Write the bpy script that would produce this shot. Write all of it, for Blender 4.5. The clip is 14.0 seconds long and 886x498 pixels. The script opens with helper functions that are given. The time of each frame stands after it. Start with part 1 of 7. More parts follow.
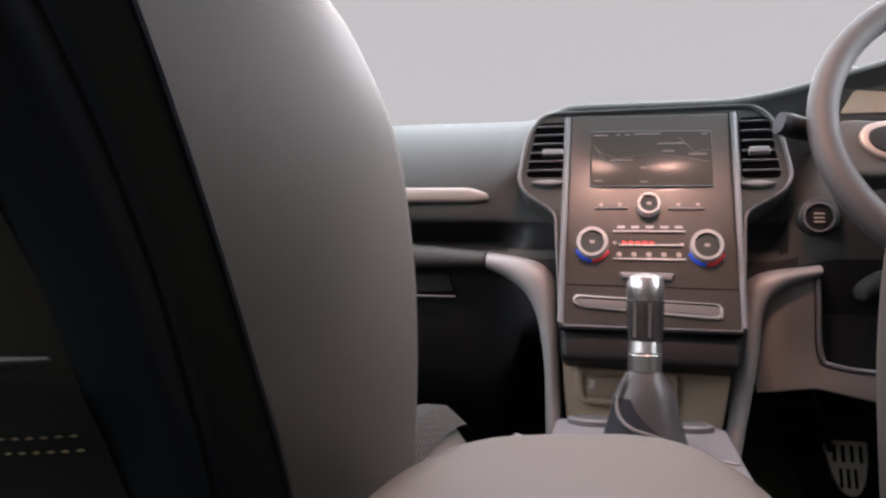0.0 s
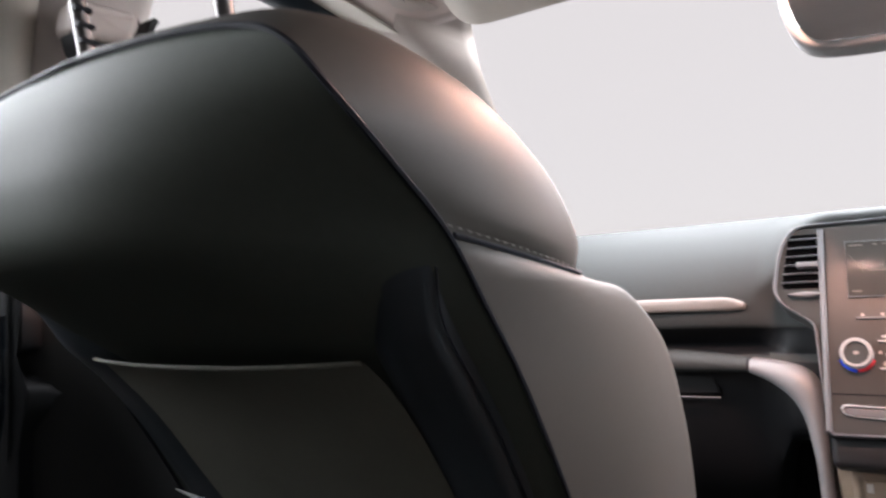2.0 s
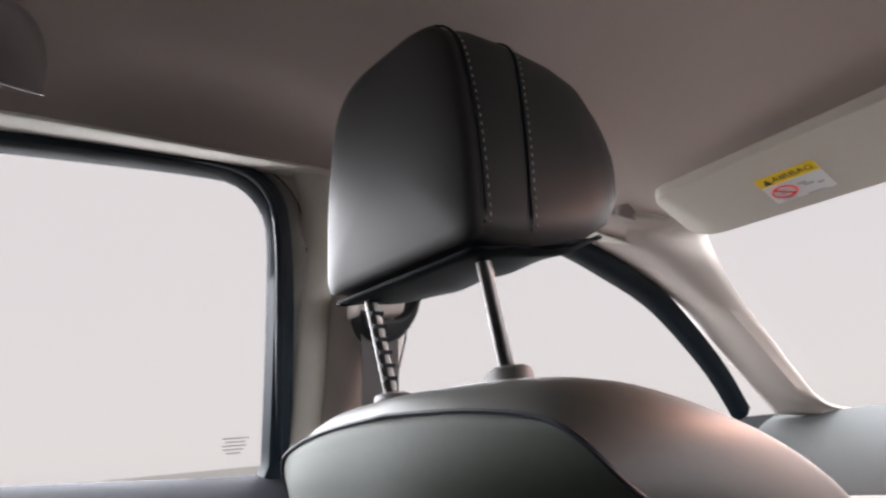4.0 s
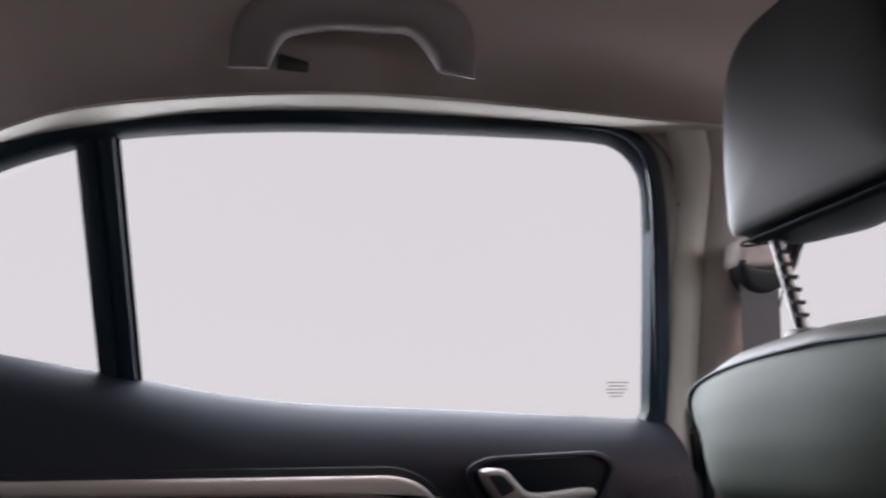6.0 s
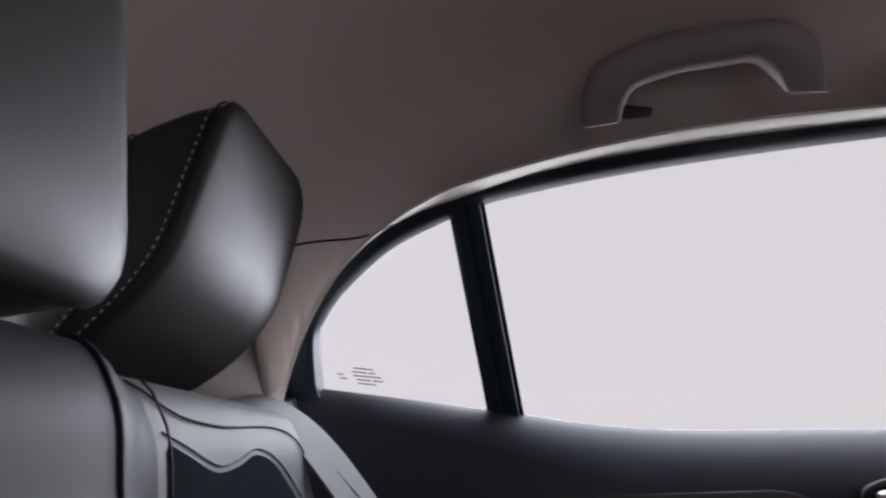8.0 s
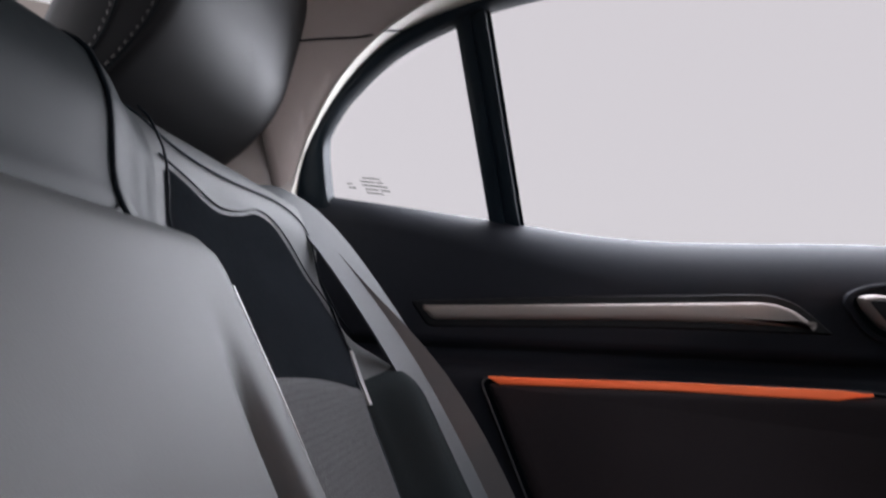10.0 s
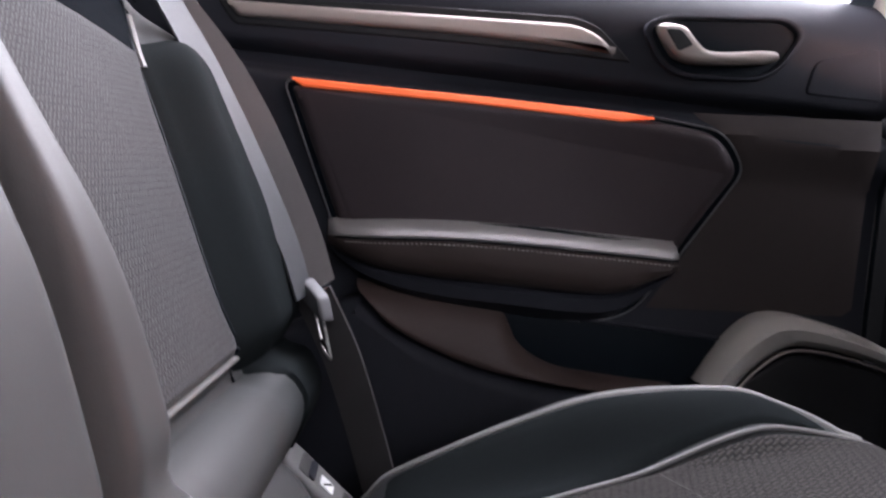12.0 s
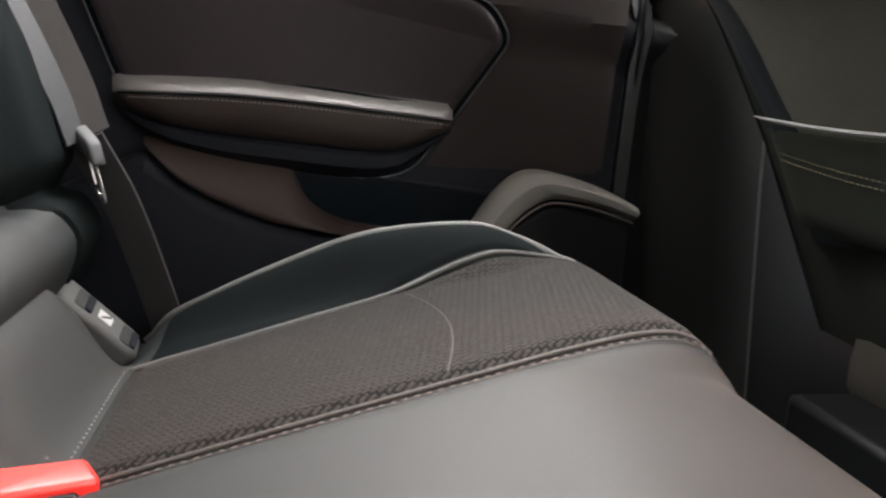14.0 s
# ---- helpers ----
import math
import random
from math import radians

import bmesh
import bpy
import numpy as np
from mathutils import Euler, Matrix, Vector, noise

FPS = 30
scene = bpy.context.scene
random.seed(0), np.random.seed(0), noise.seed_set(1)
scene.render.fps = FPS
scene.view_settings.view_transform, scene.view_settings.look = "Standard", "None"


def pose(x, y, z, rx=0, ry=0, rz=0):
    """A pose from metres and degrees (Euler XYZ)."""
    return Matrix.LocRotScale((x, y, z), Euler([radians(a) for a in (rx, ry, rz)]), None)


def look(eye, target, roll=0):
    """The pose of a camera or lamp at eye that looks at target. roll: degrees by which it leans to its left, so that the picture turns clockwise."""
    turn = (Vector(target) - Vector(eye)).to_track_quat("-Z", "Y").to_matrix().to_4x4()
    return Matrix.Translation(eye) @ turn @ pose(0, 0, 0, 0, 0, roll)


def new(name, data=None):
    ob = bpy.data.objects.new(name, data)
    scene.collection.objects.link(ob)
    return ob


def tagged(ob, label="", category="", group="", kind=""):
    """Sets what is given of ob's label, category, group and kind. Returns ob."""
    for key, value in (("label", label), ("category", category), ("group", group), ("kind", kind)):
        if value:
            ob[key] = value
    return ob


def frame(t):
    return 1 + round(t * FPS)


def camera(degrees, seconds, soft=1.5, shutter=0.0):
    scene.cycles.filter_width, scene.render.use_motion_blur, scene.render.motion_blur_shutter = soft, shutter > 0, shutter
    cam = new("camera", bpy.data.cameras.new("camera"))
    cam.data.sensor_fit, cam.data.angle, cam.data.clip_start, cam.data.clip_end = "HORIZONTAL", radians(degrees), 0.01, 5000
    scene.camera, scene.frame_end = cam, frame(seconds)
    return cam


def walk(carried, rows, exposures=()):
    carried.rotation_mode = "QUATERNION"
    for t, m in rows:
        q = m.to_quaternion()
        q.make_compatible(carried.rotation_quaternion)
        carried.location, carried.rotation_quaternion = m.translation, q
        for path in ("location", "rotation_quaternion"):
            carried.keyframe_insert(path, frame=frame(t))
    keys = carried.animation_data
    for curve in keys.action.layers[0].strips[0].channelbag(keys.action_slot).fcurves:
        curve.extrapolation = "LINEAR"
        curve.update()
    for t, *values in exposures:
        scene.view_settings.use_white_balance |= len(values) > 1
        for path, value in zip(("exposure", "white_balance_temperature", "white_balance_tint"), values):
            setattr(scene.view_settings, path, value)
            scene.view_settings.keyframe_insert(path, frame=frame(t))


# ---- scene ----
cam = camera(62.9, 14.0, soft=2.35, shutter=0.4)
METRES, EYE, TILT, LEAN, TURN = 1.0, 0.58, 1.5, -1.0, 14.0
ROWS = [
    (0, 0.0000, 0.0000, 0.0000, -0.00, -0.00, 0.00),
    (0.5, 0.0009, -0.0397, 0.0313, 4.40, -0.00, 0.91),
    (1, 0.0045, -0.0892, 0.0645, 9.32, 0.35, 1.92),
    (1.5, 0.0034, -0.1430, 0.1005, 14.49, 1.42, 3.07),
    (2, 0.0014, -0.1823, 0.1388, 19.48, 3.05, 4.18),
    (2.5, 0.0032, -0.2227, 0.1856, 24.10, 4.77, 4.91),
    (3, 0.0087, -0.2429, 0.2222, 28.67, 8.58, 6.54),
    (3.2, 0.0123, -0.2455, 0.2354, 30.36, 10.22, 6.94),
    (3.7, 0.0176, -0.2502, 0.2592, 34.96, 13.43, 7.35),
    (4.25, 0.0183, -0.2490, 0.2654, 40.53, 15.39, 6.43),
    (4.8, 0.0142, -0.2579, 0.2576, 46.54, 16.10, 4.98),
    (5.3, 0.0065, -0.2895, 0.2445, 52.30, 15.96, 4.00),
    (5.5, 0.0029, -0.3083, 0.2382, 54.51, 15.81, 3.71),
    (6, -0.0072, -0.3560, 0.2268, 60.90, 15.39, 3.37),
    (6.5, -0.0145, -0.4041, 0.2259, 66.87, 15.46, 3.44),
    (7, -0.0103, -0.4391, 0.2283, 72.38, 16.19, 3.85),
    (7.5, -0.0034, -0.4591, 0.2440, 77.50, 17.03, 4.28),
    (7.7, 0.0030, -0.4661, 0.2477, 79.38, 17.48, 4.44),
    (8.2, 0.0133, -0.4807, 0.2483, 83.21, 17.74, 4.60),
    (8.75, 0.0202, -0.4860, 0.2282, 85.34, 16.48, 4.32),
    (9.3, 0.0226, -0.4776, 0.1949, 85.69, 13.91, 3.70),
    (9.8, 0.0212, -0.4556, 0.1605, 84.85, 10.70, 2.98),
    (10, 0.0192, -0.4429, 0.1468, 84.52, 9.35, 2.67),
    (10.5, 0.0192, -0.4169, 0.1131, 82.56, 5.57, 1.94),
    (11, 0.0173, -0.3885, 0.0790, 80.26, 1.84, 1.14),
    (11.5, 0.0172, -0.3686, 0.0409, 77.77, -1.47, 0.22),
    (12, 0.0234, -0.3540, 0.0135, 75.44, -4.56, -0.99),
    (12.5, 0.0369, -0.3386, -0.0095, 73.12, -7.11, -1.51),
    (13, 0.0587, -0.3195, -0.0217, 70.64, -9.13, -1.79),
    (13.5, 0.0885, -0.3028, -0.0290, 67.88, -10.53, -2.01),
    (14, 0.1269, -0.2868, -0.0329, 65.02, -11.74, -2.13),
]
EXPOSURES = [(0.0, -0.6, 6500, 10), (0.4, -0.28, 6500, 10), (1.0, -0.14, 6500, 10), (2.0, -0.12, 6600, 10), (3.2, -0.16, 6800, 10), (5.3, -0.28, 6500, 13), (7.7, -0.28, 6450, 13), (9.8, -0.38, 6450, 13), (11.0, -0.2, 6350, 14), (11.5, 0.40, 6100, 22), (12.0, 1.03, 6550, 20), (13.0, 1.08, 6950, 12), (14.0, 1.10, 7300, 9)]
walk(cam, [(t, pose(-0.02, 0, EYE, TILT, LEAN, TURN) @ pose(METRES * x, METRES * y, METRES * z, 90 + pitch, roll, yaw)) for t, x, y, z, yaw, pitch, roll in ROWS], EXPOSURES)

# ---- world and lamps: a bright overcast sky, two warm map lights in the roof console ----
world = bpy.data.worlds.new("overcast_sky")
scene.world = world
world.use_nodes = True
wn, wl = world.node_tree.nodes, world.node_tree.links
wn.clear()
sky = wn.new("ShaderNodeTexSky")
sky.sky_type, sky.sun_disc = "NISHITA", False
sky.sun_elevation, sky.sun_rotation = radians(48), radians(200)
veil = wn.new("ShaderNodeMix")
veil.data_type = "RGBA"
veil.inputs["Factor"].default_value = 0.93
scale_sky = wn.new("ShaderNodeVectorMath")
scale_sky.operation = "SCALE"
scale_sky.inputs["Scale"].default_value = 0.1
wl.new(sky.outputs["Color"], scale_sky.inputs[0])
wl.new(scale_sky.outputs["Vector"], veil.inputs["A"])
veil.inputs["B"].default_value = (0.93, 0.89, 0.915, 1)
bgd = wn.new("ShaderNodeBackground")
bgd.inputs["Strength"].default_value = 1.0
wl.new(veil.outputs["Result"], bgd.inputs["Color"])
wout = wn.new("ShaderNodeOutputWorld")
wl.new(bgd.outputs["Background"], wout.inputs["Surface"])

sun_data = bpy.data.lights.new("sun", "SUN")
sun_data.energy, sun_data.angle, sun_data.color = 0.5, radians(40), (1.0, 0.97, 0.93)
sun = new("sun", sun_data)
sun.matrix_world = look((3, -6, 8), (0, 0, 0))

LIGHT = 11.0


def sky_panel(name, centre, inward, wide, high, level=1.0, spread=180):
    """Daylight standing in a window's opening, just outside the pane."""
    d = bpy.data.lights.new(name, "AREA")
    d.shape, d.size, d.size_y = "RECTANGLE", wide, high
    d.energy, d.color = LIGHT * level * math.pi * wide * high, (0.92, 0.955, 1.04)
    d.spread = radians(spread)
    o = new(name, d)
    o.matrix_world = look(centre, Vector(centre) + Vector(inward))
    return o


for sx in (-1, 1):
    sky_panel("sky_side_rear", (sx * 1.02, -0.20, 1.13), (-sx * 0.80, 0, -0.60), 0.76, 0.80, 1.5 if sx < 0 else 0.07, 150)
    sky_panel("sky_side_front", (sx * 1.02, 0.82, 1.13), (-sx * 0.80, 0, -0.60), 1.1, 0.80, 0.9 if sx < 0 else 1.9, 150)
sky_panel("sky_front", (0, 1.34, 1.40), (0, -0.53, -0.85), 1.46, 1.15, 1.05)
sky_panel("sky_back", (0, -1.24, 1.02), (0, 0.65, -0.76), 1.20, 0.46, 0.12)

for sx in (-0.068, 0.068):
    ld = bpy.data.lights.new("map_light", "SPOT")
    ld.energy, ld.color, ld.spot_size, ld.spot_blend, ld.shadow_soft_size = 14.5, (1.0, 0.56, 0.46), radians(176), 0.6, 0.018
    lo = new("map_light", ld)
    lo.matrix_world = look((sx, 0.605, 1.095), (sx * 1.5, 0.6, 0.0))

# ---- building helpers ----
def lerp(a, b, k):
    return a + (b - a) * k


def sstep(a, b, x):
    k = min(1.0, max(0.0, (x - a) / (b - a)))
    return k * k * (3 - 2 * k)


def curve(x, pts):
    """Smooth interpolation through (x, value) pairs."""
    if x <= pts[0][0]:
        return pts[0][1]
    for i in range(len(pts) - 1):
        (x0, a), (x1, b) = pts[i], pts[i + 1]
        if x <= x1:
            m0 = (b - pts[i - 1][1]) / (x1 - pts[i - 1][0]) if i else (b - a) / (x1 - x0)
            m1 = (pts[i + 2][1] - a) / (pts[i + 2][0] - x0) if i + 2 < len(pts) else (b - a) / (x1 - x0)
            h = x1 - x0
            k = (x - x0) / h
            return (2 * k**3 - 3 * k**2 + 1) * a + (k**3 - 2 * k**2 + k) * h * m0 + (3 * k**2 - 2 * k**3) * b + (k**3 - k**2) * h * m1
    return pts[-1][1]


def spline(pts, n=6, closed=False):
    """Catmull-Rom through points of any dimension."""
    pts = [Vector(p) for p in pts]
    out, m = [], len(pts)
    for i in range(m if closed else m - 1):
        if closed:
            p0, p1, p2, p3 = (pts[(i + k) % m] for k in (-1, 0, 1, 2))
        else:
            p1, p2 = pts[i], pts[i + 1]
            p0 = pts[i - 1] if i else p1 * 2 - p2
            p3 = pts[i + 2] if i + 2 < m else p2 * 2 - p1
        for k in range(n):
            t = k / n
            out.append(0.5 * (2 * p1 + (p2 - p0) * t + (2 * p0 - 5 * p1 + 4 * p2 - p3) * t * t + (3 * p1 - p0 - 3 * p2 + p3) * t**3))
    if not closed:
        out.append(pts[-1])
    return out


def resample(pts, n):
    """n points evenly along a polyline."""
    pts = [Vector(p) for p in pts]
    acc = [0.0]
    for a, b in zip(pts, pts[1:]):
        acc.append(acc[-1] + (b - a).length)
    out, j = [], 0
    for i in range(n):
        d = acc[-1] * i / (n - 1)
        while j < len(pts) - 2 and acc[j + 1] < d:
            j += 1
        seg = acc[j + 1] - acc[j]
        out.append(pts[j].lerp(pts[j + 1], (d - acc[j]) / seg if seg else 0))
    return out


def rounded(pts, r, n=5):
    """A closed 2D outline with its corners rounded by radius r (one number or one for each corner)."""
    pts = [Vector(p) for p in pts]
    rs = r if isinstance(r, (list, tuple)) else [r] * len(pts)
    out = []
    for i, p in enumerate(pts):
        a, b = pts[i - 1] - p, pts[(i + 1) % len(pts)] - p
        cut = min(rs[i], a.length * 0.48, b.length * 0.48)
        s, e = p + a.normalized() * cut, p + b.normalized() * cut
        for k in range(n + 1):
            t = k / n
            out.append((1 - t) ** 2 * s + 2 * t * (1 - t) * p + t * t * e)
    return out


def part(name, bm, material, parent=None, label="", sharp=38, solid=0.0, offset=-1.0, bevel=0.0):
    """Links a bmesh as one mesh object, under a thing or a part."""
    bmesh.ops.remove_doubles(bm, verts=bm.verts, dist=1e-5)
    bmesh.ops.recalc_face_normals(bm, faces=bm.faces)
    lim = radians(sharp)
    for f in bm.faces:
        f.smooth = True
    for e in bm.edges:
        if len(e.link_faces) == 2 and e.calc_face_angle(0) > lim:
            e.smooth = False
    me = bpy.data.meshes.new(name)
    bm.to_mesh(me)
    bm.free()
    ob = new(name, me)
    me.materials.append(material)
    if parent:
        ob.parent = parent
    if label:
        ob["label"] = label
    if solid:
        md = ob.modifiers.new("thickness", "SOLIDIFY")
        md.thickness, md.offset = solid, offset
    if bevel:
        md = ob.modifiers.new("edge", "BEVEL")
        md.width, md.segments, md.limit_method = bevel, 2, "ANGLE"
    return ob


def thing(name, label, category, kind="", group="", at=(0, 0, 0)):
    ob = new(name)
    ob.empty_display_size = 0.05
    ob.location = at
    return tagged(ob, label, category, group, kind)


def loft(rings, ring_closed=True, caps=True, path_closed=False):
    bm = bmesh.new()
    vs = [[bm.verts.new(p) for p in ring] for ring in rings]
    n = len(vs[0])
    pairs = list(zip(vs, vs[1:])) + ([(vs[-1], vs[0])] if path_closed else [])
    for a, b in pairs:
        for i in range(n if ring_closed else n - 1):
            j = (i + 1) % n
            try:
                bm.faces.new((a[i], a[j], b[j], b[i]))
            except ValueError:
                pass
    if caps and ring_closed and not path_closed:
        for ring in (vs[0], vs[-1]):
            bmesh.ops.triangulate(bm, faces=[bm.faces.new(ring)])
    return bm


def skin(curves, n=40):
    """A sheet through several polylines."""
    return loft([resample(c, n) for c in curves], False, False)


def slab(outline, f, back, front, bev=0.004, steps=4):
    """A plate with a rounded front edge. outline: closed 2D; f(u, v, w) places it."""
    pts = [Vector(p) for p in outline]
    m = len(pts)
    area = sum(pts[i - 1].x * pts[i].y - pts[i].x * pts[i - 1].y for i in range(m))
    if area < 0:
        pts.reverse()
    nor = []
    for i in range(m):
        d = pts[(i + 1) % m] - pts[i - 1]
        nor.append(Vector((-d.y, d.x)).normalized() if d.length > 1e-9 else Vector((0, 0)))
    rings = [[Vector(f(p.x, p.y, back)) for p in pts]]
    for k in range(steps + 1):
        a = math.pi / 2 * k / steps
        ins, w = bev * (1 - math.cos(a)), front - bev * (1 - math.sin(a))
        rings.append([Vector(f(p.x + q.x * ins, p.y + q.y * ins, w)) for p, q in zip(pts, nor)])
    bm = bmesh.new()
    vs = [[bm.verts.new(p) for p in r] for r in rings]
    for a, b in zip(vs, vs[1:]):
        for i in range(m):
            bm.faces.new((a[i], a[(i + 1) % m], b[(i + 1) % m], b[i]))
    for r in (vs[0], vs[-1]):
        face = bm.faces.new(r)
        bmesh.ops.triangulate(bm, faces=[face])
    return bm


def patch(f, u0, u1, v0, v1, nu, nv, thick=0.006, soft=0.08):
    """A soft panel lying on the surface f(u, v, w): u0 and u1 may be functions of v, v1 of the share across."""
    rows = []
    for j in range(nv + 1):
        kv = j / nv
        v = lerp(v0, v1(0.5) if callable(v1) else v1, kv)
        a = u0(v) if callable(u0) else u0
        b = u1(v) if callable(u1) else u1
        row = []
        for i in range(nu + 1):
            ku = i / nu
            edge = min(ku, 1 - ku, kv, 1 - kv)
            w = thick * (1 - (1 - min(1, edge / soft)) ** 2) - 0.0008
            row.append(Vector(f(lerp(a, b, ku), lerp(v0, v1(ku), kv) if callable(v1) else v, w)))
        rows.append(row)
    return loft(rows, False, False)


def tube(pts, r, n=10, closed=False, flat=1.0, up=(0, 0, 1), taper=None):
    """A round or oval bar along a path. flat squeezes it across the 'up' direction."""
    pts = [Vector(p) for p in pts]
    m = len(pts)
    rings = []
    for i, p in enumerate(pts):
        a = pts[i - 1] if (i or closed) else p
        b = pts[(i + 1) % m] if (i < m - 1 or closed) else p
        t = (b - a).normalized()
        side = t.cross(Vector(up))
        if side.length < 1e-4:
            side = t.cross(Vector((1, 0.2, 0)))
        side.normalize()
        top = side.cross(t)
        k = r * (taper(i / (m - 1)) if taper else 1)
        rings.append([p + side * k * math.cos(q) + top * k * flat * math.sin(q) for q in (2 * math.pi * j / n for j in range(n))])
    return loft(rings, True, not closed, closed)


def band(pts, width, across, thick=0.0015):
    """A strap: a flat band along pts, its width lying along 'across' (one vector or one for each point)."""
    pts = [Vector(p) for p in pts]
    rings = []
    for i, p in enumerate(pts):
        ac = Vector(across[i] if isinstance(across, list) else across).normalized() * (width[i] if isinstance(width, list) else width) / 2
        t = (pts[min(i + 1, len(pts) - 1)] - pts[max(i - 1, 0)]).normalized()
        nn = t.cross(ac).normalized() * thick
        rings.append([p - ac - nn, p + ac - nn, p + ac + nn, p - ac + nn])
    return loft(rings)


def stitches(pts, length=0.006, gap=0.003, r=0.0009, lift=(0, 0, 0)):
    """A row of threads along a path, one mesh."""
    pts = [Vector(p) for p in pts]
    total = sum((b - a).length for a, b in zip(pts, pts[1:]))
    n = max(2, int(total / (length + gap)))
    sm = resample(pts, n * 3 + 1)
    bm = bmesh.new()
    for i in range(n):
        a, b = sm[i * 3] + Vector(lift), sm[i * 3 + 2] + Vector(lift)
        t = (b - a).normalized()
        s = t.cross(Vector((0.31, 0.52, 0.8))).normalized() * r
        q = t.cross(s)
        e0, e1 = bm.verts.new(a), bm.verts.new(b)
        mid = [bm.verts.new((a + b) / 2 + d) for d in (s, q, -s, -q)]
        for k in range(4):
            bm.faces.new((e0, mid[k], mid[(k + 1) % 4]))
            bm.faces.new((e1, mid[(k + 1) % 4], mid[k]))
    return bm


def box_bm(x0, x1, y0, y1, z0, z1):
    bm = bmesh.new()
    bmesh.ops.create_cube(bm, size=1)
    for v in bm.verts:
        v.co = (lerp(x0, x1, v.co.x + 0.5), lerp(y0, y1, v.co.y + 0.5), lerp(z0, z1, v.co.z + 0.5))
    return bm


def lathe(profile, f, n=28):
    """A turned body: profile of (radius, height); f(a, b, h) places it."""
    rings = [[Vector(f(r * math.cos(2 * math.pi * j / n), r * math.sin(2 * math.pi * j / n), h)) for j in range(n)] for r, h in profile]
    return loft(rings)


# ---- materials ----
def mat(name, color, rough=0.5, metal=0.0, spec=0.5, noise_scale=0.0, color_var=0.0, rough_var=0.0, bump=0.0, bump_scale=400.0, coat=0.0, kind="noise", coat_rough=0.1, sheen=0.0):
    m = bpy.data.materials.new(name)
    m.use_nodes = True
    nt = m.node_tree
    b = nt.nodes["Principled BSDF"]
    b.inputs["Roughness"].default_value, b.inputs["Metallic"].default_value = rough, metal
    b.inputs["Specular IOR Level"].default_value = spec
    b.inputs["Coat Weight"].default_value, b.inputs["Coat Roughness"].default_value = coat, coat_rough
    b.inputs["Sheen Weight"].default_value = sheen
    tc = nt.nodes.new("ShaderNodeTexCoord")
    big = nt.nodes.new("ShaderNodeTexNoise")
    big.inputs["Scale"].default_value, big.inputs["Detail"].default_value = noise_scale or 6.0, 5.0
    nt.links.new(tc.outputs["Object"], big.inputs["Vector"])
    fine = nt.nodes.new("ShaderNodeTexNoise")
    fine.inputs["Scale"].default_value, fine.inputs["Detail"].default_value = (noise_scale or 6.0) * 22, 3.0
    nt.links.new(tc.outputs["Object"], fine.inputs["Vector"])
    mixn = nt.nodes.new("ShaderNodeMath")
    mixn.operation = "MULTIPLY_ADD"
    mixn.inputs[1].default_value = 0.35
    nt.links.new(fine.outputs["Fac"], mixn.inputs[0])
    nt.links.new(big.outputs["Fac"], mixn.inputs[2])
    ramp = nt.nodes.new("ShaderNodeMapRange")
    ramp.inputs["From Min"].default_value, ramp.inputs["From Max"].default_value = 0.4, 0.95
    nt.links.new(mixn.outputs[0], ramp.inputs["Value"])
    cv = nt.nodes.new("ShaderNodeMix")
    cv.data_type = "RGBA"
    cv.inputs["A"].default_value = (*[c * (1 - color_var) for c in color], 1)
    cv.inputs["B"].default_value = (*[min(1, c * (1 + color_var)) for c in color], 1)
    nt.links.new(ramp.outputs["Result"], cv.inputs["Factor"])
    nt.links.new(cv.outputs["Result"], b.inputs["Base Color"])
    if rough_var:
        rr = nt.nodes.new("ShaderNodeMapRange")
        rr.inputs["To Min"].default_value, rr.inputs["To Max"].default_value = rough - rough_var, min(1, rough + rough_var)
        nt.links.new(ramp.outputs["Result"], rr.inputs["Value"])
        nt.links.new(rr.outputs["Result"], b.inputs["Roughness"])
    if bump:
        if kind == "voronoi":
            tx = nt.nodes.new("ShaderNodeTexVoronoi")
            tx.feature = "DISTANCE_TO_EDGE"
            out = tx.outputs["Distance"]
        else:
            tx = nt.nodes.new("ShaderNodeTexNoise")
            tx.inputs["Detail"].default_value = 4.0
            out = tx.outputs["Fac"]
        tx.inputs["Scale"].default_value = bump_scale
        nt.links.new(tc.outputs["Object"], tx.inputs["Vector"])
        bp = nt.nodes.new("ShaderNodeBump")
        bp.inputs["Strength"].default_value, bp.inputs["Distance"].default_value = bump, 0.001
        nt.links.new(out, bp.inputs["Height"])
        nt.links.new(bp.outputs["Normal"], b.inputs["Normal"])
    return m


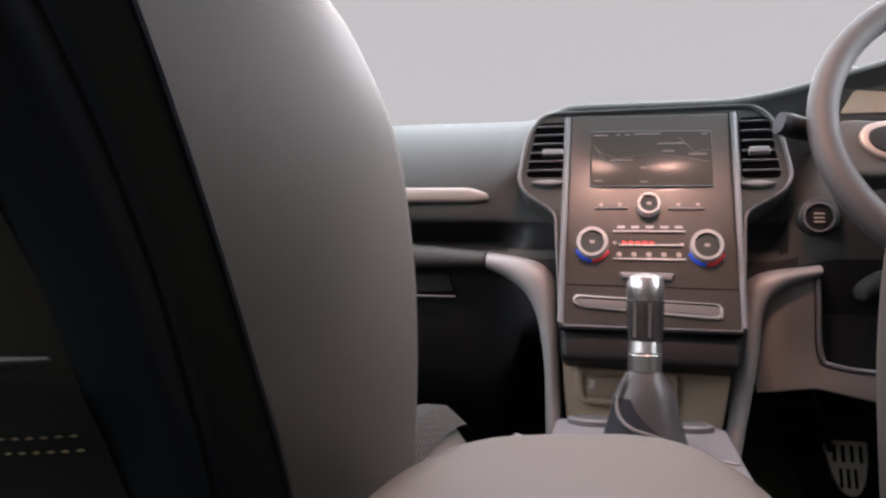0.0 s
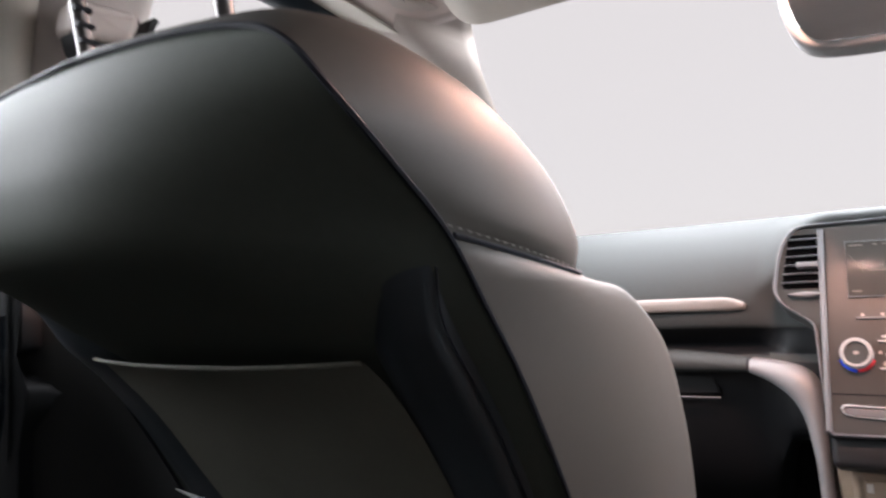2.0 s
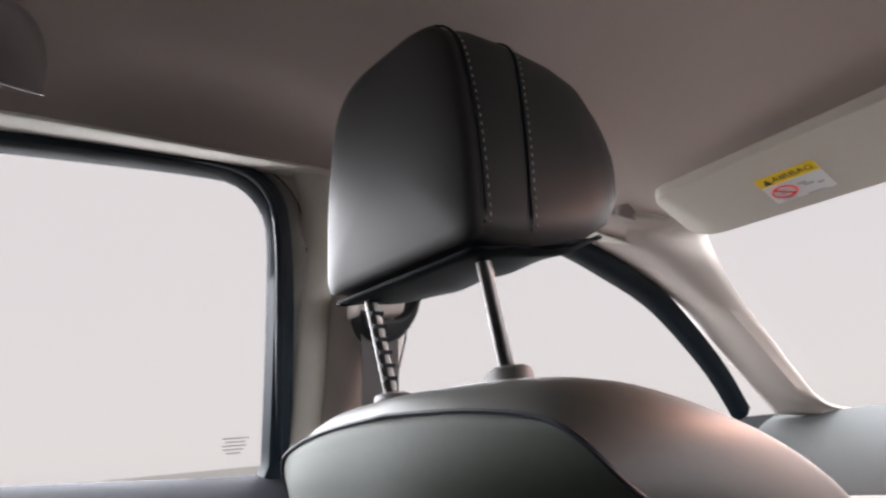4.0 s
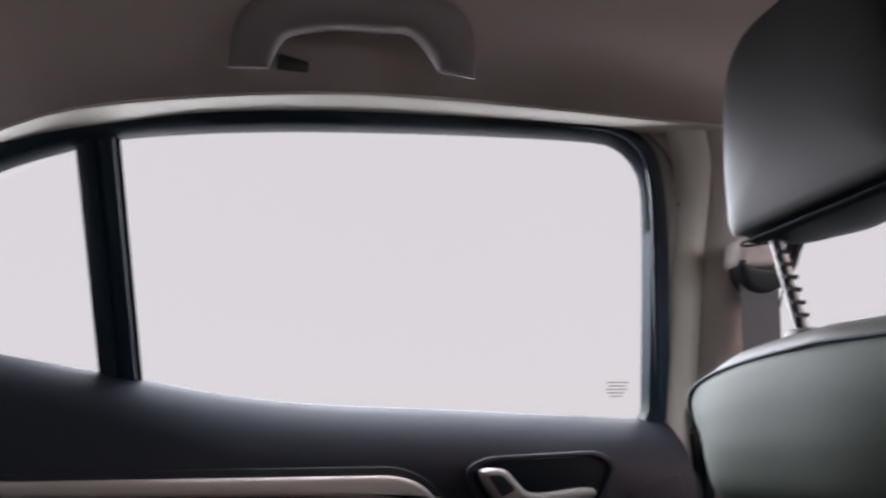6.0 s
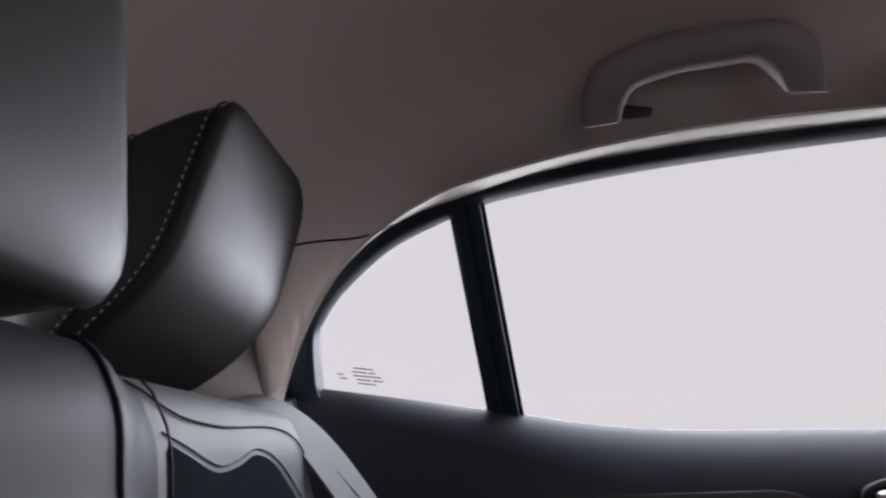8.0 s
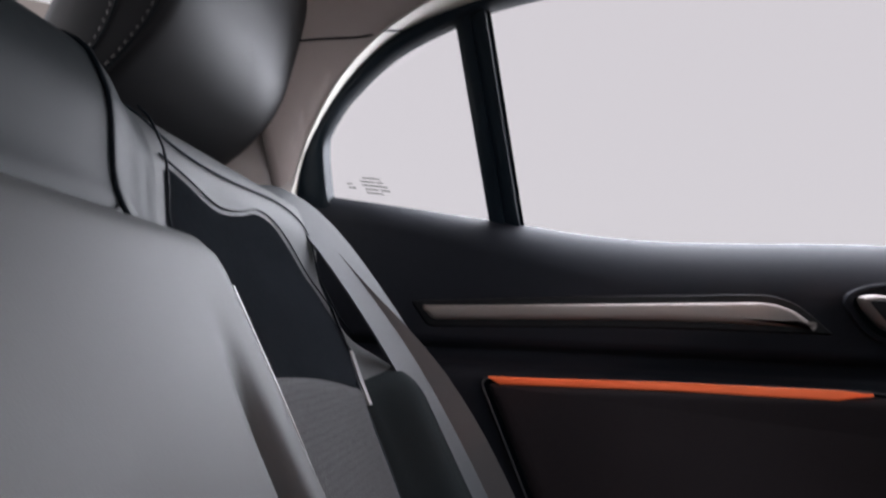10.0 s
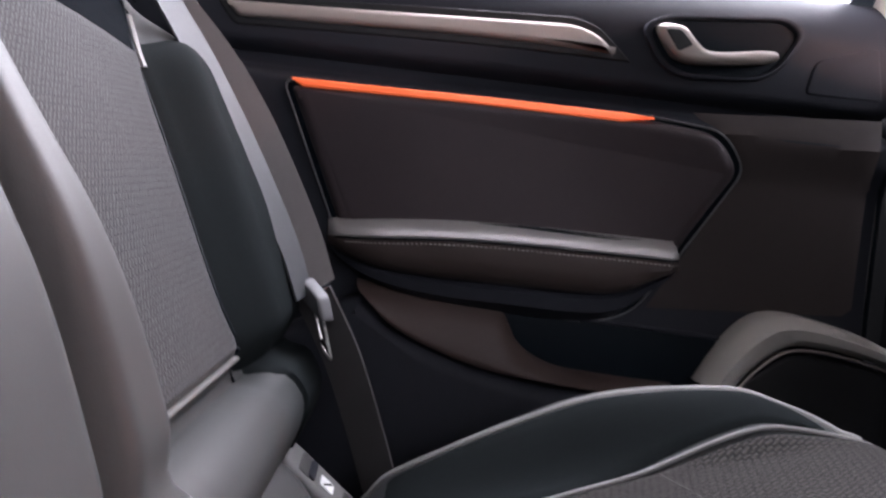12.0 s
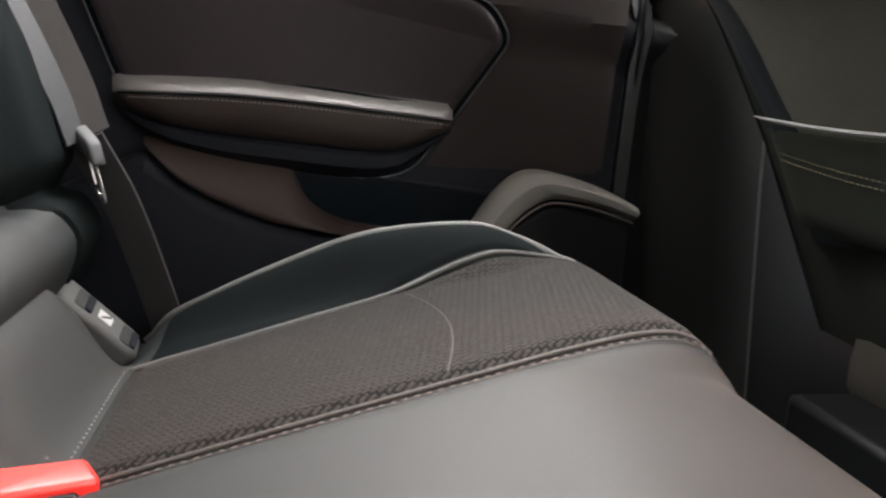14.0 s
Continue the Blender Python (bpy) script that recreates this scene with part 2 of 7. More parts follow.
def weave(name, dark, light, sx, sy, rough=0.85, rot=0.0, strength=0.8, axes="XY"):
    """Woven cloth with staggered short cells."""
    m = mat(name, dark, rough, noise_scale=9, color_var=0.2, spec=0.2, sheen=0.08)
    nt = m.node_tree
    b = nt.nodes["Principled BSDF"]
    tc = nt.nodes.new("ShaderNodeTexCoord")
    mp = nt.nodes.new("ShaderNodeMapping")
    mp.inputs["Rotation"].default_value = (radians(90) if axes == "XZ" else 0, 0, radians(rot))
    nt.links.new(tc.outputs["Object"], mp.inputs["Vector"])
    br = nt.nodes.new("ShaderNodeTexBrick")
    br.inputs["Scale"].default_value = 1.0
    br.inputs["Brick Width"].default_value, br.inputs["Row Height"].default_value = sx, sy
    br.inputs["Mortar Size"].default_value, br.inputs["Mortar Smooth"].default_value = min(sx, sy) * 0.33, 0.5
    br.inputs["Color1"].default_value = (*light, 1)
    br.inputs["Color2"].default_value = (*[c * 0.75 for c in light], 1)
    br.inputs["Mortar"].default_value = (*dark, 1)
    wob = nt.nodes.new("ShaderNodeTexNoise")
    wob.inputs["Scale"].default_value, wob.inputs["Detail"].default_value = 160.0, 2.0
    nt.links.new(tc.outputs["Object"], wob.inputs["Vector"])
    add = nt.nodes.new("ShaderNodeVectorMath")
    add.operation = "MULTIPLY_ADD"
    add.inputs[1].default_value = (0.0030, 0.0030, 0.0030)
    nt.links.new(wob.outputs["Color"], add.inputs[0])
    nt.links.new(mp.outputs["Vector"], add.inputs[2])
    nt.links.new(add.outputs["Vector"], br.inputs["Vector"])
    base = b.inputs["Base Color"].links[0].from_socket
    mx = nt.nodes.new("ShaderNodeMix")
    mx.data_type = "RGBA"
    mx.inputs["Factor"].default_value = 0.7
    nt.links.new(base, mx.inputs["A"])
    nt.links.new(br.outputs["Color"], mx.inputs["B"])
    nt.links.new(mx.outputs["Result"], b.inputs["Base Color"])
    bp = nt.nodes.new("ShaderNodeBump")
    bp.invert = True
    bp.inputs["Strength"].default_value, bp.inputs["Distance"].default_value = strength, 0.0015
    nt.links.new(br.outputs["Fac"], bp.inputs["Height"])
    nt.links.new(bp.outputs["Normal"], b.inputs["Normal"])
    return m


def glow(name, color, strength):
    m = bpy.data.materials.new(name)
    m.use_nodes = True
    b = m.node_tree.nodes["Principled BSDF"]
    b.inputs["Base Color"].default_value = (*color, 1)
    b.inputs["Emission Color"].default_value = (*color, 1)
    b.inputs["Emission Strength"].default_value = strength
    return m


def glass_mat(name):
    m = bpy.data.materials.new(name)
    m.use_nodes = True
    nt = m.node_tree
    nt.nodes.clear()
    tr, gl = nt.nodes.new("ShaderNodeBsdfTransparent"), nt.nodes.new("ShaderNodeBsdfGlossy")
    tr.inputs["Color"].default_value = (0.97, 0.97, 0.97, 1)
    gl.inputs["Roughness"].default_value = 0.02
    ms, out = nt.nodes.new("ShaderNodeMixShader"), nt.nodes.new("ShaderNodeOutputMaterial")
    ms.inputs["Fac"].default_value = 0.01
    nt.links.new(tr.outputs["BSDF"], ms.inputs[1])
    nt.links.new(gl.outputs["BSDF"], ms.inputs[2])
    nt.links.new(ms.outputs["Shader"], out.inputs["Surface"])
    return m


LEATHER_D = mat("smooth_black_vinyl", (0.008, 0.011, 0.0125), 0.55, spec=0.09, noise_scale=7, color_var=0.15, rough_var=0.06, bump=0.03, bump_scale=600, kind="voronoi")
SHELL = mat("seat_shell_plastic", (0.031, 0.038, 0.044), 0.55, spec=0.3, noise_scale=6, color_var=0.15, rough_var=0.06, bump=0.1, bump_scale=1000)
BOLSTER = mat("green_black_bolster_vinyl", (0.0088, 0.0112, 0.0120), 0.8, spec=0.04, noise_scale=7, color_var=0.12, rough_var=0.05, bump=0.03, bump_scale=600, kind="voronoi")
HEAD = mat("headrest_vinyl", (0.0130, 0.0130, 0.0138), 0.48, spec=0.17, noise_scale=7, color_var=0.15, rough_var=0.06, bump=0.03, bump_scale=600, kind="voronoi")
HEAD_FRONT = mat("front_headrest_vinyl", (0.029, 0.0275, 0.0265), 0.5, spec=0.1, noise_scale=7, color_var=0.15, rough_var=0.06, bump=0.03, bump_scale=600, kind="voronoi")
DOOR_VINYL = mat("warm_black_door_vinyl", (0.044, 0.0355, 0.0385), 0.48, spec=0.3, noise_scale=8, color_var=0.12, rough_var=0.05, bump=0.05, bump_scale=700, kind="voronoi")
POCKET = mat("brown_black_pocket_plastic", (0.052, 0.037, 0.033), 0.55, spec=0.3, noise_scale=6, color_var=0.1, bump=0.12, bump_scale=900)
ARM_TOP = mat("grey_beige_armrest_leather", (0.078, 0.072, 0.064), 0.6, spec=0.3, noise_scale=7, color_var=0.08, rough_var=0.05, bump=0.04, bump_scale=600, kind="voronoi")
LEATHER_R = mat("rear_cover_leather", (0.064, 0.072, 0.062), 0.62, spec=0.11, noise_scale=7, color_var=0.14, rough_var=0.05, bump=0.03, bump_scale=520, kind="voronoi")
LEATHER_G = mat("front_seat_leather", (0.0565, 0.053, 0.047), 0.52, spec=0.36, noise_scale=7, color_var=0.14, rough_var=0.06, bump=0.05, bump_scale=520, kind="voronoi")
LEATHER = mat("grey_black_leather", (0.0335, 0.0366, 0.0372), 0.6, spec=0.22, noise_scale=7, color_var=0.15, rough_var=0.06, bump=0.05, bump_scale=520, kind="voronoi")
SUEDE = mat("dark_insert_cloth", (0.0085, 0.0098, 0.0115), 0.95, spec=0.0, noise_scale=10, color_var=0.25, bump=0.2, bump_scale=900)
FABRIC_C = weave("cushion_weave", (0.0018, 0.0017, 0.0019), (0.054, 0.047, 0.042), 0.0086, 0.0042, strength=0.75, rot=-122)
FABRIC_B = weave("backrest_weave", (0.0085, 0.009, 0.010), (0.046, 0.046, 0.048), 0.0072, 0.0034, axes="XZ", strength=0.6, rot=-45)
PLASTIC = mat("soft_black_plastic", (0.0190, 0.0212, 0.0272), 0.6, spec=0.12, noise_scale=5, color_var=0.12, rough_var=0.05, bump=0.12, bump_scale=900)
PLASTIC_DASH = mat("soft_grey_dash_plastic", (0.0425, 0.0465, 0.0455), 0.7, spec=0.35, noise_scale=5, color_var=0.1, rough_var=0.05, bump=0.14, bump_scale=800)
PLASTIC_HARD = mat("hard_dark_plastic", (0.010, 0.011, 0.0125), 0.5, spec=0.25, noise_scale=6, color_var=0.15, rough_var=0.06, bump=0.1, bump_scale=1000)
PILLAR_DARK = mat("dark_pillar_plastic", (0.024, 0.025, 0.0255), 0.6, spec=0.2, noise_scale=6, color_var=0.12, rough_var=0.05, bump=0.1, bump_scale=1000)
PLASTIC_GREY = mat("satin_grey_plastic", (0.125, 0.128, 0.134), 0.48, metal=0.08, noise_scale=6, color_var=0.06, rough_var=0.04)
PIANO = mat("gloss_black_panel", (0.050, 0.045, 0.041), 0.33, spec=0.35, noise_scale=4, color_var=0.1, rough_var=0.03, coat=0.3)
SCREEN_MAT = mat("screen_glass", (0.054, 0.048, 0.043), 0.16, spec=0.1, noise_scale=4, color_var=0.1, rough_var=0.02)
PLATE = mat("pale_satin_console_plastic", (0.24, 0.245, 0.26), 0.36, metal=0.4, noise_scale=9, color_var=0.08, rough_var=0.06)
SPEAKER_GREY = mat("satin_beige_grey_plastic", (0.42, 0.41, 0.38), 0.42, noise_scale=6, color_var=0.06, rough_var=0.04)
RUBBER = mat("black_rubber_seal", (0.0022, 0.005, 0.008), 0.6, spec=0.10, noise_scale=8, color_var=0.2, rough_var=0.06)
SURROUND = mat("brown_black_soft_panel", (0.041, 0.0345, 0.0335), 0.62, spec=0.15, noise_scale=6, color_var=0.12, rough_var=0.05, bump=0.1, bump_scale=900)
SEALING = mat("blue_black_window_rubber", (0.0055, 0.0125, 0.0195), 0.45, spec=0.3, noise_scale=8, color_var=0.2, rough_var=0.06)
FRAME_GREY = mat("grey_beige_door_frame_cloth", (0.20, 0.19, 0.175), 0.7, noise_scale=7, color_var=0.06, bump=0.1, bump_scale=1200)
HEADLINER = mat("beige_grey_headliner", (0.475, 0.396, 0.358), 0.9, noise_scale=5, color_var=0.04, bump=0.25, bump_scale=1400, sheen=0.1)
TRIM = mat("beige_pillar_plastic", (0.42, 0.37, 0.335), 0.55, noise_scale=5, color_var=0.04, bump=0.12, bump_scale=900)
HANDLE = mat("brown_beige_handle_plastic", (0.20, 0.165, 0.16), 0.6, noise_scale=6, color_var=0.04, bump=0.1, bump_scale=900)
CREAM = mat("cream_edge_seal", (0.50, 0.47, 0.41), 0.7, noise_scale=7, color_var=0.05, bump=0.1, bump_scale=1200)
SATIN = mat("satin_metal_trim", (0.30, 0.265, 0.245), 0.5, metal=0.45, noise_scale=12, color_var=0.05, rough_var=0.05)
CHROME = mat("chrome", (0.66, 0.65, 0.63), 0.32, metal=1.0, noise_scale=20, color_var=0.03, rough_var=0.03)
ISO = mat("dark_grey_cover_plastic", (0.11, 0.11, 0.108), 0.5, noise_scale=9, color_var=0.08)
COLLAR = mat("grey_collar_plastic", (0.065, 0.058, 0.055), 0.55, noise_scale=9, color_var=0.08)
STEEL = mat("worn_post_steel", (0.075, 0.070, 0.068), 0.34, metal=1.0, noise_scale=30, color_var=0.1, rough_var=0.08)
THREAD = mat("grey_thread", (0.27, 0.26, 0.25), 0.8, noise_scale=40, color_var=0.15)
PIPING = mat("grey_piping", (0.19, 0.19, 0.185), 0.5, noise_scale=20, color_var=0.12)
CARPET = mat("black_carpet", (0.015, 0.015, 0.015), 0.95, noise_scale=20, color_var=0.3, bump=0.8, bump_scale=500)
BELT = mat("dark_belt_webbing", (0.030, 0.034, 0.038), 0.6, noise_scale=25, color_var=0.12, bump=0.3, bump_scale=700)
BELT_D = mat("lower_belt_webbing", (0.058, 0.057, 0.058), 0.6, noise_scale=25, color_var=0.12, bump=0.3, bump_scale=700)
# belt webbing again, browned to paint the warm map light on the fold
BELT_F = mat("map_lit_belt_webbing", (0.036, 0.031, 0.030), 0.6, noise_scale=25, color_var=0.12, bump=0.3, bump_scale=700)
YTHREAD = mat("yellowed_thread", (0.27, 0.22, 0.12), 0.8, noise_scale=40, color_var=0.15)
RED = mat("red_plastic", (0.72, 0.03, 0.025), 0.4, noise_scale=10, color_var=0.06)
YELLOW = mat("yellow_label", (0.9, 0.62, 0.02), 0.5, noise_scale=10, color_var=0.03)
WHITE = mat("white_label", (0.75, 0.75, 0.74), 0.5, noise_scale=10, color_var=0.03)
INK = mat("black_ink", (0.03, 0.03, 0.03), 0.6, noise_scale=10, color_var=0.1)
GREY_INK = mat("grey_ink", (0.43, 0.43, 0.44), 0.6, noise_scale=10, color_var=0.1)
RED_INK = mat("red_ink", (0.75, 0.04, 0.05), 0.5, noise_scale=10, color_var=0.05)
BLUE_INK = mat("blue_ring", (0.02, 0.07, 0.6), 0.4, noise_scale=10, color_var=0.05)
HEM = mat("grey_hem_cloth", (0.088, 0.088, 0.086), 0.7, noise_scale=20, color_var=0.2, bump=0.3, bump_scale=600)
OLIVE = mat("olive_pocket_cloth", (0.112, 0.113, 0.090), 0.62, noise_scale=12, color_var=0.15, bump=0.2, bump_scale=900)
# raised brown grey that paints in the light reaching the niche
NICHE = mat("lit_niche_brown_grey", (0.36, 0.28, 0.21), 0.5, noise_scale=6, color_var=0.08)
GROUND = mat("pale_concrete", (0.5, 0.49, 0.47), 0.85, noise_scale=1.5, color_var=0.1, bump=0.3, bump_scale=60)
PAINT = mat("grey_car_body", (0.3, 0.31, 0.33), 0.35, metal=0.3, noise_scale=3, color_var=0.04, coat=0.6)
GLASS = glass_mat("car_glass")
MIRROR = mat("mirror_glass", (0.9, 0.9, 0.9), 0.03, metal=1.0)
ORANGE_GLOW = glow("orange_light_strip", (1.0, 0.17, 0.05), 0.165)
LAMP_GLOW = glow("warm_lamp_lens", (1.0, 0.72, 0.55), 8.0)
RED_GLOW = glow("red_indicator", (1.0, 0.03, 0.03), 1.2)
ICON_GLOW = glow("pale_icon", (0.32, 0.28, 0.26), 0.05)
MAP_INK = mat("faint_screen_marks", (0.16, 0.13, 0.115), 0.5, noise_scale=30, color_var=0.2)
RING = mat("silver_ring_plastic", (0.34, 0.335, 0.33), 0.38, metal=0.2, noise_scale=20, color_var=0.05)

# ---- the setting: ground, floor, roof lining, pillars, windows ----
ground = part("ground", loft([[Vector((x, y, -0.34)) for x in (-600, 600)] for y in (-600, 600)], False, False), GROUND)
tagged(ground, "pale concrete ground sheet under the parked car", "ground", kind="structure")

floor = part("floor", box_bm(-0.80, 0.80, -1.35, 1.50, -0.06, 0.0), CARPET)
tagged(floor, "black carpet floor of the car cabin", "floor", kind="structure")


def glass_x(y, z):
    """Inner face of the left side glass (negative x)."""
    return -0.785 - 0.0134 * (min(y, 0.2) + 0.461) + 0.10 * max(0, y - 0.35) ** 2 + 0.455 * (z - 0.874)


# edge of the roof lining along the side, from the back pillar to the front one: (y, z, x)
EDGE = [(-0.715, 0.855, -0.635), (-0.70, 0.90, -0.625), (-0.678, 0.955, -0.615), (-0.636, 1.019, -0.605), (-0.577, 1.068, -0.60), (-0.482, 1.108, -0.60), (-0.253, 1.143, -0.60), (0.04, 1.147, -0.60), (0.30, 1.143, -0.60), (0.55, 1.128, -0.595), (0.68, 1.105, -0.585)]
# outer line of the black window seal
SEAL = [(-0.745, 0.905), (-0.737, 0.938), (-0.724, 0.971), (-0.678, 1.029), (-0.599, 1.088), (-0.49, 1.117), (-0.389, 1.136), (-0.239, 1.148), (-0.08, 1.155), (0.06, 1.158)]


def roof_z(y):
    return curve(y, [(-1.05, 1.10), (-0.9, 1.175), (-0.7, 1.23), (-0.4, 1.26), (0.0, 1.268), (0.3, 1.245), (0.5, 1.185), (0.65, 1.15), (0.8, 1.13)])


def lining_curves(off=0.0):
    e = spline([Vector((x, y, z)) for y, z, x in EDGE], 5)
    e = resample(e, 56)
    rings = []
    for p in e:
        k = (p.y + 0.715) / (0.68 + 0.715)
        yc = lerp(-1.02, 0.80, sstep(0, 1, k) * 0.35 + k * 0.65)
        top = Vector((0, yc, roof_z(yc)))
        half = []
        for i in range(15):
            a = i / 14
            q = Vector((lerp(p.x, 0, a), lerp(p.y, top.y, a**1.3), lerp(p.z, top.z, math.sin(a * math.pi / 2) ** 0.36)))
            half.append(q + Vector((0, 0, off)))
        rings.append(half + [Vector((-q.x, q.y, q.z)) for q in reversed(half[:-1])])
    return rings


ceiling = part("ceiling", loft(lining_curves(), False, False), HEADLINER, solid=0.012, offset=1.0)
tagged(ceiling, "beige grey cloth headliner of the car roof", "ceiling", kind="structure")
roof_skin = part("roof", loft(lining_curves(0.03), False, False), PAINT, solid=0.01, offset=1.0)
tagged(roof_skin, "plain painted outer roof of the car", "roof", kind="structure")


def side_trims(sx):
    """Cream edge seal and beige pillar covers along one side."""
    M = lambda p: Vector((p[0] * sx, p[1], p[2]))
    edge = resample(spline([Vector((x, y, z)) for y, z, x in EDGE], 5), 60)
    seal = [Vector((glass_x(y, z), y, z)) for y, z in SEAL + [(0.15, 1.158), (0.30, 1.158), (0.50, 1.148), (0.60, 1.138)]]
    seal = resample(spline(seal, 5), 60)
    curves = []
    for k in (0.0, 0.12, 0.3, 0.55, 0.8, 1.0):
        row = []
        for a, b in zip(edge, seal):
            q = a.lerp(b, k)
            bow = 0.014 * math.sin(math.pi * k)
            row.append(M(q + Vector((bow * 0.8, 0, -bow * 0.2))))
        curves.append(row)
    o = part("trim", skin(curves, 60), CREAM, solid=0.004, offset=0)
    tagged(o, "cream cloth-covered edge seal over the door window", "edge trim", kind="structure")

    g = lambda y, z, w=0.0: M((glass_x(y, z) + w, y, z))
    o = part("trim", slab([(0.06, 1.15), (0.10, 1.15), (0.138, 1.13), (0.158, 1.09), (0.168, 1.05), (0.23, 1.05), (0.23, 1.19), (0.06, 1.19)], g, -0.006, 0.004, 0.001), TRIM)
    tagged(o, "cream corner piece of the door edge seal", "edge trim", kind="structure")
    # centre pillar: upper beige cover with a lighter rear edge
    zs = [0.76, 0.82, 0.88, 0.93, 0.98, 1.03, 1.08, 1.12, 1.15, 1.175]
    rear = lambda z: 0.208 - 0.018 * sstep(0.85, 1.08, z) - 0.05 * sstep(1.09, 1.18, z)
    front = lambda z: 0.315 + 0.02 * sstep(1.05, 1.16, z)
    inx = lambda z: glass_x(0.2, max(z, 0.84)) + 0.055 + 0.03 * sstep(1.08, 1.16, z)
    rows = []
    for k in (0, 0.06, 0.15, 0.4, 0.7, 0.9, 1.0):
        rows.append([M((inx(z) - 0.045 * (1 - math.sin(math.pi * min(max(k, 0.0), 1.0))) ** 2.5, lerp(rear(z), front(z), k), z)) for z in zs])
    o = part("pillar", skin(rows, 30), TRIM, solid=0.006, offset=0)
    tagged(o, "beige plastic cover of the centre door pillar", "pillar", kind="structure")
    rows = []
    for k in (0, 0.3, 0.6, 1.0):
        rows.append([M((inx(z) - 0.052 + 0.022 * math.sin(math.pi * k * 0.6), lerp(rear(z) - 0.036, rear(z) + 0.002, k), z)) for z in zs])
    o = part("trim", skin(rows, 30), CREAM, solid=0.004, offset=0)
    tagged(o, "cream rubber-cored door seal along the centre pillar", "edge trim", kind="structure")
    # lower pillar cover
    rows = []
    for k in (0, 0.15, 0.5, 0.85, 1.0):
        rows.append([M((lerp(-0.775, -0.765, k) + 0.055 * math.sin(math.pi * k) ** 0.5, lerp(0.20, 0.40, k) + 0.10 * max(0, 0.55 - z), z)) for z in (0.0, 0.15, 0.3, 0.45, 0.6, 0.75, 0.85)])
    o = part("pillar", skin(rows, 24), PILLAR_DARK, solid=0.006, offset=0)
    tagged(o, "dark plastic lower cover of the centre pillar", "pillar", kind="structure")

    # front pillar, between windscreen and front door glass
    ws = [(-0.50, 0.72, 1.125), (-0.525, 0.765, 1.118), (-0.535, 0.80, 1.08), (-0.56, 0.908, 1.017), (-0.585, 1.10, 0.893), (-0.592, 1.19, 0.848), (-0.60, 1.317, 0.835)]
    so = [(-0.625, 0.50, 1.155), (-0.668, 0.60, 1.142), (-0.678, 0.707, 1.121), (-0.685, 0.83, 1.080), (-0.69, 0.925, 1.035), (-0.695, 1.01, 0.976), (-0.70, 1.12, 0.90), (-0.70, 1.2, 0.84)]
    ws, so = resample(spline(ws, 5), 40), resample(spline(so, 5), 40)
    rows = []
    for k in (0, 0.1, 0.3, 0.55, 0.8, 0.93, 1.0):
        rows.append([M(a.lerp(b, k) + Vector((0.03, -0.03, -0.008)) * math.sin(math.pi * k) ** 1.25) for a, b in zip(ws, so)])
    o = part("pillar", skin(rows, 40), TRIM, solid=0.005, offset=0)
    tagged(o, "beige plastic cover of the windscreen pillar", "pillar", kind="structure")
    # back pillar
    rear_c = resample(spline([(-0.635, -0.715, 0.855), (-0.60, -0.80, 0.87), (-0.57, -0.90, 0.90), (-0.55, -1.02, 0.98), (-0.5, -1.05, 1.09)], 4), 24)
    rear_d = resample(spline([(-0.635, -0.715, 0.855), (-0.625, -0.70, 0.90), (-0.61, -0.75, 1.0), (-0.55, -0.9, 1.08), (-0.5, -1.05, 1.10)], 4), 24)
    o = part("pillar", skin([[M(p) for p in rear_c], [M(p) for p in rear_d]], 24), TRIM, solid=0.006, offset=0)
    tagged(o, "beige plastic cover of the back pillar", "pillar", kind="structure")


side_trims(1)
side_trims(-1)


def glazing(name, rows, label, n=18):
    o = part(name, skin(rows, n), GLASS)
    o.visible_shadow = False
    return tagged(o, label, "window", kind="structure")


glazing("window_1", [[(lerp(-0.66, 0.66, k), 1.36 - 0.10 * abs(2 * k - 1) ** 2, 0.825) for k in np.linspace(0, 1, 13)], [(lerp(-0.60, 0.60, k), 1.09 - 0.08 * abs(2 * k - 1) ** 2, 0.985) for k in np.linspace(0, 1, 13)], [(lerp(-0.56, 0.56, k), 0.83 - 0.08 * abs(2 * k - 1) ** 2, 1.14) for k in np.linspace(0, 1, 13)]], "clear curved windscreen glass")
glazing("window_2", [[(lerp(-0.52, 0.52, k), -1.34, 0.83) for k in np.linspace(0, 1, 13)], [(lerp(-0.48, 0.48, k), -1.03, 1.10) for k in np.linspace(0, 1, 13)]], "clear sloping rear window glass")

# rear shelf, tail wall, bulkhead and outer sides close the cabin
shelf = part("wall_rear", box_bm(-0.62, 0.62, -1.36, -0.80, 0.80, 0.83), CARPET)
tagged(shelf, "black carpeted parcel shelf behind the rear seat", "parcel shelf", kind="structure")
for nm, dims, lab in (("wall_tail", (-0.80, 0.80, -1.40, -1.36, -0.06, 0.83), "plain tail wall of the car body"), ("wall_bulkhead", (-0.80, 0.80, 1.50, 1.54, -0.06, 0.83), "plain bulkhead wall in front of the footwell"), ("wall_cowl", (-0.80, 0.80, 1.34, 1.54, 0.79, 0.825), "plain cowl panel under the windscreen")):
    tagged(part(nm, box_bm(*dims), PLASTIC_HARD), lab, "wall", kind="structure")
